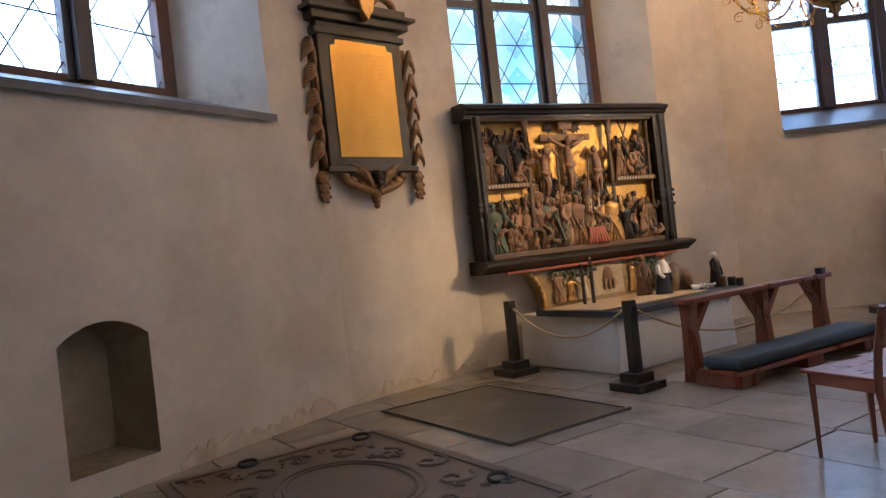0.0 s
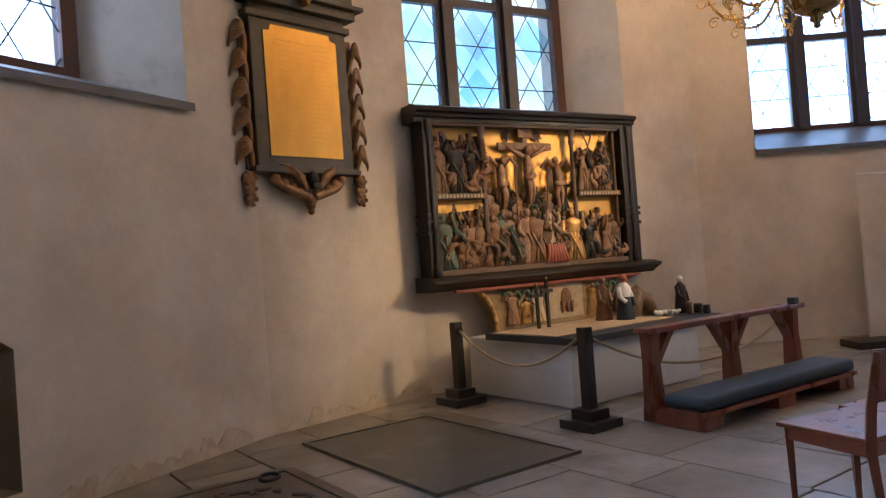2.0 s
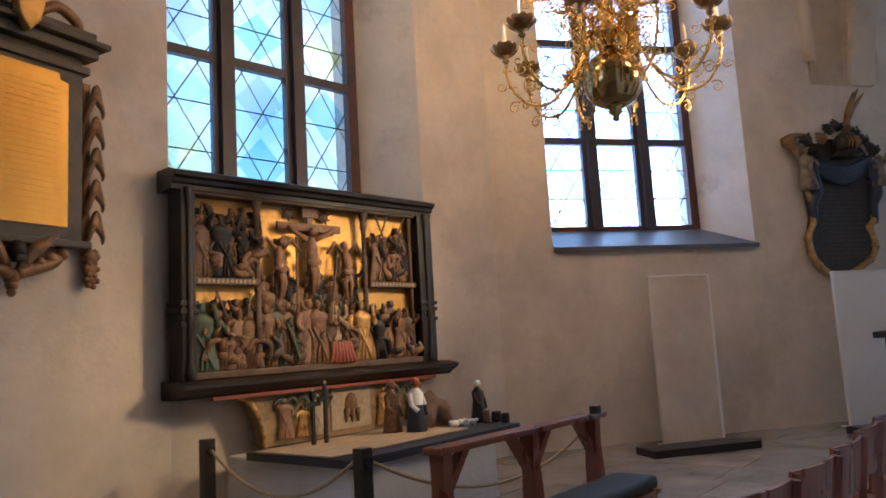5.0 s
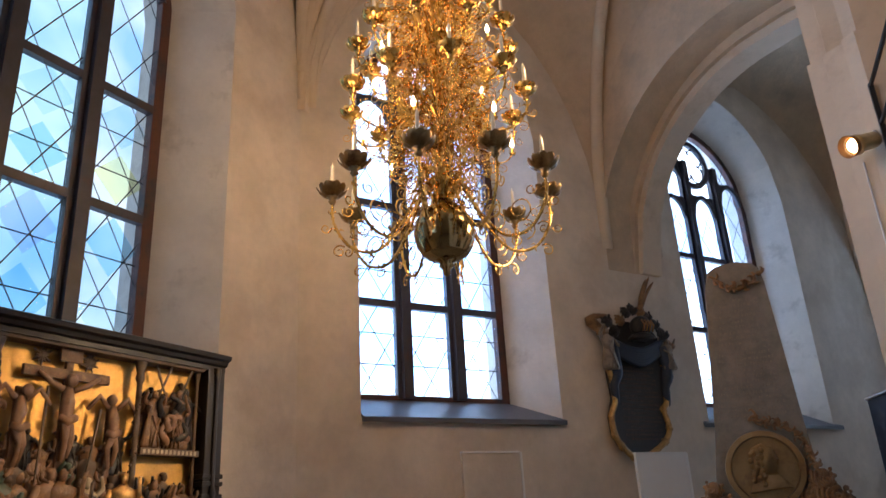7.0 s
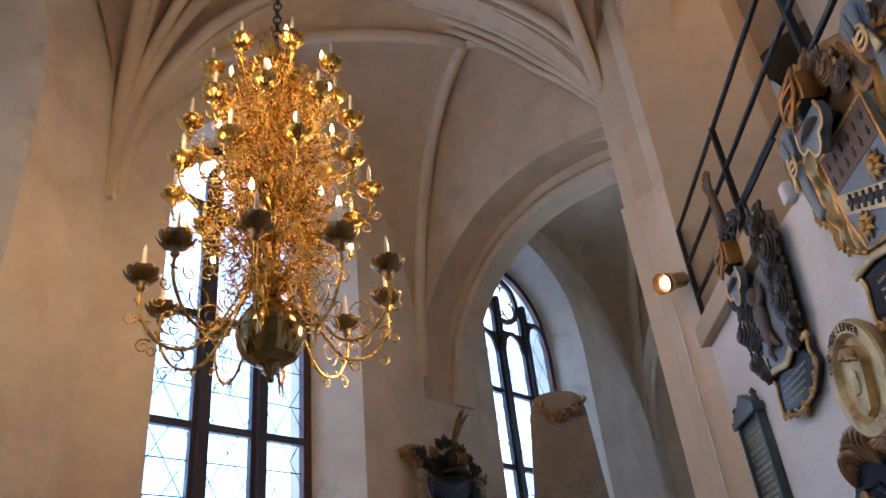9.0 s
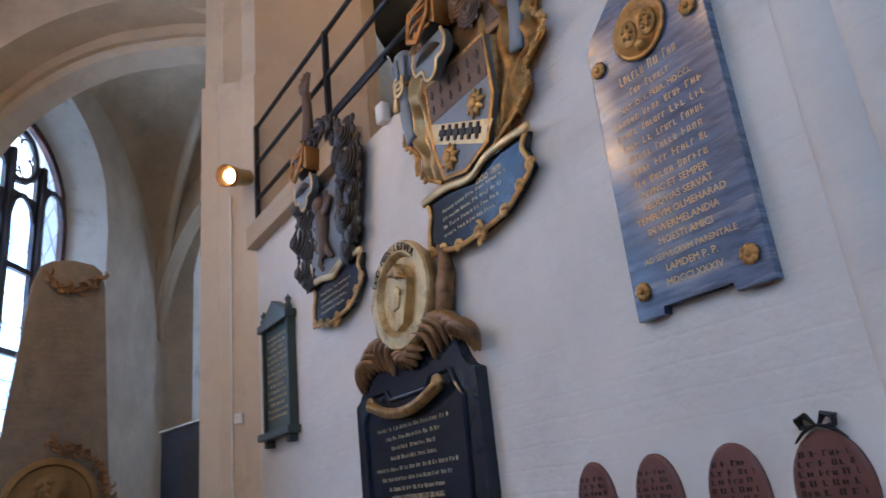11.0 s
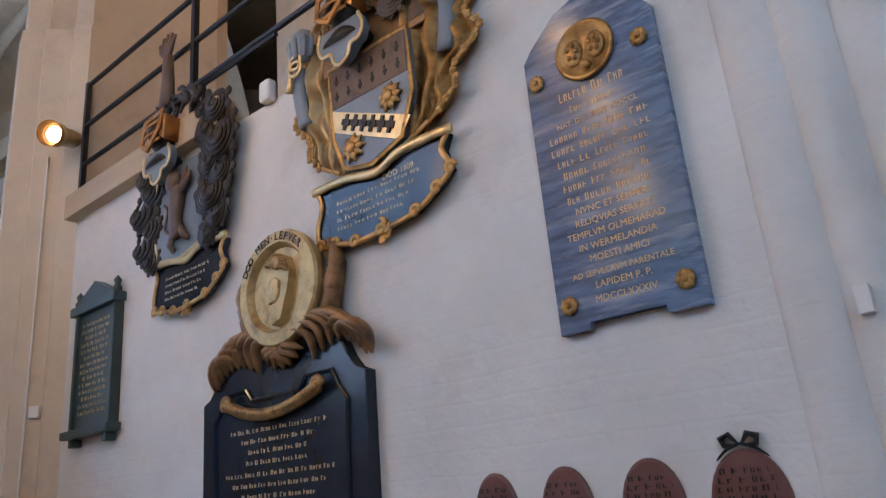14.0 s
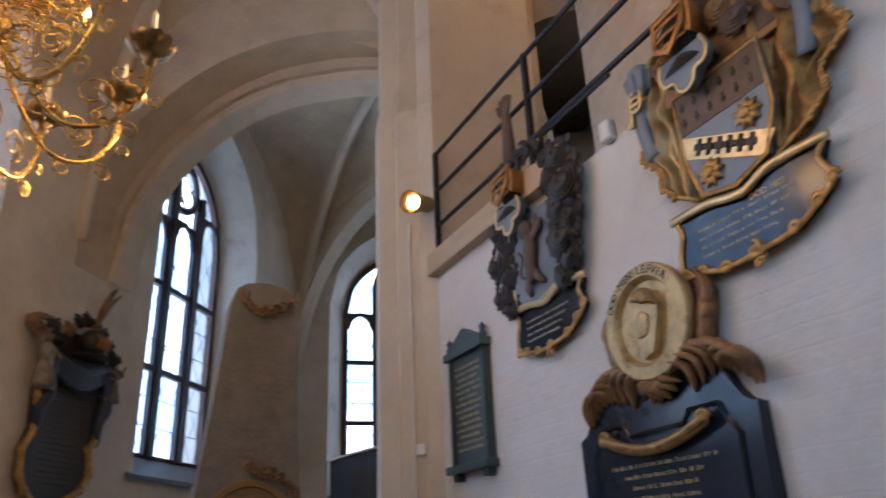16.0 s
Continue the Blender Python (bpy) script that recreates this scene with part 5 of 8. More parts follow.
lathe(b, [(0.10, 3.16), (0.17, 3.20), (0.178, 3.205), (0.182, 3.215), (0.222, 3.28), (0.243, 3.385), (0.225, 3.48), (0.165, 3.57), (0.10, 3.62), (0.07, 3.66)], 36)
part("globe", b, BRASS_GL, chandelier, "polished brass globe", smooth=True)
b = bmesh.new()
prof = [(0.06, 3.57)]
z = 3.6
while z < 5.75:
    prof += [(0.09, z), (0.05, z + 0.05), (0.045, z + 0.12), (0.10, z + 0.18), (0.12, z + 0.21), (0.07, z + 0.26), (0.05, z + 0.30)]
    z += 0.34
prof += [(0.08, 5.95), (0.03, 6.05), (0.02, 6.15), (0.0, 6.16)]
lathe(b, prof, 20)
part("stem", b, BRASS_CH, chandelier, smooth=True)
b = bmesh.new()
for k in range(9):
    zc = 6.17 + 0.085 * k
    a = _m.pi / 2 * (k % 2)
    tube(b, [(0.035 * _m.cos(t) * _m.cos(a), 0.035 * _m.cos(t) * _m.sin(a), zc + 0.05 * _m.sin(t)) for t in [i * _m.pi / 6 for i in range(12)]], 0.009, 5, closed=True)
tube(b, [(0, 0, 6.9), (0, 0, 10.2)], 0.012, 6)
part("chain", b, IRON, chandelier, "dark iron suspension chain")


def spiral(cx, cz, r0, a0, turns, n, sign=1):
    return [(cx + r0 * (1 - 0.75 * k / n) * _m.cos(a0 + sign * turns * 2 * _m.pi * k / n), 0.0, cz + r0 * (1 - 0.75 * k / n) * _m.sin(a0 + sign * turns * 2 * _m.pi * k / n)) for k in range(n + 1)]


def arm_mesh(r, drop):
    """A slender S-shaped arm from the stem, sweeping down and up to a cup at radius r, with leafy tendrils."""
    b = bmesh.new()
    big = drop > 0.3
    w = 0.0125 if big else 0.009
    main = smooth_path([(0.07, 0, 0.04), (0.20 * r, 0, 0.10), (0.38 * r, 0, -drop * 0.45), (0.60 * r, 0, -drop * 0.98), (0.84 * r, 0, -drop * 0.92), (0.99 * r, 0, -drop * 0.45), (r, 0, 0.0)], 6)
    tube(b, main, w, 6)
    curls = [spiral(0.30 * r, -drop * 0.10, 0.085, -2.2, 1.4, 18), spiral(0.48 * r, -drop * 0.42, 0.095, 2.8, 1.5, 18, -1), spiral(0.74 * r, -drop * 0.55, 0.10, -1.4, 1.5, 18), spiral(0.70 * r, -drop * 1.12, 0.055, 1.2, 1.3, 13),
             spiral(0.94 * r, -drop * 1.0, 0.055, 2.4, 1.3, 13, -1), spiral(1.06 * r, -drop * 0.55, 0.045, 3.0, 1.2, 12), spiral(0.86 * r, -drop * 0.22, 0.05, 0.4, 1.2, 12, -1), spiral(0.16 * r, 0.15, 0.07, -0.6, 1.3, 14)]
    for pts in curls:
        tube(b, pts, [w * 0.55 * (1 - 0.5 * i / len(pts)) for i in range(len(pts))], 5)
    for i in range(4, len(main) - 3, 4):
        p = main[i]
        for a in (0.5, 2.5, 4.2):
            tube(b, [p, (p.x + 0.028 * _m.cos(a), 0.012 * _m.sin(i), p.z + 0.034 * _m.sin(a)), (p.x + 0.05 * _m.cos(a + 0.5), 0.0, p.z + 0.05 * _m.sin(a + 0.5))], [0.004, 0.0085, 0.0015], 4)
    return mesh_of(b, "arm", BRASS_CH, True)


def cup_mesh(s, mat):
    b = bmesh.new()
    lathe(b, [(0.012 * s, -0.06 * s), (0.03 * s, -0.035 * s), (0.02 * s, -0.02 * s), (0.045 * s, 0.0), (0.02 * s, 0.006 * s)], 10)
    for n, off, out, up in ((8, 0.0, 1.0, 0.0), (8, 0.39, 0.82, 0.018)):
        for k in range(n):
            a = off + 2 * _m.pi * k / n
            m = Matrix.Rotation(a, 4, "Z")
            rows = []
            for r, z, w in ((0.022, -0.012, 0.010), (0.055, 0.002, 0.026), (0.085, 0.022, 0.030), (0.104, 0.052, 0.022), (0.108, 0.066, 0.004)):
                rows.append([b.verts.new(m @ Vector((s * out * r, s * w * f, s * (z + up + 0.010 * abs(f))))) for f in (-1, -0.5, 0, 0.5, 1)])
            for p, q in zip(rows, rows[1:]):
                for j in range(4):
                    b.faces.new((p[j], p[j + 1], q[j + 1], q[j]))
    lathe(b, [(0.02 * s, 0.0), (0.022 * s, 0.05 * s), (0.016 * s, 0.05 * s)], 8)
    return mesh_of(b, "candle_cup", mat, True)


b = bmesh.new()
lathe(b, [(0.017, 0.03), (0.0135, 0.30), (0.005, 0.315), (0.0015, 0.335)], 8)
CANDLE_ME = mesh_of(b, "candle", WAX, True)
b = bmesh.new()
lathe(b, [(0.006, 0.0), (0.016, 0.018), (0.018, 0.035), (0.011, 0.062), (0.002, 0.092)], 8)
BULB_ME = mesh_of(b, "bulb", BULB, True)
CUP_DARK, CUP_GOLD = cup_mesh(1.15, BRASS_SHADED), cup_mesh(0.98, BRASS_CH)
b = bmesh.new()
tube(b, smooth_path([(0.05, 0, -0.02), (0.22, 0, -0.10), (0.40, 0, -0.09), (0.46, 0, 0.0)], 6), 0.006, 5)
tube(b, spiral(0.26, -0.03, 0.06, 1.0, 1.3, 13), 0.0035, 4)
tube(b, spiral(0.38, -0.15, 0.045, 2.0, 1.3, 12, -1), 0.0035, 4)
lathe(b, [(0.008, -0.02), (0.022, 0.0), (0.012, 0.006), (0.010, 0.05), (0.004, 0.052)], 8, Matrix.Translation((0.46, 0, 0)))
BULB_ARM_ME = mesh_of(b, "bulb_arm", BRASS_CH, True)
b = bmesh.new()
for k in range(10):
    a0 = k * 2 * _m.pi / 10
    pts = spiral(0.12 + 0.26 * ((k * 7) % 10) / 10, 0.09 * _m.sin(k * 2.4), 0.04 + 0.014 * (k % 3), a0, 1.5, 13, 1 if k % 2 else -1)
    tube(b, [(p[0], 0.05 * _m.sin(k * 2.1), p[2]) for p in pts], 0.0036, 4)
tube(b, smooth_path([(0.04, 0, -0.1), (0.16, 0.02, -0.06), (0.2, 0, 0.04), (0.3, -0.02, 0.1)], 5), 0.005, 5)
tube(b, smooth_path([(0.04, 0, 0.1), (0.15, -0.03, 0.08), (0.22, 0.02, -0.05), (0.31, 0.02, -0.08)], 5), 0.005, 5)
SCROLL_ME = mesh_of(b, "scroll", BRASS_CH, True)

# rows of cup height, reach, arms, sweep below the cup, turn
TIERS = [(3.70, 0.86, 10, 0.42, 11.6), (4.52, 0.735, 10, 0.26, 30.6), (5.06, 0.645, 10, 0.22, 11.6), (5.64, 0.52, 8, 0.18, 31.6)]
for ti, (z, r, n, drop, turn) in enumerate(TIERS):
    me_arm = arm_mesh(r, drop)
    for k in range(n):
        arm = new("arm", me_arm)
        arm.parent = chandelier
        arm.matrix_local = pose(0, 0, z - 0.04, 0, 0, turn + 360 * k / n)
        cup = new("candle_cup", CUP_GOLD if ti else CUP_DARK)
        cup.parent = arm
        cup.matrix_local = Matrix.Translation((r, 0, 0.03))
        can = new("candle", CANDLE_ME)
        can.parent = arm
        can.matrix_local = Matrix.Translation((r, 0, 0.03)) @ Matrix.Diagonal((1, 1, 0.85 + 0.03 * ((k * 3 + ti) % 4), 1))
for zz, reach, n, turn in ((4.12, 0.62, 6, 5), (4.78, 0.56, 6, 34), (5.30, 0.52, 6, 12), (5.82, 0.40, 6, 29)):
    for k in range(n):
        arm = new("bulb_arm", BULB_ARM_ME)
        arm.parent = chandelier
        arm.matrix_local = pose(0, 0, zz, 0, 0, turn + 360 * k / n) @ Matrix.Diagonal((reach / 0.46, 1, 1, 1))
        bulb = new("bulb", BULB_ME)
        bulb.parent = arm
        bulb.matrix_local = Matrix.Translation((0.46, 0, 0.05)) @ Matrix.Diagonal((0.46 / reach, 1, 1, 1))
# filigree of scrolls round the stem
for row in range(13):
    zz = 3.80 + row * 0.178
    f = 0.9 if row == 0 else 1.25 - 0.012 * row if row < 11 else 1.5 - 0.085 * row
    for k in range(9):
        sc = new("scroll", SCROLL_ME)
        sc.parent = chandelier
        sc.matrix_local = pose(0, 0, zz, 0, 0, 40 * k + 17 * row) @ Matrix.Diagonal((f, f, 1.15, 1))
# a crown of leaves where the chain meets the stem
for k in range(8):
    b = bmesh.new()
    a = k * _m.pi / 4
    c, d = _m.cos(a), _m.sin(a)
    tube(b, smooth_path([(0.03 * c, 0.03 * d, 5.98), (0.09 * c, 0.09 * d, 6.06), (0.11 * c, 0.11 * d, 6.17), (0.15 * c, 0.15 * d, 6.20), (0.14 * c, 0.14 * d, 6.13)], 4), 0.008, 5)
    part("crown_leaf", b, BRASS_CH, chandelier, smooth=True)

# ---- brass memorial on the choir wall ----
GREY_WOOD = material("olive_brown_painted_wood", (0.085, 0.067, 0.042), 0.5, vary=0.3, scale=8, bump=0.2, bump_scale=50, stain=(0.035, 0.030, 0.024), stain_scale=4, stain_at=0.5)
LETTER = material("engraved_dark_letters", (0.42, 0.24, 0.06), 0.5, metal=0.6, vary=0.1, scale=10, bump=0)
BR_OUT = material("brown_gilt_carving", (0.30, 0.16, 0.07), 0.42, metal=0.35, vary=0.4, scale=16, bump=0.3, bump_scale=60, stain=(0.08, 0.05, 0.03), stain_scale=8, stain_at=0.48)
MB = mk @ Matrix.Translation((0.10, -0.005, 0))
brass = thing("brass_epitaph", "engraved brass plate in a carved grey-brown wooden frame", "epitaph", MB)
b = new_box(-0.12, 0.86, -0.09, 0.0, 2.16, 3.52, bevel=0.012)
part("back_frame", b, GREY_WOOD, brass, "grey-brown moulded frame")
b = bmesh.new()
c_ = 0.06
prism(b, [(0.0, 2.27), (0.74, 2.27), (0.74, 3.36 - c_), (0.74 - c_, 3.36 - c_ * 0.8), (0.74 - c_ * 1.2, 3.36), (c_ * 1.2, 3.36), (c_, 3.36 - c_ * 0.8), (0.0, 3.36 - c_)], -0.10, -0.085)
part("brass_plate", b, BRASS, brass, "polished engraved brass plate")
b = bmesh.new()
rl = random.Random(3)
for k in range(22):
    zz = 3.24 - k * 0.042
    x0 = 0.08 + rl.uniform(0, 0.08)
    while x0 < 0.66:
        w = rl.uniform(0.03, 0.09)
        box(b, x0, min(x0 + w, 0.68), -0.1015, -0.0995, zz, zz + (0.014 if k < 3 else 0.006))
        x0 += w + 0.016
part("engraving", b, LETTER, brass, "fine engraved lines of script")
for z0, z1, e in ((3.40, 3.46, 0.02), (3.52, 3.60, 0.06), (3.60, 3.64, 0.12), (3.64, 3.72, 0.05), (2.13, 2.18, 0.03)):
    part("moulding", new_box(-0.14 - e, 0.88 + e, -0.10 - e, 0.0, z0, z1, bevel=0.01), GREY_WOOD, brass)
for s, xs in ((-1, -0.17), (1, 0.91)):
    part("side_rail", new_box(xs - 0.03, xs + 0.03, -0.06, 0.0, 2.16, 3.36, bevel=0.008), BR_OUT, brass)
    for k in range(5):
        zt = 3.33 - k * 0.235
        b = bmesh.new()
        # overlapping ridges of one tall leaf, its tip rolled outwards
        for q in range(6):
            e = q / 5
            tube(b, smooth_path([(xs - s * 0.02, -0.04 - 0.02 * e, zt - 0.30 + 0.02 * q), (xs + s * (0.005 + 0.02 * e), -0.09 - 0.02 * e, zt - 0.15 + 0.012 * q), (xs + s * (0.045 + 0.03 * e), -0.10, zt - 0.025 * q), (xs + s * (0.085 + 0.035 * e), -0.08, zt - 0.012 - 0.03 * q), (xs + s * (0.10 + 0.03 * e), -0.06, zt - 0.05 - 0.032 * q)], 4),
                 [0.012, 0.016, 0.019, 0.021, 0.022, 0.022, 0.022, 0.021, 0.02, 0.019, 0.018, 0.017, 0.016, 0.014, 0.012, 0.009, 0.005], 6)
        part("acanthus_leaf", b, BR_OUT, brass, "carved leaf with a rolled tip", smooth=True)
    for k in range(3):
        b = bmesh.new()
        ball(b, (xs + s * 0.03, -0.06, 2.08 - k * 0.085), 0.062 - 0.008 * k, u=8, v=6, squash=(1.1, 0.8, 1.0))
        for q in range(6):
            ball(b, (xs + s * 0.03 + 0.045 * _m.cos(q), -0.08, 2.08 - k * 0.085 + 0.045 * _m.sin(q)), 0.022, u=6, v=4)
        part("fruit_drop", b, BR_OUT, brass, smooth=True)
b = bmesh.new()
for s in (-1, 1):
    tube(b, smooth_path([(0.37 + s * 0.36, -0.06, 2.10), (0.37 + s * 0.28, -0.09, 2.02), (0.37 + s * 0.15, -0.10, 1.97), (0.37 + s * 0.02, -0.1, 1.93)], 4), 0.04, 7)
    for k in range(4):
        ball(b, (0.37 + s * (0.34 - 0.08 * k), -0.09, 2.08 - 0.035 * k), 0.045, u=7, v=5)
    tube(b, smooth_path([(0.37 + s * 0.03, -0.1, 1.95), (0.37 + s * 0.12, -0.12, 2.08), (0.37 + s * 0.22, -0.12, 2.16)], 4), [0.02, 0.03, 0.035, 0.04, 0.05, 0.05, 0.045, 0.04, 0.02], 6)
for k in range(3):
    ball(b, (0.37, -0.08, 1.91 - 0.05 * k), 0.055 - 0.012 * k, u=8, v=6)
part("festoon", b, BR_OUT, brass, "carved fruit festoon", smooth=True)
for s in (-1, 1):
    b = bmesh.new()
    for q in range(5):
        f = q / 4
        tube(b, smooth_path([(0.37 + s * 0.07, -0.13, 1.99 + 0.012 * q), (0.37 + s * (0.12 + 0.02 * f), -0.15, 2.06 + 0.03 * f), (0.37 + s * (0.17 + 0.04 * f), -0.14, 2.12 + 0.05 * f), (0.37 + s * (0.27 + 0.03 * f), -0.11, 2.13 + 0.07 * f)], 4), [0.018, 0.02, 0.021, 0.022, 0.022, 0.021, 0.02, 0.018, 0.016, 0.014, 0.012, 0.009, 0.005], 6)
    part("wing", b, BR_OUT, brass, "ribbed carved bat wing", smooth=True)
b = bmesh.new()
ball(b, (0.37, -0.13, 2.08), 0.065, u=10, v=8, squash=(0.9, 1, 1.05))
box(b, 0.335, 0.405, -0.19, -0.12, 2.0, 2.045, bevel=0.01)
part("carved_skull", b, OAK_DARK, brass, "small dark carved skull", smooth=True)
b = bmesh.new()
prism(b, [(0.26, 3.80), (0.30, 3.62), (0.37, 3.53), (0.44, 3.62), (0.48, 3.80), (0.37, 3.84)], -0.26, -0.17, bevel=0.02)
part("shield", b, GILT, brass, "small gilded shield")
b = bmesh.new()
for s in (-1, 1):
    tube(b, smooth_path([(0.37 + s * 0.1, -0.15, 3.72), (0.37 + s * 0.25, -0.14, 3.82), (0.37 + s * 0.4, -0.12, 3.78), (0.37 + s * 0.45, -0.1, 3.72)], 4), 0.04, 6)
part("crest_scroll", b, BR_OUT, brass, smooth=True)

# ---- memorial wall ----
MARBLE = material("blue_grey_marble", (0.115, 0.165, 0.26), 0.13, vary=0.65, scale=5, bump=0.03, bump_scale=30, stain=(0.36, 0.41, 0.50), stain_scale=2.2, stain_at=0.52, stretch=(1.0, 1.0, 7.0), turn=(0, 52, 0))
BLACKMARBLE = material("blue_black_polished_stone", (0.012, 0.021, 0.036), 0.15, vary=0.3, scale=5, bump=0.06, bump_scale=30, stain=(0.022, 0.032, 0.046), stain_scale=3)
GREENSTONE = material("dark_green_slate", (0.035, 0.06, 0.062), 0.4, vary=0.25, scale=6, bump=0.12, bump_scale=50, stain=(0.06, 0.09, 0.09), stain_scale=4)
PORPHYRY = material("brown_red_oval", (0.16, 0.065, 0.055), 0.4, vary=0.2, scale=9, bump=0.1, bump_scale=60)
SHIELD_GREY = material("blue_grey_shield", (0.20, 0.24, 0.28), 0.4, vary=0.15, scale=6, bump=0.1, bump_scale=50)
MANTLE = material("blackened_carving", (0.020, 0.016, 0.014), 0.42, vary=0.5, scale=18, bump=0.4, bump_scale=70, stain=(0.085, 0.060, 0.042), stain_scale=14, stain_at=0.56)
LION = material("brown_carved_lion", (0.11, 0.07, 0.05), 0.5, vary=0.35, scale=20, bump=0.3, bump_scale=80)
GOLDLEAF = material("gold_lettering", (0.68, 0.51, 0.28), 0.45, metal=0.3, vary=0.1, scale=20, bump=0)
PALEGOLD = material("pale_gilt", (0.70, 0.53, 0.28), 0.35, metal=0.7, vary=0.2, scale=10, bump=0.2, bump_scale=50, stain=(0.42, 0.27, 0.12), stain_scale=7, stain_at=0.56)
MW = wall_frame((9.28, -0.1), (4.0, -0.1))


def X(x):
    """Along the memorial wall, from its pier corner."""
    return 9.28 - x


def words(string, size, x, y, z, mat, parent, label, align="CENTER"):
    cu = bpy.data.curves.new("inscription", "FONT")
    cu.body, cu.size, cu.align_x, cu.extrude, cu.resolution_u = string, size, align, 0.0015, 2
    tmp = bpy.data.objects.new("inscription", cu)
    scene.collection.objects.link(tmp)
    me = bpy.data.meshes.new_from_object(tmp)
    bpy.data.objects.remove(tmp)
    me.materials.clear()
    me.materials.append(mat)
    ob = new("inscription", me)
    ob.parent = parent
    ob.matrix_local = pose(x, y, z, 90, 0, 0)
    return tagged(ob, label)


def bars(b, x0, x1, z, h, y, seed, gap=0.014, lo=0.03, hi=0.1):
    rnd = random.Random(seed)
    x = x0
    while x < x1:
        w = rnd.uniform(lo, hi)
        e = min(x + w, x1)
        n = max(1, int((e - x) / 0.02))
        for k in range(n):
            c = (e - x) / n
            xa = x + c * k
            hh = h * (1.15 if k == 0 else 0.9)
            box(b, xa, xa + c * 0.2, y - 0.002, y, z, z + hh)
            kind_ = rnd.random()
            if kind_ < 0.45:
                box(b, xa + c * 0.45, xa + c * 0.6, y - 0.002, y, z, z + hh)
            zz_ = z + hh * rnd.choice((0.0, 0.45, 0.86))
            box(b, xa, xa + c * 0.62, y - 0.002, y, zz_, zz_ + h * 0.13)
        x = e + gap


def leaf(b, c, r, seed, n=5):
    """A cluster of curled carved leaves."""
    rnd = random.Random(seed)
    for k in range(n):
        a = rnd.uniform(0, 2 * _m.pi)
        d = Vector((_m.cos(a), -0.35 - 0.3 * rnd.random(), _m.sin(a)))
        pts = [Vector(c), Vector(c) + d * r * 0.55, Vector(c) + d * r * 0.9 + Vector((-_m.sin(a), -0.3, _m.cos(a))) * r * 0.3, Vector(c) + d * r * 0.75 + Vector((-_m.sin(a), -0.5, _m.cos(a))) * r * 0.6]
        tube(b, smooth_path(pts, 3), [r * 0.30, r * 0.34, r * 0.36, r * 0.34, r * 0.30, r * 0.26, r * 0.2, r * 0.14, r * 0.09, r * 0.04], 6, squash=0.55)
    ball(b, (c[0], c[1] - r * 0.1, c[2]), r * 0.42, u=8, v=5, squash=(1, 0.7, 1))


def volute_edge(b, pts, r):
    tube(b, smooth_path(pts, 5), r, 7)


# marble tablet
tab = thing("marble_tablet", "blue-grey veined marble tablet with gold lettering and bronze rosettes", "tablet", MW)
xl, xr, xm = X(4.86), X(4.27), X(4.565)
b = bmesh.new()
prism(b, [(xl, 1.85), (xl + 0.13, 1.85), (xl + 0.13, 1.885), (xr - 0.15, 1.885), (xr - 0.15, 1.85), (xr, 1.85), (xr, 3.05), (xr - 0.04, 3.10), (xm + 0.12, 3.22), (xm, 3.26), (xm - 0.12, 3.22), (xl + 0.04, 3.10), (xl, 3.05)], -0.045, 0.0, bevel=0.005)
part("slab", b, MARBLE, tab)
b = bmesh.new()
M90 = Matrix.Rotation(_m.pi / 2, 4, "X")
lathe(b, [(0.125, 0.0), (0.135, 0.012), (0.12, 0.02), (0.115, 0.012), (0.0, 0.012)], 28, Matrix.Translation((xm, -0.045, 2.985)) @ M90)
for s in (-1, 1):
    ball(b, (xm + s * 0.05, -0.06, 2.985), 0.05, u=12, v=6, squash=(0.9, 0.25, 1.25))
    for k in range(5):
        ball(b, (xm + s * 0.05 + 0.02 * _m.cos(k * 1.3), -0.07, 2.985 + 0.03 * _m.sin(k * 1.3)), 0.012, u=6, v=4)
ball(b, (xm, -0.06, 2.91), 0.025, u=8, v=5)
part("shield_medallion", b, GOLD, tab, "gilded round medallion with two shields", smooth=True)
for x, z in ((4.805, 2.93), (4.335, 2.93), (4.80, 1.955), (4.335, 1.95)):
    b = bmesh.new()
    for k in range(8):
        a = k * _m.pi / 4
        ball(b, (X(x) + 0.022 * _m.cos(a), -0.055, z + 0.022 * _m.sin(a)), 0.017, u=6, v=4, squash=(1, 0.7, 1))
    ball(b, (X(x), -0.062, z), 0.014, u=8, v=5)
    part("rosette", b, GOLD, tab, "bronze rosette bolt", smooth=True)
rows_t = [(2.80, None, 0.15), (2.74, None, 0.11), (2.685, "NAT. D. 1. FEBR. MDCCL", 0.0), (2.63, None, 0.22), (2.575, None, 0.22), (2.52, None, 0.2), (2.465, None, 0.18), (2.41, None, 0.19), (2.355, None, 0.18), (2.305, "NVNC ET SEMPER", 0), (2.255, "RELIQVIAS SERVAT", 0), (2.205, "TEMPLVM OLMEHARAD", 0), (2.155, "IN WERMELANDIA", 0), (2.105, "MOESTI AMICI", 0), (2.05, "AD SEPVLCRVM PARENTALE", 0), (2.0, "LAPIDEM P. P.", 0), (1.945, "MDCCLXXXIV", 0)]
b = bmesh.new()
for k, (z, txt, w) in enumerate(rows_t):
    if txt:
        words(txt, 0.039 if len(txt) < 20 else 0.033, xm, -0.0465, z, GOLDLEAF, tab, "gold cut lettering")
    else:
        bars(b, xm - w, xm + w, z, 0.026 if k else 0.036, -0.045, 20 + k, 0.018, 0.05, 0.14)
part("lettering", b, GOLDLEAF, tab, "rows of small gold lettering")

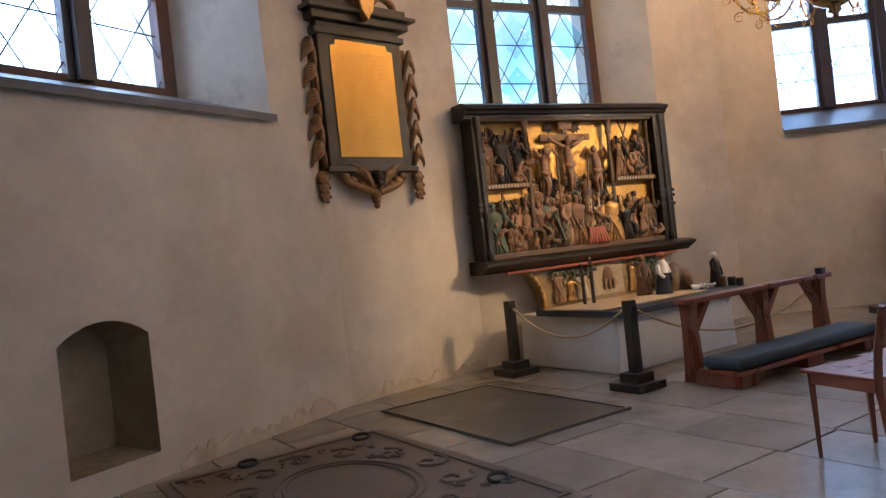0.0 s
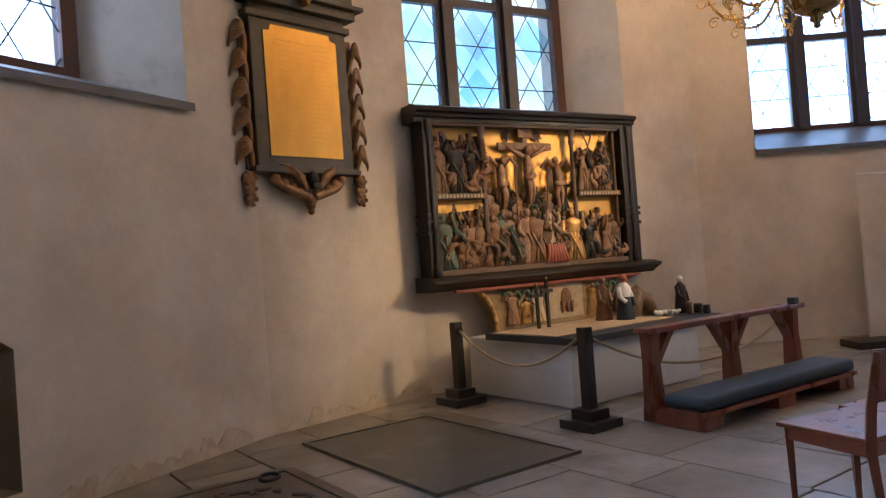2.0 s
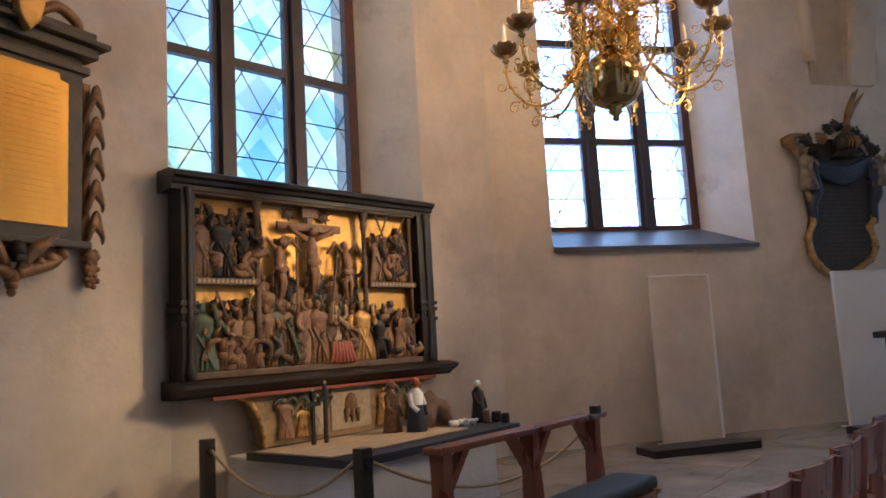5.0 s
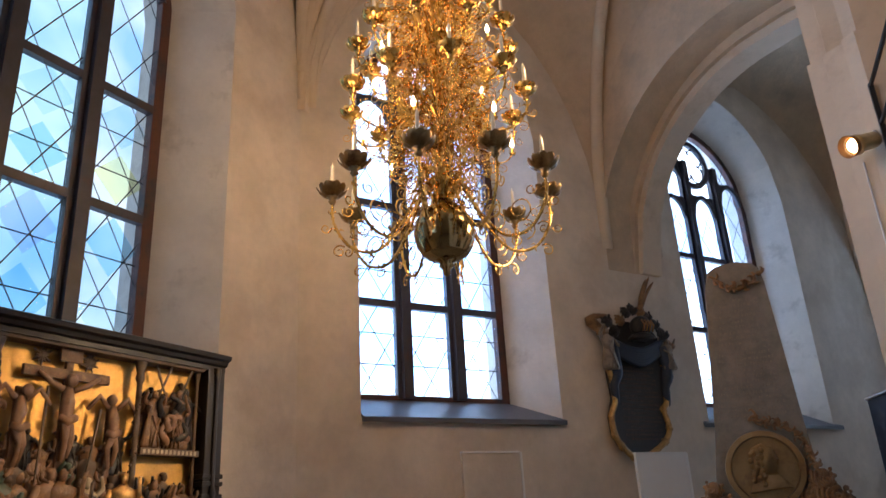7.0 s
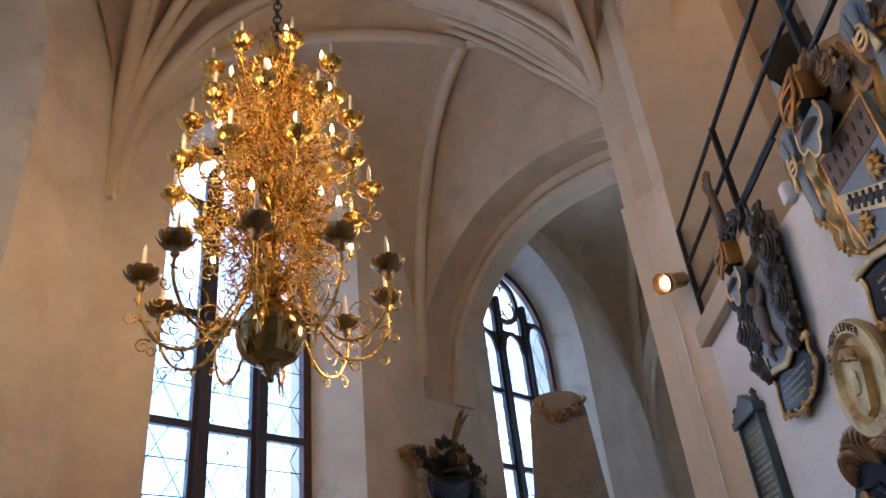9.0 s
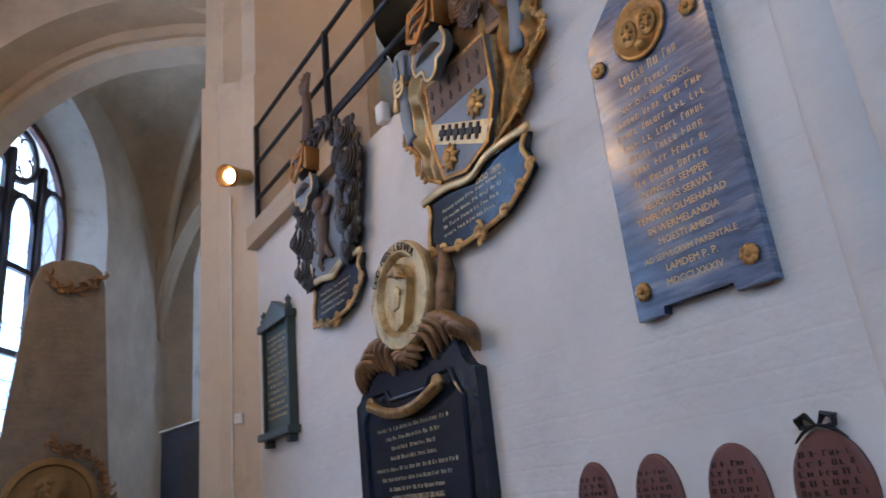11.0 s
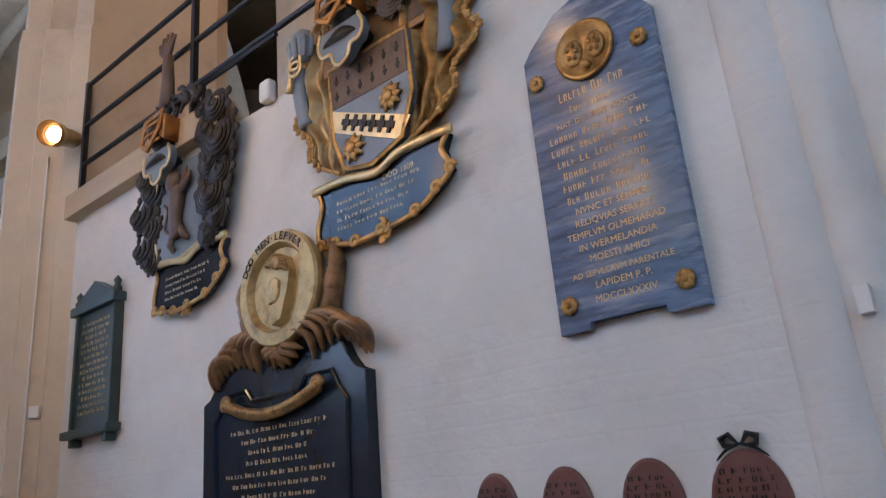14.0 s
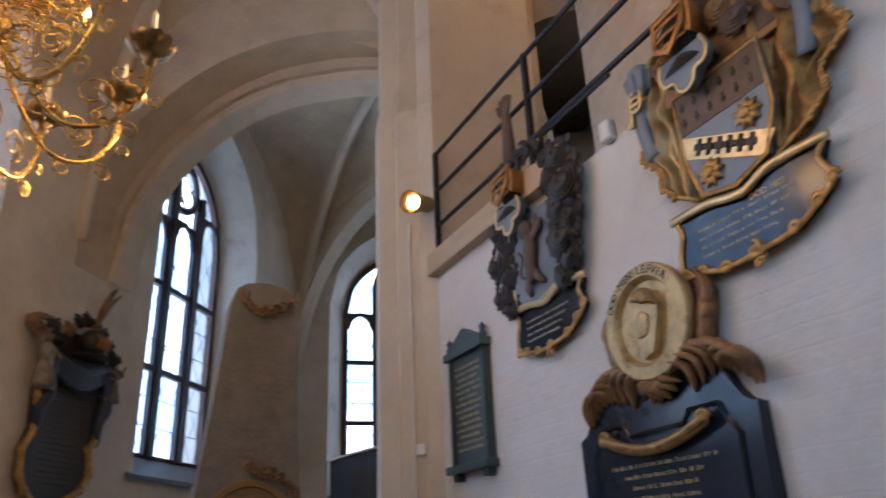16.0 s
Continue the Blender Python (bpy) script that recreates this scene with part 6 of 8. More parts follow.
# blue-black tablet with the portrait medallion
COPPER_GILT = material("dull_gilt_leafwork", (0.46, 0.29, 0.12), 0.42, metal=0.7, vary=0.4, scale=20, bump=0.3, bump_scale=70, stain=(0.14, 0.08, 0.04), stain_scale=14, stain_at=0.5)
MEDAL = material("worn_gilt_medal", (0.60, 0.44, 0.21), 0.46, metal=0.55, vary=0.3, scale=12, bump=0.3, bump_scale=50, stain=(0.30, 0.19, 0.09), stain_scale=8, stain_at=0.5)
blue = thing("portrait_memorial", "blue-black stone tablet with gilded portrait medallion and leaves", "memorial", MW)
x0, x1 = X(7.245), X(5.93)
cx = (x0 + x1) / 2
b = bmesh.new()
half = [(0.62, 0.95), (0.665, 1.3), (0.675, 1.90), (0.60, 1.92), (0.56, 1.98), (0.52, 2.06), (0.42, 2.13), (0.0, 2.16)]
prism(b, [(cx + h, z) for h, z in half] + [(cx - h, z) for h, z in half[-2::-1]], -0.07, 0.0, bevel=0.008)
part("tablet", b, BLACKMARBLE, blue)
b = bmesh.new()
hin = [(0.53, 1.17), (0.55, 1.78), (0.49, 1.85), (0.45, 1.93), (0.25, 1.93), (0.2, 1.87), (0.0, 1.87)]
ring = [(cx + h, -0.075, z) for h, z in hin] + [(cx - h, -0.075, z) for h, z in hin[-2::-1]]
tube(b, ring, 0.013, 6, closed=True)
part("inner_moulding", b, BLACKMARBLE, blue)
part("lower_rail", new_box(cx - 0.56, cx + 0.56, -0.088, -0.07, 1.10, 1.155, bevel=0.006), BLACKMARBLE, blue)
b = bmesh.new()
tube(b, smooth_path([(cx - 0.36, -0.11, 1.855), (cx - 0.2, -0.12, 1.80), (cx, -0.12, 1.775), (cx + 0.2, -0.12, 1.80), (cx + 0.38, -0.11, 1.86)], 6), 0.033, 9)
for k in range(30):
    t = k / 29
    ball(b, (cx - 0.36 + 0.74 * t, -0.14, 1.858 - 0.08 * _m.sin(_m.pi * t)), 0.022, u=6, v=4, squash=(1.3, 0.8, 1))
for s in (-1, 1):
    tube(b, spiral(0, 0, 0.05, 0, 1.3, 12) and [(cx + s * 0.38 + p[0], -0.12, 1.865 + p[2]) for p in spiral(0, 0, 0.045, 0, 1.3, 12)], 0.016, 6)
part("laurel_garland", b, COPPER_GILT, blue, "gilded laurel garland", smooth=True)
for s in (-1, 1):
    for k in range(9):
        b = bmesh.new()
        t = k / 8
        a = 0.5 - 1.5 * t
        l_ = 0.20 + 0.05 * _m.sin(3 * t)
        x_, z_ = cx + 0.1 + s * (0.06 + 0.40 * t), 2.09 + 0.075 * _m.sin(_m.pi * min(1, t * 1.15)) 
        tube(b, smooth_path([(x_, -0.06, z_), (x_ + s * l_ * 0.4, -0.11, z_ + 0.06 + 0.02 * a), (x_ + s * l_ * 0.8, -0.10, z_ + 0.03 - 0.06 * t), (x_ + s * l_ * 0.85, -0.08, z_ - 0.09 - 0.04 * t)], 4),
             [0.026, 0.038, 0.046, 0.05, 0.05, 0.05, 0.048, 0.046, 0.042, 0.036, 0.028, 0.018, 0.007], 7, squash=0.55)
        part("acanthus_leaf", b, BR_OUT, blue, "carved gilt acanthus leaf", smooth=True)
for k in range(7):
    b = bmesh.new()
    a = -2.75 + k * 0.40
    tube(b, [(cx + 0.1, -0.09, 2.12), (cx + 0.1 + 0.09 * _m.cos(a), -0.13, 2.12 + 0.07 * _m.sin(a)), (cx + 0.1 + 0.17 * _m.cos(a), -0.10, 2.11 + 0.12 * _m.sin(a))], [0.03, 0.05, 0.010], 7, squash=0.6)
    part("acanthus_leaf", b, BR_OUT, blue, smooth=True)
mx, mz = X(6.47), 2.42
b = bmesh.new()
MM = Matrix.Translation((mx, -0.11, mz)) @ Matrix.Diagonal((1.0, 1.0, 0.98, 1)) @ M90
lathe(b, [(0.0, -0.05), (0.30, -0.05), (0.325, 0.0), (0.325, 0.03), (0.315, 0.045), (0.25, 0.05), (0.235, 0.03), (0.225, 0.012), (0.0, 0.012)], 40, MM)
part("medallion", b, MEDAL, blue, "oval gilded portrait medallion", smooth=False)
b = bmesh.new()
face = [(0.045, -0.185), (0.075, -0.10), (0.10, -0.03), (0.115, 0.05), (0.09, 0.12), (0.03, 0.155), (-0.03, 0.145), (-0.062, 0.105), (-0.066, 0.07), (-0.060, 0.055), (-0.078, 0.03), (-0.096, 0.005), (-0.088, -0.006), (-0.072, -0.010), (-0.076, -0.025), (-0.070, -0.034), (-0.074, -0.046), (-0.064, -0.062), (-0.068, -0.082), (-0.05, -0.094), (-0.012, -0.09), (-0.008, -0.13), (-0.05, -0.185), (-0.02, -0.21)]
prism(b, [(mx + 1.12 * x, mz + 0.015 + 1.05 * z) for x, z in face], -0.165, -0.12, bevel=0.003)
part("profile_relief", b, MEDAL, blue, "low relief head in profile", smooth=False)
b = bmesh.new()
ball(b, (mx + 0.0, -0.165, mz - 0.02), 0.06, u=12, v=8, squash=(0.9, 0.22, 1.2))
ball(b, (mx + 0.045, -0.172, mz + 0.005), 0.018, u=8, v=6, squash=(0.8, 0.5, 1.3))
part("cheek", b, MEDAL, blue, smooth=True)
for k in range(9):
    b = bmesh.new()
    a = 2.55 - 0.33 * k
    px_, pz_ = mx + 0.02 + 0.085 * _m.cos(a), mz + 0.085 + 0.075 * _m.sin(a)
    tube(b, smooth_path([(mx + 0.03, -0.172, mz + 0.09), ((mx + 0.03 + px_) / 2 + 0.012 * _m.sin(a), -0.184, (mz + 0.09 + pz_) / 2 + 0.012), (px_, -0.174, pz_), (px_ + 0.022 * _m.cos(a - 1.2), -0.160, pz_ + 0.022 * _m.sin(a - 1.2))], 4), [0.010, 0.012, 0.014, 0.015, 0.016, 0.016, 0.016, 0.015, 0.014, 0.012, 0.010, 0.007, 0.003], 6)
    part("hair_lock", b, COPPER_GILT, blue, "wavy carved lock of hair", smooth=True)
for k, ch in enumerate("DOD·MEN·LEFVER"):
    a = radians(153 - k * 8.4)
    ob = words(ch, 0.062, 0, 0, 0, BLACKMARBLE, blue, "dark cut letter on the rim")
    ob.matrix_local = Matrix.Translation((mx + 0.262 * _m.cos(a), -0.162, mz + 0.257 * _m.sin(a))) @ Matrix.Rotation(_m.pi / 2 - a, 4, "Y") @ pose(0, 0, 0, 90, 0, 0)
b = bmesh.new()
for s in (-1, 1):
    for k in range(3):
        b = bmesh.new()
        tube(b, smooth_path([(mx + s * 0.26, -0.05, mz - 0.24 + 0.06 * k), (mx + s * (0.36 + 0.02 * k), -0.07, mz - 0.1 + 0.07 * k), (mx + s * 0.32, -0.06, mz + 0.06 + 0.07 * k)], 4), [0.03, 0.045, 0.055, 0.055, 0.05, 0.04, 0.03, 0.02, 0.01], 6)
        part("ribbon", b, BR_OUT, blue, smooth=True)
b = bmesh.new()
for k, (z, w) in enumerate(((1.70, 0.40), (1.645, 0.30), (1.59, 0.24), (1.535, 0.26), (1.475, 0.44), (1.42, 0.38), (1.365, 0.30), (1.255, 0.34))):
    bars(b, cx - w, cx + w, z, 0.019, -0.0705, 60 + k)
part("lettering", b, GOLDLEAF, blue, "rows of gilt lettering")
words("DÖD I GÖTEBORG D 30 AUG", 0.042, cx, -0.072, 1.31, GOLDLEAF, blue, "gilt lettering")
b = bmesh.new()
for k in range(7):
    a = -1.1 + k * 0.37
    tube(b, smooth_path([(cx - 0.15, -0.09, 0.98), (cx - 0.15 + 0.14 * _m.sin(a), -0.12, 1.04), (cx - 0.15 + 0.2 * _m.sin(a), -0.1, 1.08 + 0.05 * _m.cos(a))], 3), 0.022, 6)
for k in range(6):
    ball(b, (cx - 0.25 + 0.04 * k, -0.11, 1.13 + 0.02 * (k % 2)), 0.022, u=6, v=4)
part("crown", b, GOLD, blue, "small gilded crown at the foot", smooth=True)

# green tablet
green = thing("green_tablet", "narrow dark green slate tablet with pediment", "tablet", MW)
gx0, gx1 = X(9.02), X(8.40)
part("panel", new_box(gx0 + 0.05, gx1 - 0.05, -0.05, 0.0, 1.96, 2.80, bevel=0.006), GREENSTONE, green)
for xx in (gx0, gx1 - 0.06):
    part("pilaster", new_box(xx + 0.02, xx + 0.06, -0.075, 0.0, 1.95, 2.80, bevel=0.006), GREENSTONE, green)
part("entablature", new_box(gx0 - 0.03, gx1 + 0.03, -0.1, 0.0, 2.80, 2.87, bevel=0.01), GREENSTONE, green)
b = bmesh.new()
prism(b, [(gx0, 2.87), (gx1, 2.87), ((gx0 + gx1) / 2, 3.02)], -0.085, 0.0, bevel=0.008)
part("pediment", b, GREENSTONE, green)
for xx in (gx0 + 0.02, gx1 - 0.02):
    b = bmesh.new()
    lathe(b, [(0.03, 2.87), (0.035, 2.9), (0.02, 2.93), (0.03, 2.96), (0.0, 3.0)], 8, Matrix.Translation((xx, -0.05, 0)))
    part("acroterion", b, GREENSTONE, green, smooth=True)
part("sill", new_box(gx0 - 0.04, gx1 + 0.04, -0.11, 0.0, 1.89, 1.95, bevel=0.012), GREENSTONE, green)
for xx in (gx0 + 0.04, gx1 - 0.08):
    part("bracket", new_box(xx, xx + 0.06, -0.08, 0.0, 1.83, 1.89, bevel=0.012), GREENSTONE, green)
b = bmesh.new()
for k in range(14):
    bars(b, gx0 + 0.1 + 0.05 * (k % 3 == 2), gx1 - 0.1 - 0.05 * (k % 3 == 2), 2.70 - k * 0.05, 0.024, -0.0505, 80 + k)
part("lettering", b, GOLDLEAF, green)


# the two coats of arms
COPPER = material("dull_copper_gilt", (0.46, 0.22, 0.075), 0.42, metal=0.75, vary=0.3, scale=14, bump=0.25, bump_scale=60, stain=(0.16, 0.08, 0.04), stain_scale=9, stain_at=0.55)
def helmet(parent, x, z, s, gold):
    b = bmesh.new()
    ball(b, (x, -0.22, z), 0.14 * s, u=14, v=10, squash=(0.9, 1.05, 1.05))
    lathe(b, [(0.10 * s, -0.16 * s), (0.16 * s, -0.22 * s), (0.17 * s, -0.24 * s)], 14, Matrix.Translation((x, -0.2, z)))
    part("helmet", b, MANTLE, parent, "dark carved helmet", smooth=True)
    b = bmesh.new()
    for k in range(3):
        zb = z + (0.05 - 0.07 * k) * s
        tube(b, smooth_path([(x - 0.12 * s, -0.34, zb), (x - 0.02 * s, -0.39, zb - 0.015 * s), (x + 0.09 * s, -0.34, zb + 0.01 * s)], 4), 0.014 * s, 6)
    tube(b, [(x - 0.14 * s, -0.32, z + 0.12 * s), (x + 0.11 * s, -0.33, z + 0.13 * s), (x + 0.09 * s, -0.37, z - 0.02 * s), (x - 0.02 * s, -0.39, z - 0.15 * s), (x - 0.12 * s, -0.37, z - 0.08 * s)], 0.022 * s, 7, closed=True)
    prism(b, [(x + 0.09 * s, z + 0.12 * s), (x + 0.15 * s, z + 0.08 * s), (x + 0.13 * s, z - 0.1 * s), (x + 0.07 * s, z - 0.05 * s)], -0.34, -0.16, bevel=0.006)
    part("visor_grille", b, gold, parent, "gilded visor grille", smooth=True)
    b = bmesh.new()
    edge = [(x + s * u, z + s * w) for u, w in ((-0.15, -0.14), (-0.17, -0.22), (-0.14, -0.29), (-0.07, -0.30), (-0.05, -0.36), (0.0, -0.39), (0.06, -0.36), (0.08, -0.30), (0.15, -0.29), (0.18, -0.22), (0.15, -0.14))]
    prism(b, edge, -0.30, -0.20, bevel=0.02)
    collar = part("collar", b, SHIELD_GREY, parent, "blue-grey scalloped collar", smooth=True)
    b = bmesh.new()
    tube(b, smooth_path([(p[0], -0.30, p[1]) for p in edge], 3), 0.013 * s, 6)
    part("rim", b, PALEGOLD, collar, "gilt collar edge", smooth=True)


def scroll_tablet(parent, x0, x1, z0, z1, seed, lettering):
    cx_, w, h = (x0 + x1) / 2, x1 - x0, z1 - z0
    pts = [(x0, z1), (x0 + 0.04 * w, z1 - 0.25 * h), (x0, z1 - 0.6 * h), (x0 + 0.02 * w, z0 + 0.12 * h), (x0 + 0.14 * w, z0 + 0.08 * h), (x0 + 0.3 * w, z0 + 0.0 * h), (cx_, z0 + 0.02 * h), (x1 - 0.25 * w, z0 + 0.1 * h), (x1 - 0.1 * w, z0 + 0.3 * h), (x1, z0 + 0.5 * h), (x1 - 0.05 * w, z1 - 0.2 * h), (x1, z1), (cx_ + 0.2 * w, z1 - 0.02 * h), (cx_, z1 - 0.12 * h), (cx_ - 0.25 * w, z1 - 0.04 * h)]
    b = bmesh.new()
    prism(b, pts, -0.09, -0.02, bevel=0.006)
    part("scroll_panel", b, BLACKMARBLE, parent, "blue-black scroll panel")
    b = bmesh.new()
    volute_edge(b, [(p[0], -0.10, p[1]) for p in pts[:12]], 0.016)
    for p in pts[3:10]:
        tube(b, [(p[0] + 0.035 * _m.cos(a) * (1 - a / 9), -0.11, p[1] + 0.035 * _m.sin(a) * (1 - a / 9)) for a in [k * 0.6 for k in range(11)]], 0.014, 6)
    leaf(b, (cx_, -0.08, z0), 0.07, seed, 4)
    part("gilt_border", b, GOLD, parent, "gilded rocaille border", smooth=True)
    b = bmesh.new()
    volute_edge(b, [(pts[0][0] - 0.02, -0.11, pts[0][1]), (pts[14][0], -0.12, pts[14][1] + 0.01), (pts[13][0], -0.12, pts[13][1]), (pts[12][0], -0.12, pts[12][1] + 0.02), (pts[11][0] + 0.03, -0.11, pts[11][1] + 0.01)], 0.026)
    part("upper_scroll", b, PALEGOLD, parent, "pale gilt upper scroll", smooth=True)
    b = bmesh.new()
    for k in range(4):
        bars(b, x0 + 0.16 * w, x1 - 0.2 * w - 0.04 * k, z1 - 0.34 * h - 0.13 * h * k, 0.030 * h + 0.006, -0.0905, seed + k, 0.012, 0.04, 0.12)
    part("lettering", b, GOLDLEAF, parent)
    if lettering:
        words(lettering, 0.046, cx_ + 0.14 * w, -0.092, z1 - 0.26 * h, GOLDLEAF, parent, "gilt lettering")


arms1 = thing("lion_coat_of_arms", "dark carved coat of arms with lion shield and helmet", "coat of arms", MW @ Matrix.Translation((0.10, 0, -0.06)) @ Matrix.Diagonal((1, 0.62, 1, 1)))
sx0, sx1 = X(7.96), X(7.36)
cx = (sx0 + sx1) / 2
b = bmesh.new()
prism(b, [(sx0, 3.62), (sx1, 3.62), (sx1 + 0.02, 3.2), (sx1 - 0.06, 3.0), (cx + 0.02, 2.94), (sx0 + 0.04, 2.98), (sx0, 3.15)], -0.13, -0.06, bevel=0.012)
part("shield", b, SHIELD_GREY, arms1, "blue-grey shield")
b = bmesh.new()
tube(b, [(sx0, -0.13, 3.62), (sx0, -0.13, 3.15), (sx0 + 0.04, -0.13, 2.98), (cx + 0.02, -0.13, 2.94), (sx1 - 0.06, -0.13, 3.0), (sx1 + 0.02, -0.13, 3.2), (sx1, -0.13, 3.62)], 0.014, 6)
part("shield_rim", b, PALEGOLD, arms1)
b = bmesh.new()
tube(b, smooth_path([(cx + 0.02, -0.16, 3.08), (cx, -0.18, 3.2), (cx + 0.01, -0.18, 3.34), (cx + 0.0, -0.17, 3.44)], 4), [0.05, 0.06, 0.065, 0.06, 0.055, 0.06, 0.065, 0.07, 0.072, 0.07, 0.065, 0.06, 0.05], 8)
ball(b, (cx - 0.02, -0.19, 3.48), 0.075, u=10, v=7)
for q in ([(cx + 0.05, -0.18, 3.4), (cx + 0.14, -0.19, 3.44), (cx + 0.17, -0.19, 3.5)], [(cx + 0.04, -0.18, 3.36), (cx + 0.1, -0.19, 3.46), (cx + 0.12, -0.19, 3.55)], [(cx - 0.02, -0.17, 3.12), (cx - 0.06, -0.18, 3.04), (cx - 0.02, -0.17, 2.99)], [(cx + 0.05, -0.17, 3.14), (cx + 0.1, -0.18, 3.08), (cx + 0.15, -0.17, 3.04)]):
    tube(b, q, [0.035, 0.03, 0.02], 6)
tube(b, smooth_path([(cx - 0.04, -0.16, 3.12), (cx - 0.15, -0.16, 3.18), (cx - 0.12, -0.16, 3.3), (cx - 0.17, -0.16, 3.36)], 4), 0.014, 6)
part("lion", b, LION, arms1, "rearing carved lion", smooth=True)
for k, (ox, oz, r) in enumerate(((-0.03, 3.02, 0.10), (-0.12, 3.14, 0.13), (-0.03, 3.26, 0.11), (-0.13, 3.40, 0.16), (-0.02, 3.53, 0.13), (-0.10, 3.66, 0.14), (0.0, 3.80, 0.11))):
    b = bmesh.new()
    curl(b, (sx0 + ox, -0.12, oz), r, -1, 400 + k)
    part("mantling_leaf", b, MANTLE, arms1, "dark curling carved mantling", smooth=True)
for k, (ox, oz, r) in enumerate(((0.04, 3.04, 0.11), (0.13, 3.15, 0.12), (0.07, 3.30, 0.17), (0.17, 3.42, 0.13), (0.05, 3.52, 0.13), (0.15, 3.66, 0.19), (0.00, 3.78, 0.13), (0.10, 3.90, 0.15), (-0.05, 3.94, 0.10))):
    b = bmesh.new()
    curl(b, (sx1 + ox, -0.12, oz), r, 1, 420 + k)
    part("mantling_leaf", b, MANTLE, arms1, "dark curling carved mantling", smooth=True)
helmet(arms1, X(7.80), 3.87, 0.98, COPPER)
for k in range(5):
    b = bmesh.new()
    leaf(b, (X(7.85) + 0.12 * k - 0.1, -0.15, 4.04 + 0.03 * (k % 2)), 0.1, 450 + k, 5)
    part("crest_leaf", b, MANTLE, arms1, smooth=True)
b = bmesh.new()
hx = X(7.80)
tube(b, [(hx, -0.2, 4.1), (hx + 0.01, -0.2, 4.3), (hx, -0.2, 4.5)], [0.075, 0.06, 0.05], 8)
for k in range(5):
    a = -0.7 + k * 0.35
    tube(b, [(hx, -0.2, 4.48), (hx + 0.1 * _m.sin(a), -0.22, 4.48 + 0.1 * _m.cos(a)), (hx + 0.16 * _m.sin(a), -0.21, 4.48 + 0.2 * _m.cos(a))], [0.03, 0.026, 0.016], 6)
part("crest_arm", b, LION, arms1, "carved brown raised arm as crest", smooth=True)
scroll_tablet(arms1, X(7.98), X(7.18), 2.61, 2.96, 500, "")

arms2 = thing("star_coat_of_arms", "gilded coat of arms with star shield, drapery and helmet", "coat of arms", MW @ Matrix.Translation((0.04, 0, -0.06)) @ Matrix.Diagonal((1, 0.62, 1, 1)))
sx0, sx1 = X(6.10), X(5.52)
cx = (sx0 + sx1) / 2
sh = [(sx0, 3.62), (sx1, 3.62), (sx1 + 0.01, 3.25), (sx1 - 0.08, 3.03), (cx, 2.96), (sx0 + 0.09, 3.0), (sx0 + 0.02, 3.2)]
b = bmesh.new()
prism(b, sh, -0.14, -0.07, bevel=0.012)
part("shield", b, SHIELD_GREY, arms2, "blue-grey shield")
b = bmesh.new()
prism(b, [(sx0 + 0.015, 3.605), (sx1 - 0.015, 3.605), (sx1 - 0.01, 3.37), (sx0 + 0.02, 3.37)], -0.146, -0.14)
part("shield_chief", b, OAK, arms2, "brown upper field")
b = bmesh.new()
for k in range(12):
    xx, zz = sx0 + 0.06 + 0.09 * (k % 6), 3.41 + 0.095 * (k // 6)
    box(b, xx - 0.006, xx + 0.006, -0.151, -0.146, zz, zz + 0.055)
    box(b, xx - 0.014, xx + 0.014, -0.151, -0.146, zz + 0.015, zz + 0.03)
part("ermine_pattern", b, OAK_DARK, arms2)
b = bmesh.new()
prism(b, [(sx0 + 0.02, 3.365), (sx0 + 0.02, 3.24), (sx1 - 0.09, 3.02), (sx1 - 0.01, 3.12)], -0.148, -0.14)
part("gilt_bend", b, PALEGOLD, arms2, "gilded diagonal band")
for t in (0.2, 0.32, 0.44, 0.56, 0.68, 0.8):
    xx, zz = sx0 + 0.02 + t * (sx1 - sx0 - 0.06), 3.305 - t * 0.23
    mt_ = Matrix.Translation((xx, -0.15, zz)) @ Matrix.Rotation(0.42, 4, "Y")
    b = new_box(-0.03, 0.03, -0.012, 0.002, -0.018, 0.018, mt_, bevel=0.004)
    box(b, -0.012, 0.012, -0.012, 0.002, -0.045, 0.045, mt_, bevel=0.004)
    part("bend_charge", b, OAK_DARK, arms2)
for xx, zz in ((sx1 - 0.13, 3.27), (sx0 + 0.17, 3.09)):
    b = bmesh.new()
    for k in range(9):
        a = k * 2 * _m.pi / 9
        tube(b, [(xx, -0.16, zz), (xx + 0.05 * _m.cos(a), -0.165, zz + 0.05 * _m.sin(a)), (xx + 0.085 * _m.cos(a), -0.15, zz + 0.085 * _m.sin(a))], [0.03, 0.022, 0.004], 5)
    ball(b, (xx, -0.18, zz), 0.035, u=8, v=6)
    part("gilt_star", b, GOLD, arms2, "gilded star rosette", smooth=True)
b = bmesh.new()
tube(b, [(x, -0.14, z) for x, z in sh], 0.015, 6, closed=True)
part("shield_rim", b, GOLD, arms2)
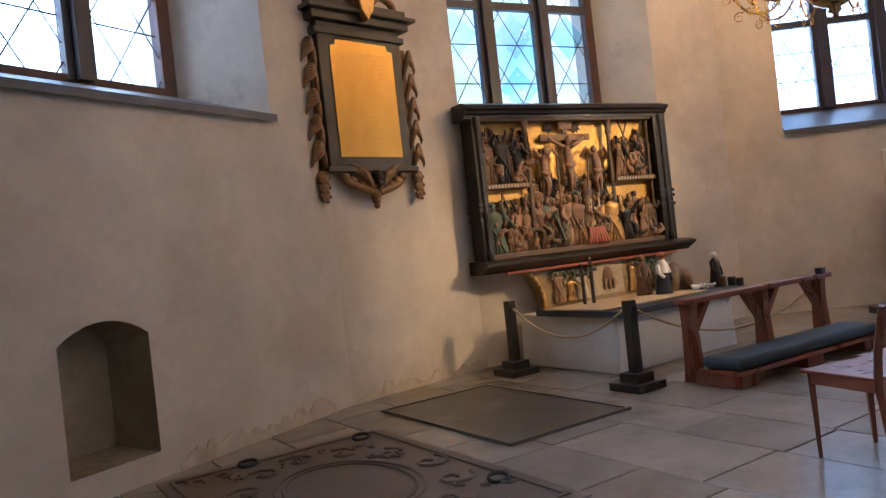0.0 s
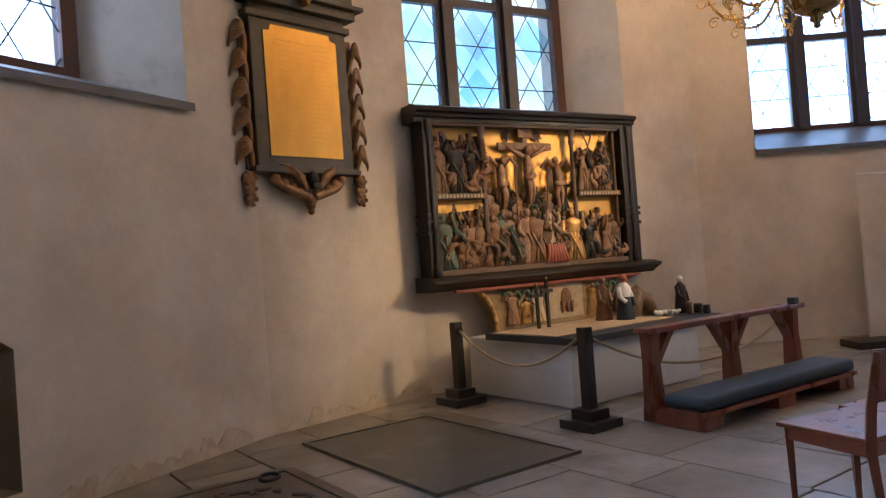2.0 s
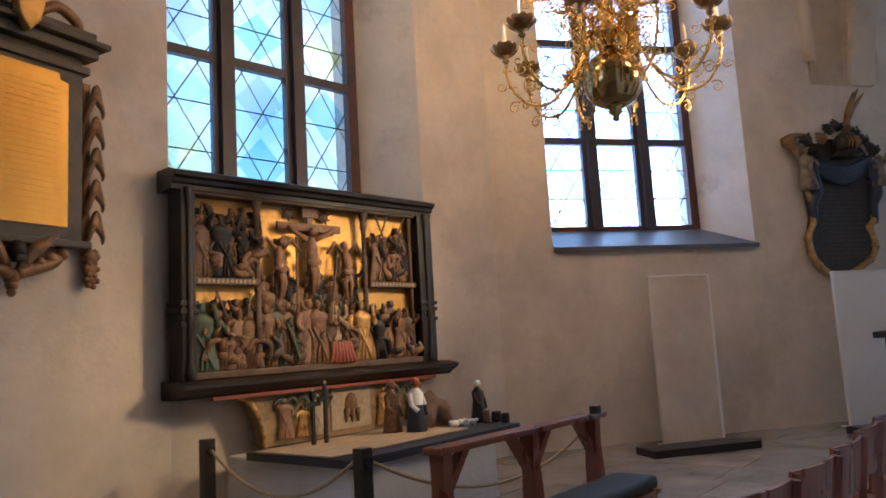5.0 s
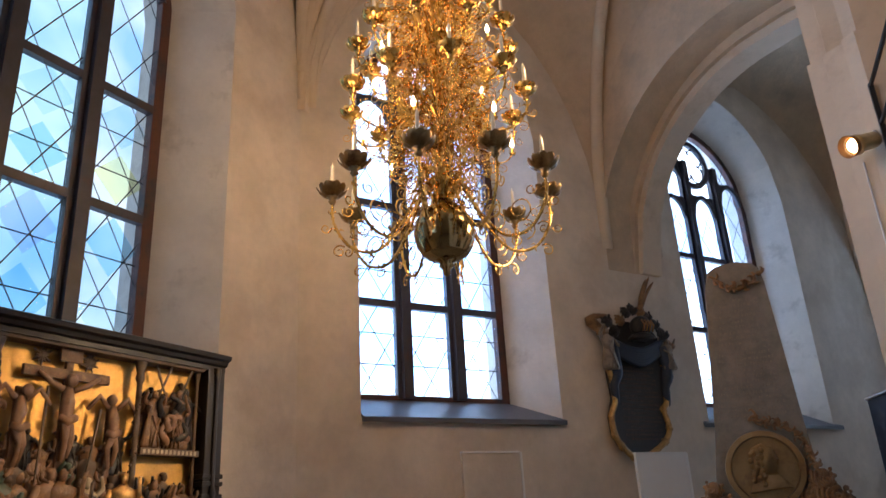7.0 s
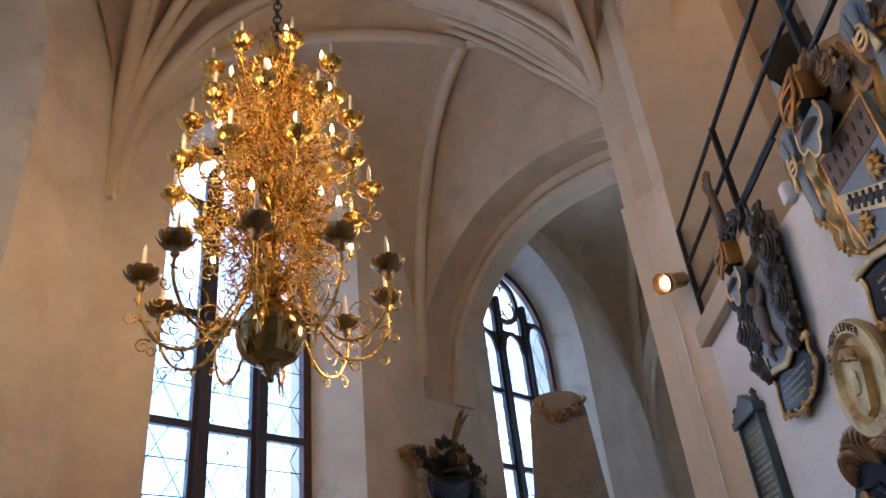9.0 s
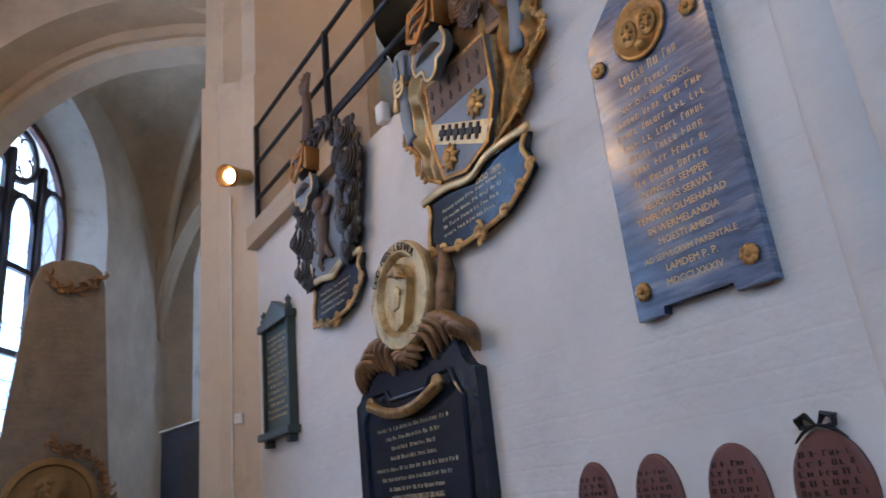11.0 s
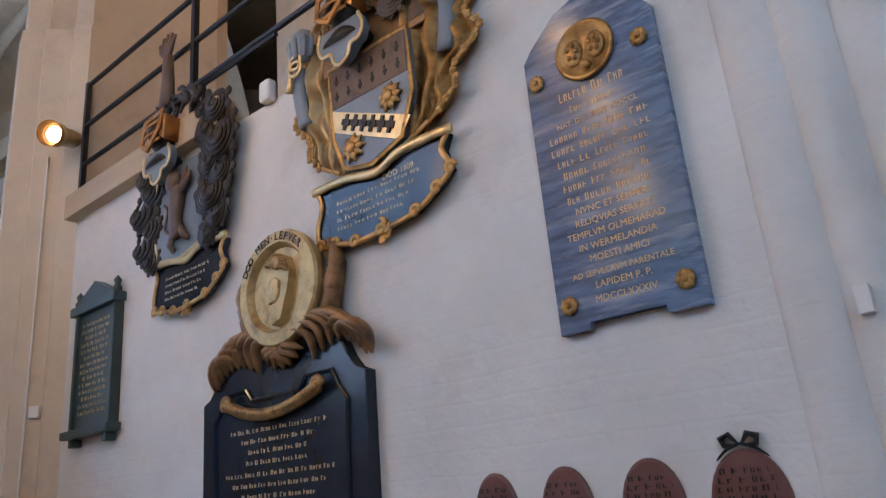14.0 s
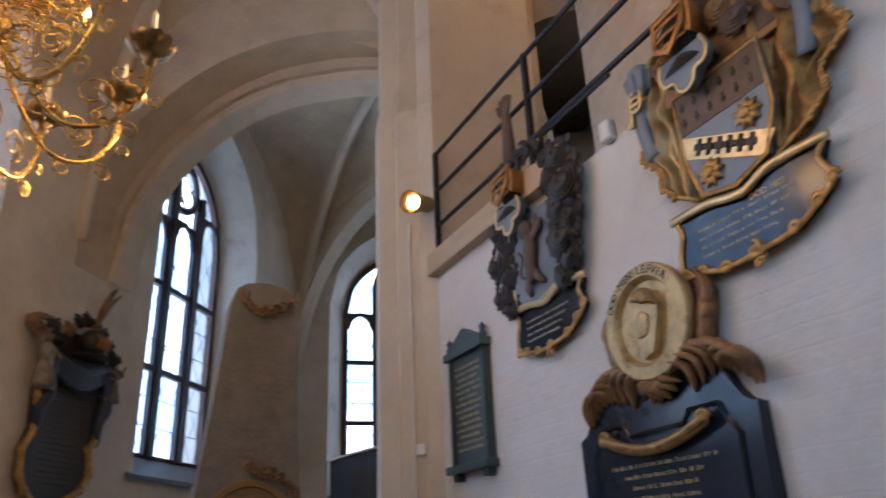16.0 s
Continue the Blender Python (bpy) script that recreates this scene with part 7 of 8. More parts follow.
for s, xb in ((-1, sx0), (1, sx1)):
    b = bmesh.new()
    wide = 1.5 if s > 0 else 1.0
    grid_ = []
    for i in range(25):
        f = i / 24
        row = []
        for j in range(19):
            g = j / 18
            edge = wide * (0.10 + 0.17 * _m.sin(_m.pi * min(1.0, g * 1.05)) ** 0.7 + 0.035 * _m.sin(g * 22))
            row.append(b.verts.new((xb + s * (-0.06 + (edge + 0.06) * f) + 0.012 * _m.sin(9 * g + 5 * f), -0.07 - 0.045 * _m.sin(f * 17 + 2.2 * g) - 0.02 * _m.sin(31 * f * g + 4 * g) - 0.03 * f, 3.98 - g * (1.0 - 0.10 * f))))
        grid_.append(row)
    for p, q in zip(grid_, grid_[1:]):
        for j in range(18):
            b.faces.new((p[j], p[j + 1], q[j + 1], q[j]))
    bmesh.ops.solidify(b, geom=b.faces[:], thickness=0.018)
    part("drapery", b, GOLD if s > 0 else PALEGOLD, arms2, "gilded hanging drapery", smooth=True)
    b = bmesh.new()
    hem = [(xb + s * (wide * (0.10 + 0.17 * _m.sin(_m.pi * min(1.0, g * 1.05)) ** 0.7 + 0.035 * _m.sin(g * 22))), -0.12, 3.98 - 0.9 * g) for g in [k / 22 for k in range(23)]]
    tube(b, hem + [(xb - s * 0.04, -0.12, 3.0)], 0.014, 7)
    for p in hem[2:]:
        for d in (-0.012, 0.008):
            ball(b, (p[0] + s * 0.012, -0.135, p[2] + d), 0.018, u=6, v=4, squash=(1.2, 0.9, 0.7))
    part("drapery_fringe", b, GOLD, arms2, "gilt fringed hem", smooth=True)
    b = bmesh.new()
    lathe(b, [(0.05, 0.0), (0.075, 0.05), (0.09, 0.12), (0.075, 0.19), (0.03, 0.22), (0.0, 0.225)], 10, Matrix.Translation((xb + s * 0.22, -0.14, 3.78)))
    for k in range(8):
        a = k * _m.pi / 4
        tube(b, [(xb + s * 0.22 + 0.07 * _m.cos(a), -0.14 + 0.07 * _m.sin(a), 3.80), (xb + s * 0.22 + 0.095 * _m.cos(a), -0.14 + 0.095 * _m.sin(a), 3.9), (xb + s * 0.22, -0.14, 4.0)], [0.02, 0.025, 0.012], 5)
    part("drapery_knob", b, SHIELD_GREY, arms2, "blue-grey bunched cloth knob", smooth=True)
    b = bmesh.new()
    for k in range(2):
        tube(b, [(xb + s * (0.24 + 0.05 * _m.cos(a)), -0.2, 3.78 - 0.04 * k + 0.045 * _m.sin(a)) for a in [i * _m.pi / 6 for i in range(12)]], 0.013, 6, closed=True)
    tube(b, [(xb + s * 0.29, -0.18, 3.76), (xb + s * 0.31, -0.18, 3.62)], [0.012, 0.03], 6)
    part("tassel_cord", b, PALEGOLD, arms2, smooth=True)
    b = bmesh.new()
    tube(b, smooth_path([(xb + s * 0.24, -0.1, 3.82), (xb + s * 0.26, -0.12, 3.6), (xb + s * 0.22, -0.11, 3.38)], 5), 0.05, 8)
    part("hanging_sash", b, SHIELD_GREY, arms2, "blue-grey hanging sash", smooth=True)
helmet(arms2, X(5.90), 3.92, 0.98, COPPER)
for k, (ox, oz, r, sg) in enumerate(((-0.16, 4.02, 0.09, -1), (-0.08, 4.10, 0.09, -1), (0.03, 4.12, 0.10, 1), (0.13, 4.05, 0.10, 1), (0.22, 3.94, 0.11, 1), (0.30, 3.82, 0.10, 1), (-0.22, 3.88, 0.08, -1))):
    b = bmesh.new()
    curl(b, (X(5.90) + ox, -0.14, oz), r, sg, 600 + k)
    part("crest_leaf", b, LION if k % 2 else BR_OUT, arms2, "carved brown crest foliage", smooth=True)
b = bmesh.new()
prism(b, [(sx0 - 0.12, 3.62), (sx1 + 0.16, 3.62), (sx1 + 0.20, 3.9), (sx0 + 0.42, 4.12), (sx0 + 0.1, 4.14), (sx0 - 0.10, 3.92)], -0.09, -0.02, bevel=0.015)
part("backing", b, BR_OUT, arms2, "brown gilt backing behind the helmet")
scroll_tablet(arms2, X(6.26), X(5.34), 2.60, 2.96, 520, "DÖD 1809")


# oval name plates
def oval(x, z, rw, rh, bow, label):
    ob = thing("oval_plaque", label, "plaque", MW @ Matrix.Translation((X(x), 0, z)), "oval plaques")
    b = bmesh.new()
    lathe(b, [(1.0, 0.0), (1.0, 0.012 / rw), (0.93, 0.02 / rw), (0.0, 0.022 / rw)], 32, Matrix.Diagonal((rw, rw, rh, 1)) @ M90)
    part("plate", b, PORPHYRY, ob)
    b = bmesh.new()
    for k in range(8):
        zz = 0.1 - k * 0.028
        w = 0.78 * rw * _m.sqrt(max(0.1, 1 - (zz / rh) ** 2))
        bars(b, -w, w, zz, 0.015, -0.0225, 700 + k, 0.01, 0.02, 0.07)
    part("lettering", b, OAK_DARK, ob)
    if bow:
        b = bmesh.new()
        for s in (-1, 1):
            tube(b, [(s * 0.008, -0.018, rh + 0.018), (s * 0.03, -0.024, rh + 0.046), (s * 0.058, -0.02, rh + 0.036), (s * 0.052, -0.016, rh + 0.012), (s * 0.02, -0.016, rh + 0.010)], [0.008, 0.019, 0.021, 0.017, 0.008], 6, squash=0.5)
            tube(b, smooth_path([(0, -0.02, rh + 0.016), (s * 0.045, -0.02, rh + 0.0), (s * 0.085, -0.018, rh - 0.032)], 4), [0.008, 0.010, 0.011, 0.011, 0.010, 0.009, 0.008, 0.006, 0.003], 6, squash=0.5)
        part("bow", b, IRON, ob, "dark metal bow")


for x, rw, bow in ((5.275, 0.108, False), (4.95, 0.113, False), (4.61, 0.118, False), (4.28, 0.128, True)):
    oval(x, 1.20, rw, 0.175, bow, "brown-red oval plaque with a dark bow" if bow else "brown-red oval name plaque on the white wall")
for k, x in enumerate((8.99, 8.72, 8.45, 8.18, 7.91)):
    oval(x, 1.20, 0.115, 0.17, k == 0, "small brown-red oval plaque beside the pier")

# gallery beam, railing and lamp
PINE = material("pale_pine_beam", (0.50, 0.38, 0.25), 0.6, vary=0.15, scale=4, bump=0.15, bump_scale=60, stretch=(0.3, 1, 2))
b = new_box(X(9.30), X(7.12), -0.10, 0.05, 3.68, 3.885, bevel=0.008)
beam = new("gallery_beam", mesh_of(b, "gallery_beam", PINE))
beam.matrix_world = MW
tagged(beam, "pale wooden beam along the gallery edge", "beam")
b = new_box(X(5.55), X(4.3), -0.06, 0.05, 3.60, 3.75, bevel=0.008)
beam = new("gallery_beam", mesh_of(b, "gallery_beam", OAK))
beam.matrix_world = MW
tagged(beam, "brown wooden beam along the gallery edge", "beam")
railing = thing("gallery_railing", "black iron railing with three rails on the gallery", "railing", MW)
for z in (4.95, 4.55, 4.18):
    b = bmesh.new()
    tube(b, [(X(9.24), 0.0, z), (X(4.4), 0.0, z)], 0.021, 8)
    part("rail", b, IRON, railing)
for x in (9.24, 7.56, 5.9, 4.5):
    part("post", new_box(X(x) - 0.022, X(x) + 0.022, -0.022, 0.022, 3.70, 4.97, bevel=0.003), IRON, railing)
b = bmesh.new()
tube(b, [(X(7.4), -0.02, 3.9), (X(7.4), -0.02, 4.12), (X(7.1), -0.02, 4.12), (X(6.6), -0.02, 4.12)], 0.018, 6)
part("handrail_stub", b, IRON, railing)
spot = thing("spotlight", "small cylindrical spotlight on a bracket, lit warm", "spotlight", look((9.20, 0.09, 4.37), (5.4, 5.5, 2.3)) @ Matrix.Scale(1.35, 4))
b = bmesh.new()
lathe(b, [(0.055, 0.10), (0.06, 0.08), (0.06, -0.06), (0.075, -0.07), (0.075, -0.11), (0.065, -0.11), (0.06, -0.07), (0.0, -0.07)], 18)
part("housing", b, PALEGOLD, spot, "metal lamp housing", smooth=True)
b = bmesh.new()
lathe(b, [(0.0, -0.115), (0.045, -0.11), (0.055, -0.09), (0.0, -0.075)], 16)
part("bulb", b, lamp_glow("spotlight_bulb", (1.0, 0.74, 0.40), 16.0), spot)
b = bmesh.new()
lathe(b, [(0.070, -0.10), (0.080, -0.155), (0.077, -0.155), (0.066, -0.10)], 18)
part("hood", b, COPPER, spot, "copper coloured lamp hood", smooth=True)
b = bmesh.new()
tube(b, [(0, 0, 0.05), (0.02, 0.06, 0.15), (0.02, 0.04, 0.26)], 0.014, 6)
box(b, -0.03, 0.07, 0.0, 0.08, 0.2, 0.28, bevel=0.006)
part("bracket", b, WHITE_PAINT, spot)
b = new_box(X(6.72), X(6.62), -0.07, 0.0, 3.66, 3.80, bevel=0.02)
ob = new("wall_sensor", mesh_of(b, "wall_sensor", WHITE_PAINT, True))
ob.matrix_world = MW
tagged(ob, "small white sensor box on the white wall", "sensor")
b = new_box(X(3.84), X(3.795), -0.10, -0.03, 1.71, 1.80, bevel=0.01)
ob = new("wall_socket", mesh_of(b, "wall_socket", WHITE_PAINT))
ob.matrix_world = MW
tagged(ob, "small white box fixed to the pilaster", "socket")
for x, y, z in ((9.45, 0.03, 1.35), (9.47, 0.03, 2.15)):
    b = new_box(-0.04, 0.04, -0.02, 0.02, -0.045, 0.045, bevel=0.006)
    ob = new("light_switch", mesh_of(b, "light_switch", WHITE_PAINT))
    ob.matrix_world = pose(x, y, z, 0, 0, 42)
    tagged(ob, "small white switch on the pier", "switch", "switches")
b = bmesh.new()
tube(b, [(9.52, 0.075, 0.0), (9.52, 0.075, 4.3)], 0.008, 6)
tagged(new("cable", mesh_of(b, "cable", WHITE_PAINT)), "thin white cable running up the pier", "cable")

# painting and woodwork up on the gallery
painting = thing("gallery_painting", "dark framed old painting standing on the gallery", "painting", pose(6.45, -1.1, 3.66, -6, 0, 180))
part("frame", new_box(-0.42, 0.42, 0.0, 0.06, 0.0, 1.75, bevel=0.01), BLACKWOOD, painting)
CANVAS = material("dark_old_canvas", (0.10, 0.075, 0.055), 0.4, vary=0.7, scale=4, bump=0.1, bump_scale=50, stain=(0.26, 0.18, 0.13), stain_scale=3, stain_at=0.55)
part("canvas", new_box(-0.36, 0.36, 0.058, 0.068, 0.06, 1.69), CANVAS, painting)
PANELWOOD = material("red_brown_panelling", (0.16, 0.075, 0.05), 0.5, vary=0.25, scale=5, bump=0.15, bump_scale=50)
case = thing("wooden_casing", "red-brown panelled wooden casing on the gallery", "casing")
part("carcass", new_box(4.4, 6.0, -2.6, -1.5, 3.66, 6.4, bevel=0.01), PANELWOOD, case)
for x in (4.5, 5.02, 5.54):
    part("panel", new_box(x, x + 0.4, -1.5, -1.47, 3.8, 6.2, bevel=0.012), PANELWOOD, case)
# shafts of the arch behind the railing
b = bmesh.new()
for k in range(5):
    lathe(b, [(0.10, 3.5), (0.10, TOP)], 12, Matrix.Translation((7.9 - 0.17 * k, -2.6 - 0.05 * k, 0)))
box(b, 7.1, 8.1, -3.4, -2.6, 3.4, TOP)
structure("trim_pier", b, RIB, "bundle of plastered shafts behind the gallery")
structure("wall_gallery", new_box(4.2, 10.0, -3.1, -2.75, -0.1, TOP), PLASTER, "beige plastered wall behind the gallery")

# ---- helmet epitaph on the window wall ----
MC = mc


def cu(u):
    return u


NAVY = material("navy_painted_wood", (0.016, 0.024, 0.045), 0.45, vary=0.3, scale=8, bump=0.2, bump_scale=50)
LIMEWOOD = material("grey_brown_carved_wood", (0.26, 0.20, 0.145), 0.55, vary=0.3, scale=12, bump=0.25, bump_scale=60, stain=(0.10, 0.075, 0.055), stain_scale=8, stain_at=0.5)
BRONZE = material("brown_bronze", (0.30, 0.18, 0.075), 0.42, metal=0.75, vary=0.25, scale=9, bump=0.2, bump_scale=50, stain=(0.18, 0.10, 0.05), stain_scale=6, stain_at=0.55)
epi = thing("helmet_epitaph", "dark painted epitaph with gilt drapery, angel and plumed helmet", "epitaph", MC @ Matrix.Translation((0, -0.02, 0)))
cx, = (4.98,)
out = [(4.40, 2.20), (4.50, 2.05), (4.68, 1.92), (4.86, 1.90), (5.1, 1.98), (5.34, 2.12), (5.46, 2.3), (5.40, 2.55), (5.50, 2.7), (5.55, 3.2), (5.5, 3.35), (4.55, 3.35), (4.44, 3.1), (4.50, 2.7), (4.38, 2.45)]
b = bmesh.new()
prism(b, out, -0.08, 0.0, bevel=0.012)
part("panel", b, BLACKWOOD, epi, "black lettered panel")
b = bmesh.new()
volute_edge(b, [(x, -0.09, z) for x, z in out[12:] + out[:10]], 0.042)
for k, (x, z) in enumerate(out[12:] + out[:10]):
    curl(b, (x, -0.08, z), 0.06, 1 if x > 5 else -1, 640 + k)
part("gilt_drapery_border", b, GOLD, epi, "gilded drapery border", smooth=True)
for k in range(7):
    b = bmesh.new()
    tube(b, smooth_path([(4.5 + 0.02 * k, -0.1, 3.50 - 0.03 * k), (5.0, -0.16, 3.36 - 0.035 * k), (5.55 - 0.01 * k, -0.1, 3.54 - 0.03 * k)], 5), 0.04, 6)
    part("blue_drapery", b, NAVY, epi, "dark blue painted drapery", smooth=True)
for xx in (4.52, 5.52):
    b = bmesh.new()
    tube(b, smooth_path([(xx, -0.09, 3.45), (xx + 0.05, -0.11, 3.1), (xx - 0.03, -0.1, 2.85), (xx, -0.09, 2.6)], 4), [0.1, 0.1, 0.09, 0.08, 0.08, 0.09, 0.085, 0.07, 0.06, 0.06, 0.05, 0.04, 0.02], 8)
    part("blue_drapery", b, NAVY, epi, smooth=True)
b = bmesh.new()
prism(b, [(4.56, 3.33), (5.48, 3.33), (5.52, 3.6), (5.34, 3.78), (4.86, 3.80), (4.52, 3.6)], -0.08, 0.0, bevel=0.02)
part("backing", b, BLACKWOOD, epi)
for k, (x, z, r, sg) in enumerate(((4.36, 3.62, 0.11, -1), (4.48, 3.76, 0.10, -1), (4.62, 3.64, 0.10, -1), (4.74, 3.80, 0.09, -1), (5.44, 3.80, 0.09, 1), (5.58, 3.66, 0.11, 1), (5.68, 3.50, 0.10, 1), (4.88, 3.93, 0.09, -1), (5.02, 3.98, 0.09, 1), (5.16, 3.96, 0.09, 1), (5.30, 3.90, 0.09, 1))):
    b = bmesh.new()
    curl(b, (x, -0.12, z), r, sg, 670 + k)
    part("mantling_leaf", b, MANTLE if k % 3 else BR_OUT, epi, "dark curling carved mantling", smooth=True)
b = bmesh.new()
for k in range(18):
    w = 0.36 - 0.1 * (k % 3 == 2)
    bars(b, cx - w, cx + w, 3.12 - k * 0.058, 0.026, -0.0805, 800 + k)
part("lettering", b, OAK, epi, "faded lines of lettering")
b = figure_bm(0.58, 901)
for v in b.verts:
    v.co = Matrix.Translation((4.42, -0.16, 3.06)) @ v.co
part("angel", b, LIMEWOOD, epi, "pale carved angel", smooth=True)
b = bmesh.new()
for k in range(3):
    tube(b, smooth_path([(4.4, -0.1, 3.6), (4.25 - 0.05 * k, -0.1, 3.75), (4.3 + 0.12 * k, -0.1, 3.85)], 4), [0.05, 0.06, 0.06, 0.06, 0.05, 0.05, 0.04, 0.03, 0.01], 6)
part("angel_wing", b, BR_OUT, epi, smooth=True)
b = bmesh.new()
ball(b, (5.07, -0.2, 3.70), 0.16, u=14, v=10, squash=(1.1, 0.9, 1.0))
lathe(b, [(0.13, 3.60), (0.20, 3.54), (0.21, 3.52)], 14, Matrix.Translation((5.07, -0.18, 0)))
part("helmet", b, MANTLE, epi, "dark plumed helmet", smooth=True)
b = bmesh.new()
for k in range(4):
    tube(b, [(4.97 + 0.06 * k, -0.32, 3.77), (4.98 + 0.06 * k, -0.36, 3.69), (4.98 + 0.06 * k, -0.32, 3.61)], 0.014, 6)
part("visor_grille", b, COPPER, epi, smooth=True)
b = bmesh.new()
for dx, dz in ((0.3, 0.55), (0.38, 0.48), (0.22, 0.5)):
    tube(b, smooth_path([(5.12, -0.18, 3.95), (5.12 + dx * 0.4, -0.18, 3.95 + dz * 0.5), (5.12 + dx, -0.18, 3.95 + dz)], 4), [0.03, 0.035, 0.04, 0.04, 0.035, 0.03, 0.025, 0.018, 0.006], 6)
part("plume", b, BR_OUT, epi, "tall carved plume", smooth=True)
b = figure_bm(0.46, 905)
for v in b.verts:
    v.co = Matrix.Translation((5.62, -0.14, 3.12)) @ v.co
part("angel", b, LIMEWOOD, epi, smooth=True)

# ---- obelisk monument ----
STELE = material("brown_grey_inscribed_stone", (0.20, 0.17, 0.135), 0.5, vary=0.4, scale=7, bump=0.4, bump_scale=40, stain=(0.21, 0.175, 0.13), stain_scale=3, stain_at=0.55)
MS = wall_frame((9.45, 2.16), (9.45, 0.80))
mon = thing("obelisk_monument", "tall grey-brown obelisk monument with bronze medallion on black plinth", "monument", MS)
part("plinth", new_box(0.04, 1.28, -0.05, 0.55, 0.0, 1.14, bevel=0.012), BLACKWOOD, mon, "black lettered plinth")
part("plinth_cap", new_box(-0.04, 1.38, -0.13, 0.6, 1.14, 1.20, bevel=0.012), BLACKWOOD, mon)
b = bmesh.new()
for k in range(7):
    bars(b, 0.2 + 0.08 * (k % 2), 1.12 - 0.08 * (k % 2), 0.96 - k * 0.085, 0.035, -0.0505, 860 + k)
part("lettering", b, LETTER, mon)
b = bmesh.new()
prism(b, [(0.20, 1.2), (1.14, 1.2), (1.08, 1.9), (0.995, 3.30), (0.97, 3.43), (0.90, 3.49), (0.74, 3.52), (0.58, 3.50), (0.50, 3.45), (0.45, 3.30), (0.31, 1.9)], 0.05, 0.30, bevel=0.015)
part("obelisk", b, STELE, mon, "weathered inscribed obelisk slab")
b = bmesh.new()
for k in range(22):
    zz = 3.12 - k * 0.052
    lo_, hi_ = 0.50 - (3.28 - zz) * 0.19 + 0.1, 0.98 + (3.28 - zz) * 0.06 - 0.08
    bars(b, lo_, hi_, zz, 0.026, 0.0485, 900 + k)
part("raised_lettering", b, LIMEWOOD, mon, "rows of raised bronze letters")
b = bmesh.new()
for k in range(9):
    t = k / 8
    leaf(b, (0.56 + 0.4 * t, 0.03, 3.36 - 0.12 * _m.sin(_m.pi * t)), 0.06, 940 + k, 3)
part("garland", b, BR_OUT, mon, "carved garland", smooth=True)
mcx, mcz = 0.68, 1.56
b = bmesh.new()
lathe(b, [(0.0, -0.04), (0.325, -0.04), (0.335, 0.0), (0.33, 0.035), (0.285, 0.04), (0.275, 0.015), (0.0, 0.015)], 40, Matrix.Translation((mcx, -0.02, mcz)) @ M90)
part("medallion", b, BRONZE, mon, "round bronze portrait medallion", smooth=False)
b = bmesh.new()
prism(b, [(mcx - 0.16, mcz - 0.2), (mcx + 0.2, mcz - 0.16), (mcx + 0.1, mcz - 0.06), (mcx + 0.06, mcz - 0.02), (mcx + 0.11, mcz + 0.0), (mcx + 0.09, mcz + 0.05), (mcx + 0.12, mcz + 0.08), (mcx + 0.08, mcz + 0.18), (mcx, mcz + 0.22), (mcx - 0.09, mcz + 0.18), (mcx - 0.12, mcz + 0.05), (mcx - 0.1, mcz - 0.08)], -0.075, -0.03, bevel=0.012)
for k in range(18):
    ball(b, (mcx - 0.06 + 0.05 * _m.cos(k * 1.9), -0.075, mcz + 0.16 - 0.017 * k), 0.028, u=6, v=4)
part("profile_relief", b, BRONZE, mon, "low relief bust in profile", smooth=True)
b = bmesh.new()
for s in (-1, 1):
    for k in range(10):
        a = radians(100 + s * (k * 13 + 10)) if s < 0 else radians(80 - k * 13)
        leaf(b, (mcx + 0.41 * _m.cos(a), -0.02, mcz + 0.41 * _m.sin(a)), 0.055, 960 + k, 3)
leaf(b, (mcx, -0.02, mcz + 0.46), 0.07, 990, 4)
part("wreath", b, BR_OUT, mon, "bronze leaf wreath", smooth=True)
b = bmesh.new()
for k, (x, z, r) in enumerate(((1.02, 1.30, 0.11), (1.16, 1.33, 0.13), (1.12, 1.46, 0.10), (1.24, 1.28, 0.09), (0.30, 1.28, 0.09), (0.20, 1.30, 0.10), (0.22, 1.42, 0.08))):
    curl(b, (x, -0.02, z), r, 1 if x > 0.7 else -1, 720 + k)
tube(b, smooth_path([(0.5, -0.08, 1.22), (0.7, -0.12, 1.12), (0.9, -0.08, 1.22)], 4), [0.05, 0.07, 0.09, 0.1, 0.1, 0.09, 0.08, 0.06, 0.04], 7)
part("drapery", b, BR_OUT, mon, "carved stone drapery at the foot", smooth=True)

# ---- dark cabinet under the far window ----
cabinet = thing("cabinet", "tall dark blue-black cabinet with a pale top edge", "cabinet", wall_frame((11.16, 0.32), (10.88, -0.43)))
b = bmesh.new()
prism(b, [(0.0, 0.0), (0.78, 0.0), (0.78, 2.44), (0.0, 2.24)], 0.0, 0.5, bevel=0.01)
part("body", b, NAVY, cabinet)
b = bmesh.new()
prism(b, [(-0.02, 2.242), (0.80, 2.452), (0.80, 2.475), (-0.02, 2.265)], -0.02, 0.52, bevel=0.004)
part("top_edge", b, WHITE_PAINT, cabinet, "pale narrow top edge")
part("door", new_box(0.22, 0.72, -0.015, 0.0, 0.12, 2.16, bevel=0.006), BLACKWOOD, cabinet)

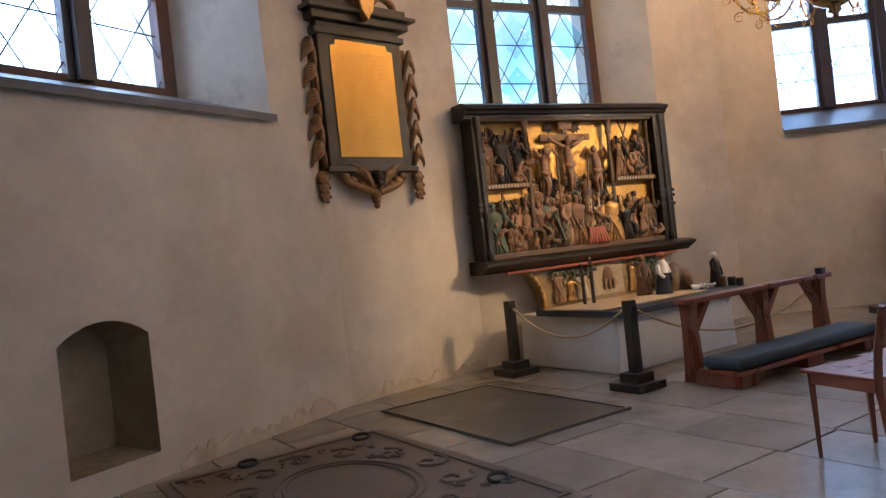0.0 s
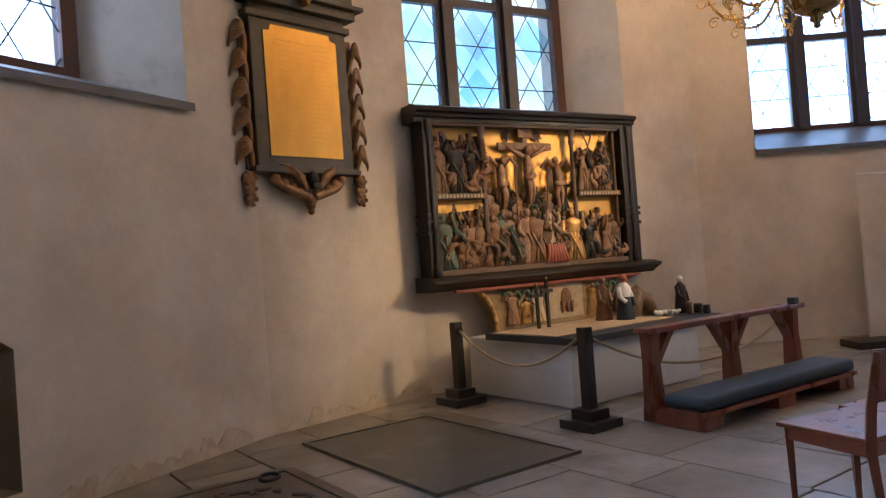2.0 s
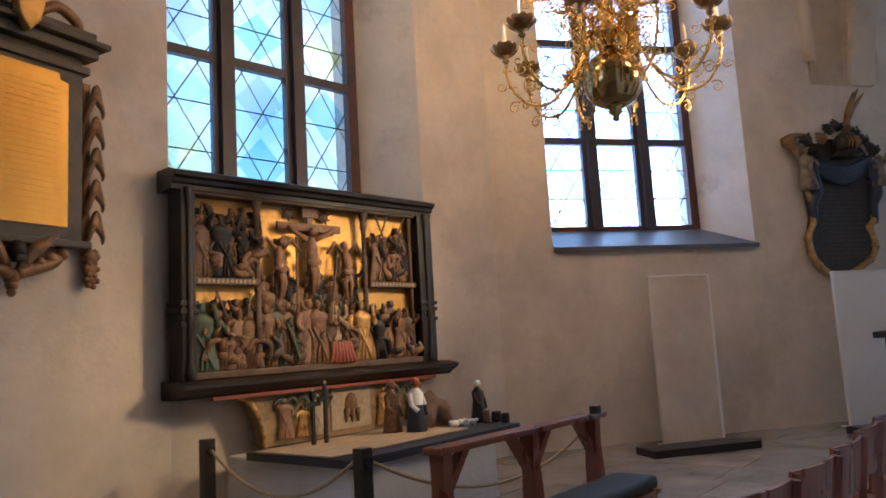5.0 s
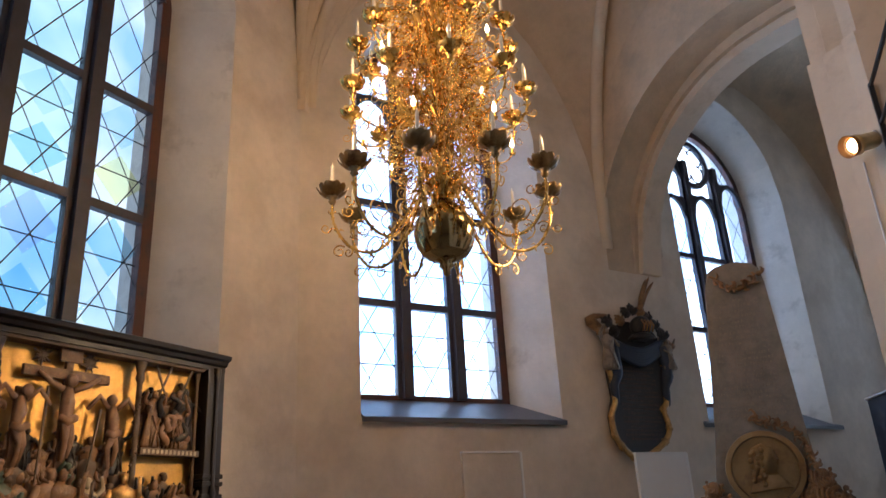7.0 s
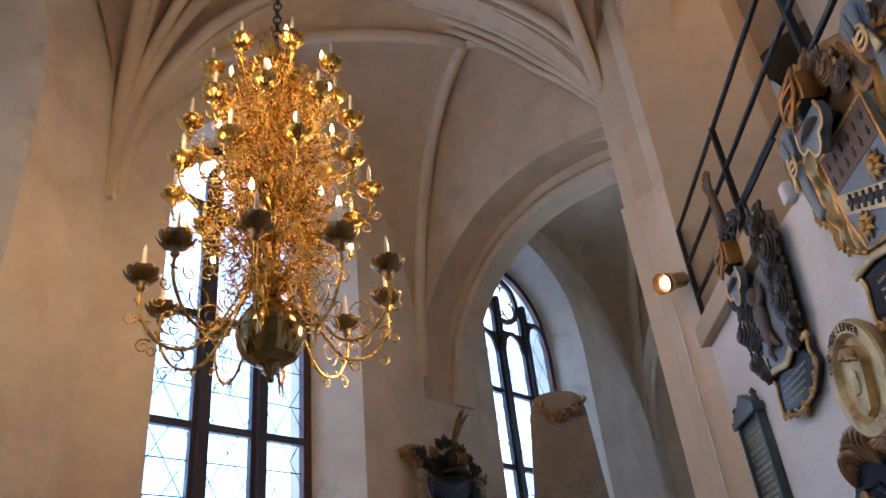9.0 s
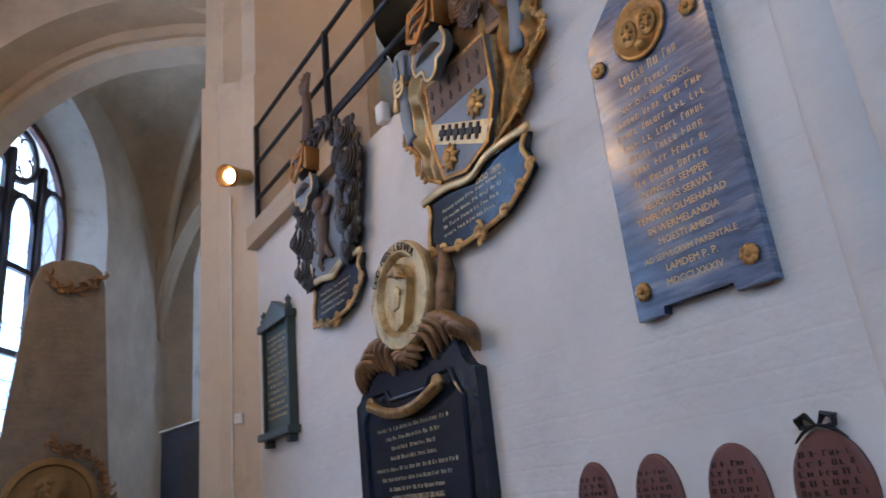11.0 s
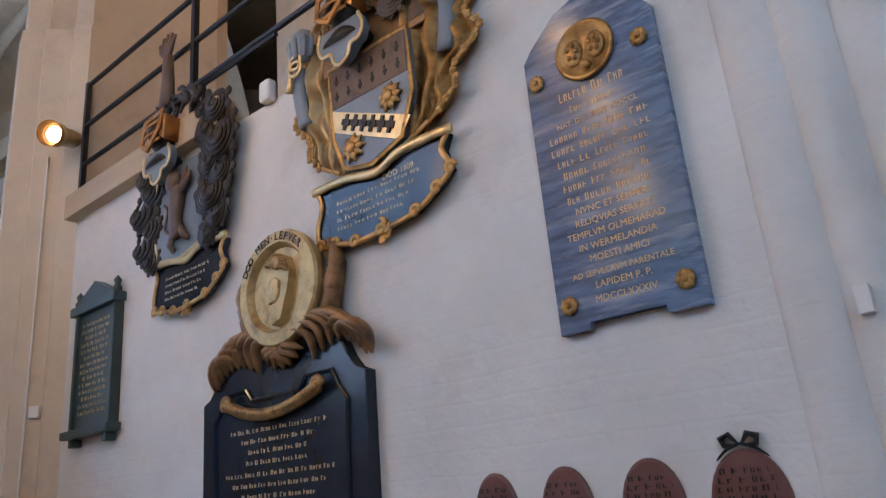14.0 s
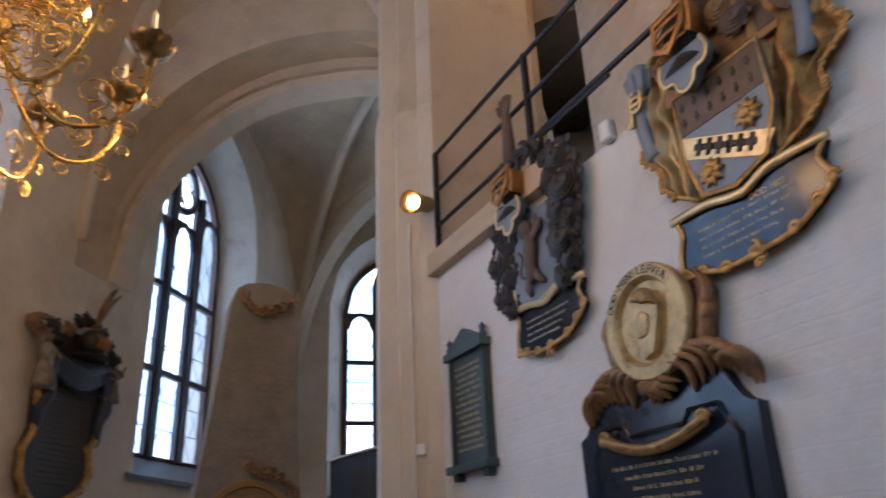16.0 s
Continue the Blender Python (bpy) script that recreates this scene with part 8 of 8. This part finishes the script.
# ---- screens, platform boards ----
for u0, u1, v, zt, lb in ((1.66, 2.43, 0.55, 1.94, "plain beige display screen panel with white edges"), (4.2, 5.11, 0.6, 1.91, "white display screen panel beside the epitaph")):
    ob = thing("display_screen", lb, "screen", Matrix.Translation(on_c(u0, v)) @ mc.to_3x3().to_4x4(), "display screens")
    part("board", new_box(0, u1 - u0, -0.02, 0.02, 0.02, zt, bevel=0.004), PLASTER if u0 < 3 else WHITE_PAINT, ob)
    part("edge_strip", new_box(u1 - u0, u1 - u0 + 0.03, -0.03, 0.03, 0.0, zt + 0.01, bevel=0.004), WHITE_PAINT, ob)
    part("top_strip", new_box(0, u1 - u0, -0.03, 0.03, zt, zt + 0.02, bevel=0.004), WHITE_PAINT, ob)
    for x in (0.05, u1 - u0 - 0.1):
        part("foot", new_box(x, x + 0.05, -0.2, 0.2, 0.0, 0.02, bevel=0.003), WHITE_PAINT, ob)
for u0, u1, v0, v1 in ((1.2, 2.5, 0.75, 1.15), (3.9, 5.5, 0.85, 1.2)):
    b = new_box(0, u1 - u0, -(v1 - v0), 0, 0.0, 0.08, bevel=0.006)
    ob = new("floor_platform", mesh_of(b, "floor_platform", OAK_DARK))
    ob.matrix_world = Matrix.Translation(on_c(u0, v0)) @ mc.to_3x3().to_4x4()
    tagged(ob, "low dark wooden platform by the wall", "platform")

# crumbling plaster along the wall foot
DAMP = material("flaking_damp_plaster", (0.60, 0.50, 0.38), 0.9, vary=0.25, scale=7, bump=0.6, bump_scale=30, stain=(0.44, 0.33, 0.21), stain_scale=6, stain_at=0.5)
rp = random.Random(12)
for m_, length, x_from in ((ma, 8.6, 6.9), (mk, 1.75, 0.05)):
    x = x_from
    while x < length - 0.1:
        w = rp.uniform(0.15, 0.4)
        h = rp.uniform(0.04, 0.16)
        n = 9
        top_ = [(x + w * k / n, max(0.0, h * (0.35 + 0.65 * _m.sin(_m.pi * k / n)) + rp.uniform(-0.02, 0.02))) for k in range(n + 1)]
        b = bmesh.new()
        prism(b, [(x, 0.0)] + top_ + [(x + w, 0.0)], -0.006 - 0.004 * (len(top_) % 2) - rp.uniform(0, 0.003), 0.01)
        ob = new("plaster_patch", mesh_of(b, "plaster_patch", DAMP))
        ob.parent = wall_a if m_ is ma else wall_k
        ob.matrix_local = m_
        x += w * rp.uniform(0.55, 0.9)

# ---- floor slabs ----
SLAB = {}


def slab_mesh(w, d):
    key = (w, d)
    if key not in SLAB:
        b = bmesh.new()
        g, c, z0, z1 = 0.006, 0.004, -0.035, 0.0
        lo = [b.verts.new(p) for p in ((g, g, z0), (w - g, g, z0), (w - g, d - g, z0), (g, d - g, z0))]
        md = [b.verts.new(p) for p in ((g, g, z1 - c), (w - g, g, z1 - c), (w - g, d - g, z1 - c), (g, d - g, z1 - c))]
        hi = [b.verts.new(p) for p in ((g + c, g + c, z1), (w - g - c, g + c, z1), (w - g - c, d - g - c, z1), (g + c, d - g - c, z1))]
        b.faces.new(hi)
        for ra, rb in ((lo, md), (md, hi)):
            for k in range(4):
                j = (k + 1) % 4
                b.faces.new((ra[k], ra[j], rb[j], rb[k]))
        SLAB[key] = mesh_of(b, "slab", STONE)
    return SLAB[key]


rs = random.Random(21)
rest = bmesh.new()
count = 0
x = -5.2
while x < 18.4:
    w = rs.choice((0.55, 0.6, 0.66))
    y = -7.2 + rs.uniform(0, 0.6)
    while y < 7.6:
        d = rs.choice((0.55, 0.75, 0.95, 1.15))
        skip = (x > 0.98 and x + w < 2.8 and y > 2.6 and y + d < 5.2) or (x > 2.98 and x + w < 4.2 and y > 3.75 and y + d < 5.8)
        near = 0.6 < x < 9.0 and 1.2 < y < 6.6
        tilt = rs.uniform(-0.004, 0.0)
        if not skip:
            if near and count < 300:
                ob = new("floor_slab", slab_mesh(w, d))
                ob.parent = floor
                ob.matrix_local = Matrix.Translation((x, y, tilt)) @ Matrix.Rotation(rs.uniform(-0.002, 0.002), 4, "X") @ Matrix.Rotation(rs.uniform(-0.002, 0.002), 4, "Y")
                count += 1
            else:
                z1 = -0.002 + tilt * 0.5
                v = [rest.verts.new(p) for p in ((x + 0.006, y + 0.006, z1), (x + w - 0.006, y + 0.006, z1), (x + w - 0.006, y + d - 0.006, z1), (x + 0.006, y + d - 0.006, z1))]
                lo = [rest.verts.new((p.co.x, p.co.y, -0.035)) for p in v]
                rest.faces.new(v)
                for k in range(4):
                    j = (k + 1) % 4
                    rest.faces.new((v[k], v[j], lo[j], lo[k]))
        y += d
    x += w
ob = part("slab_field", rest, STONE, floor, "further floor slabs")
tagged(ob, kind="stuff")
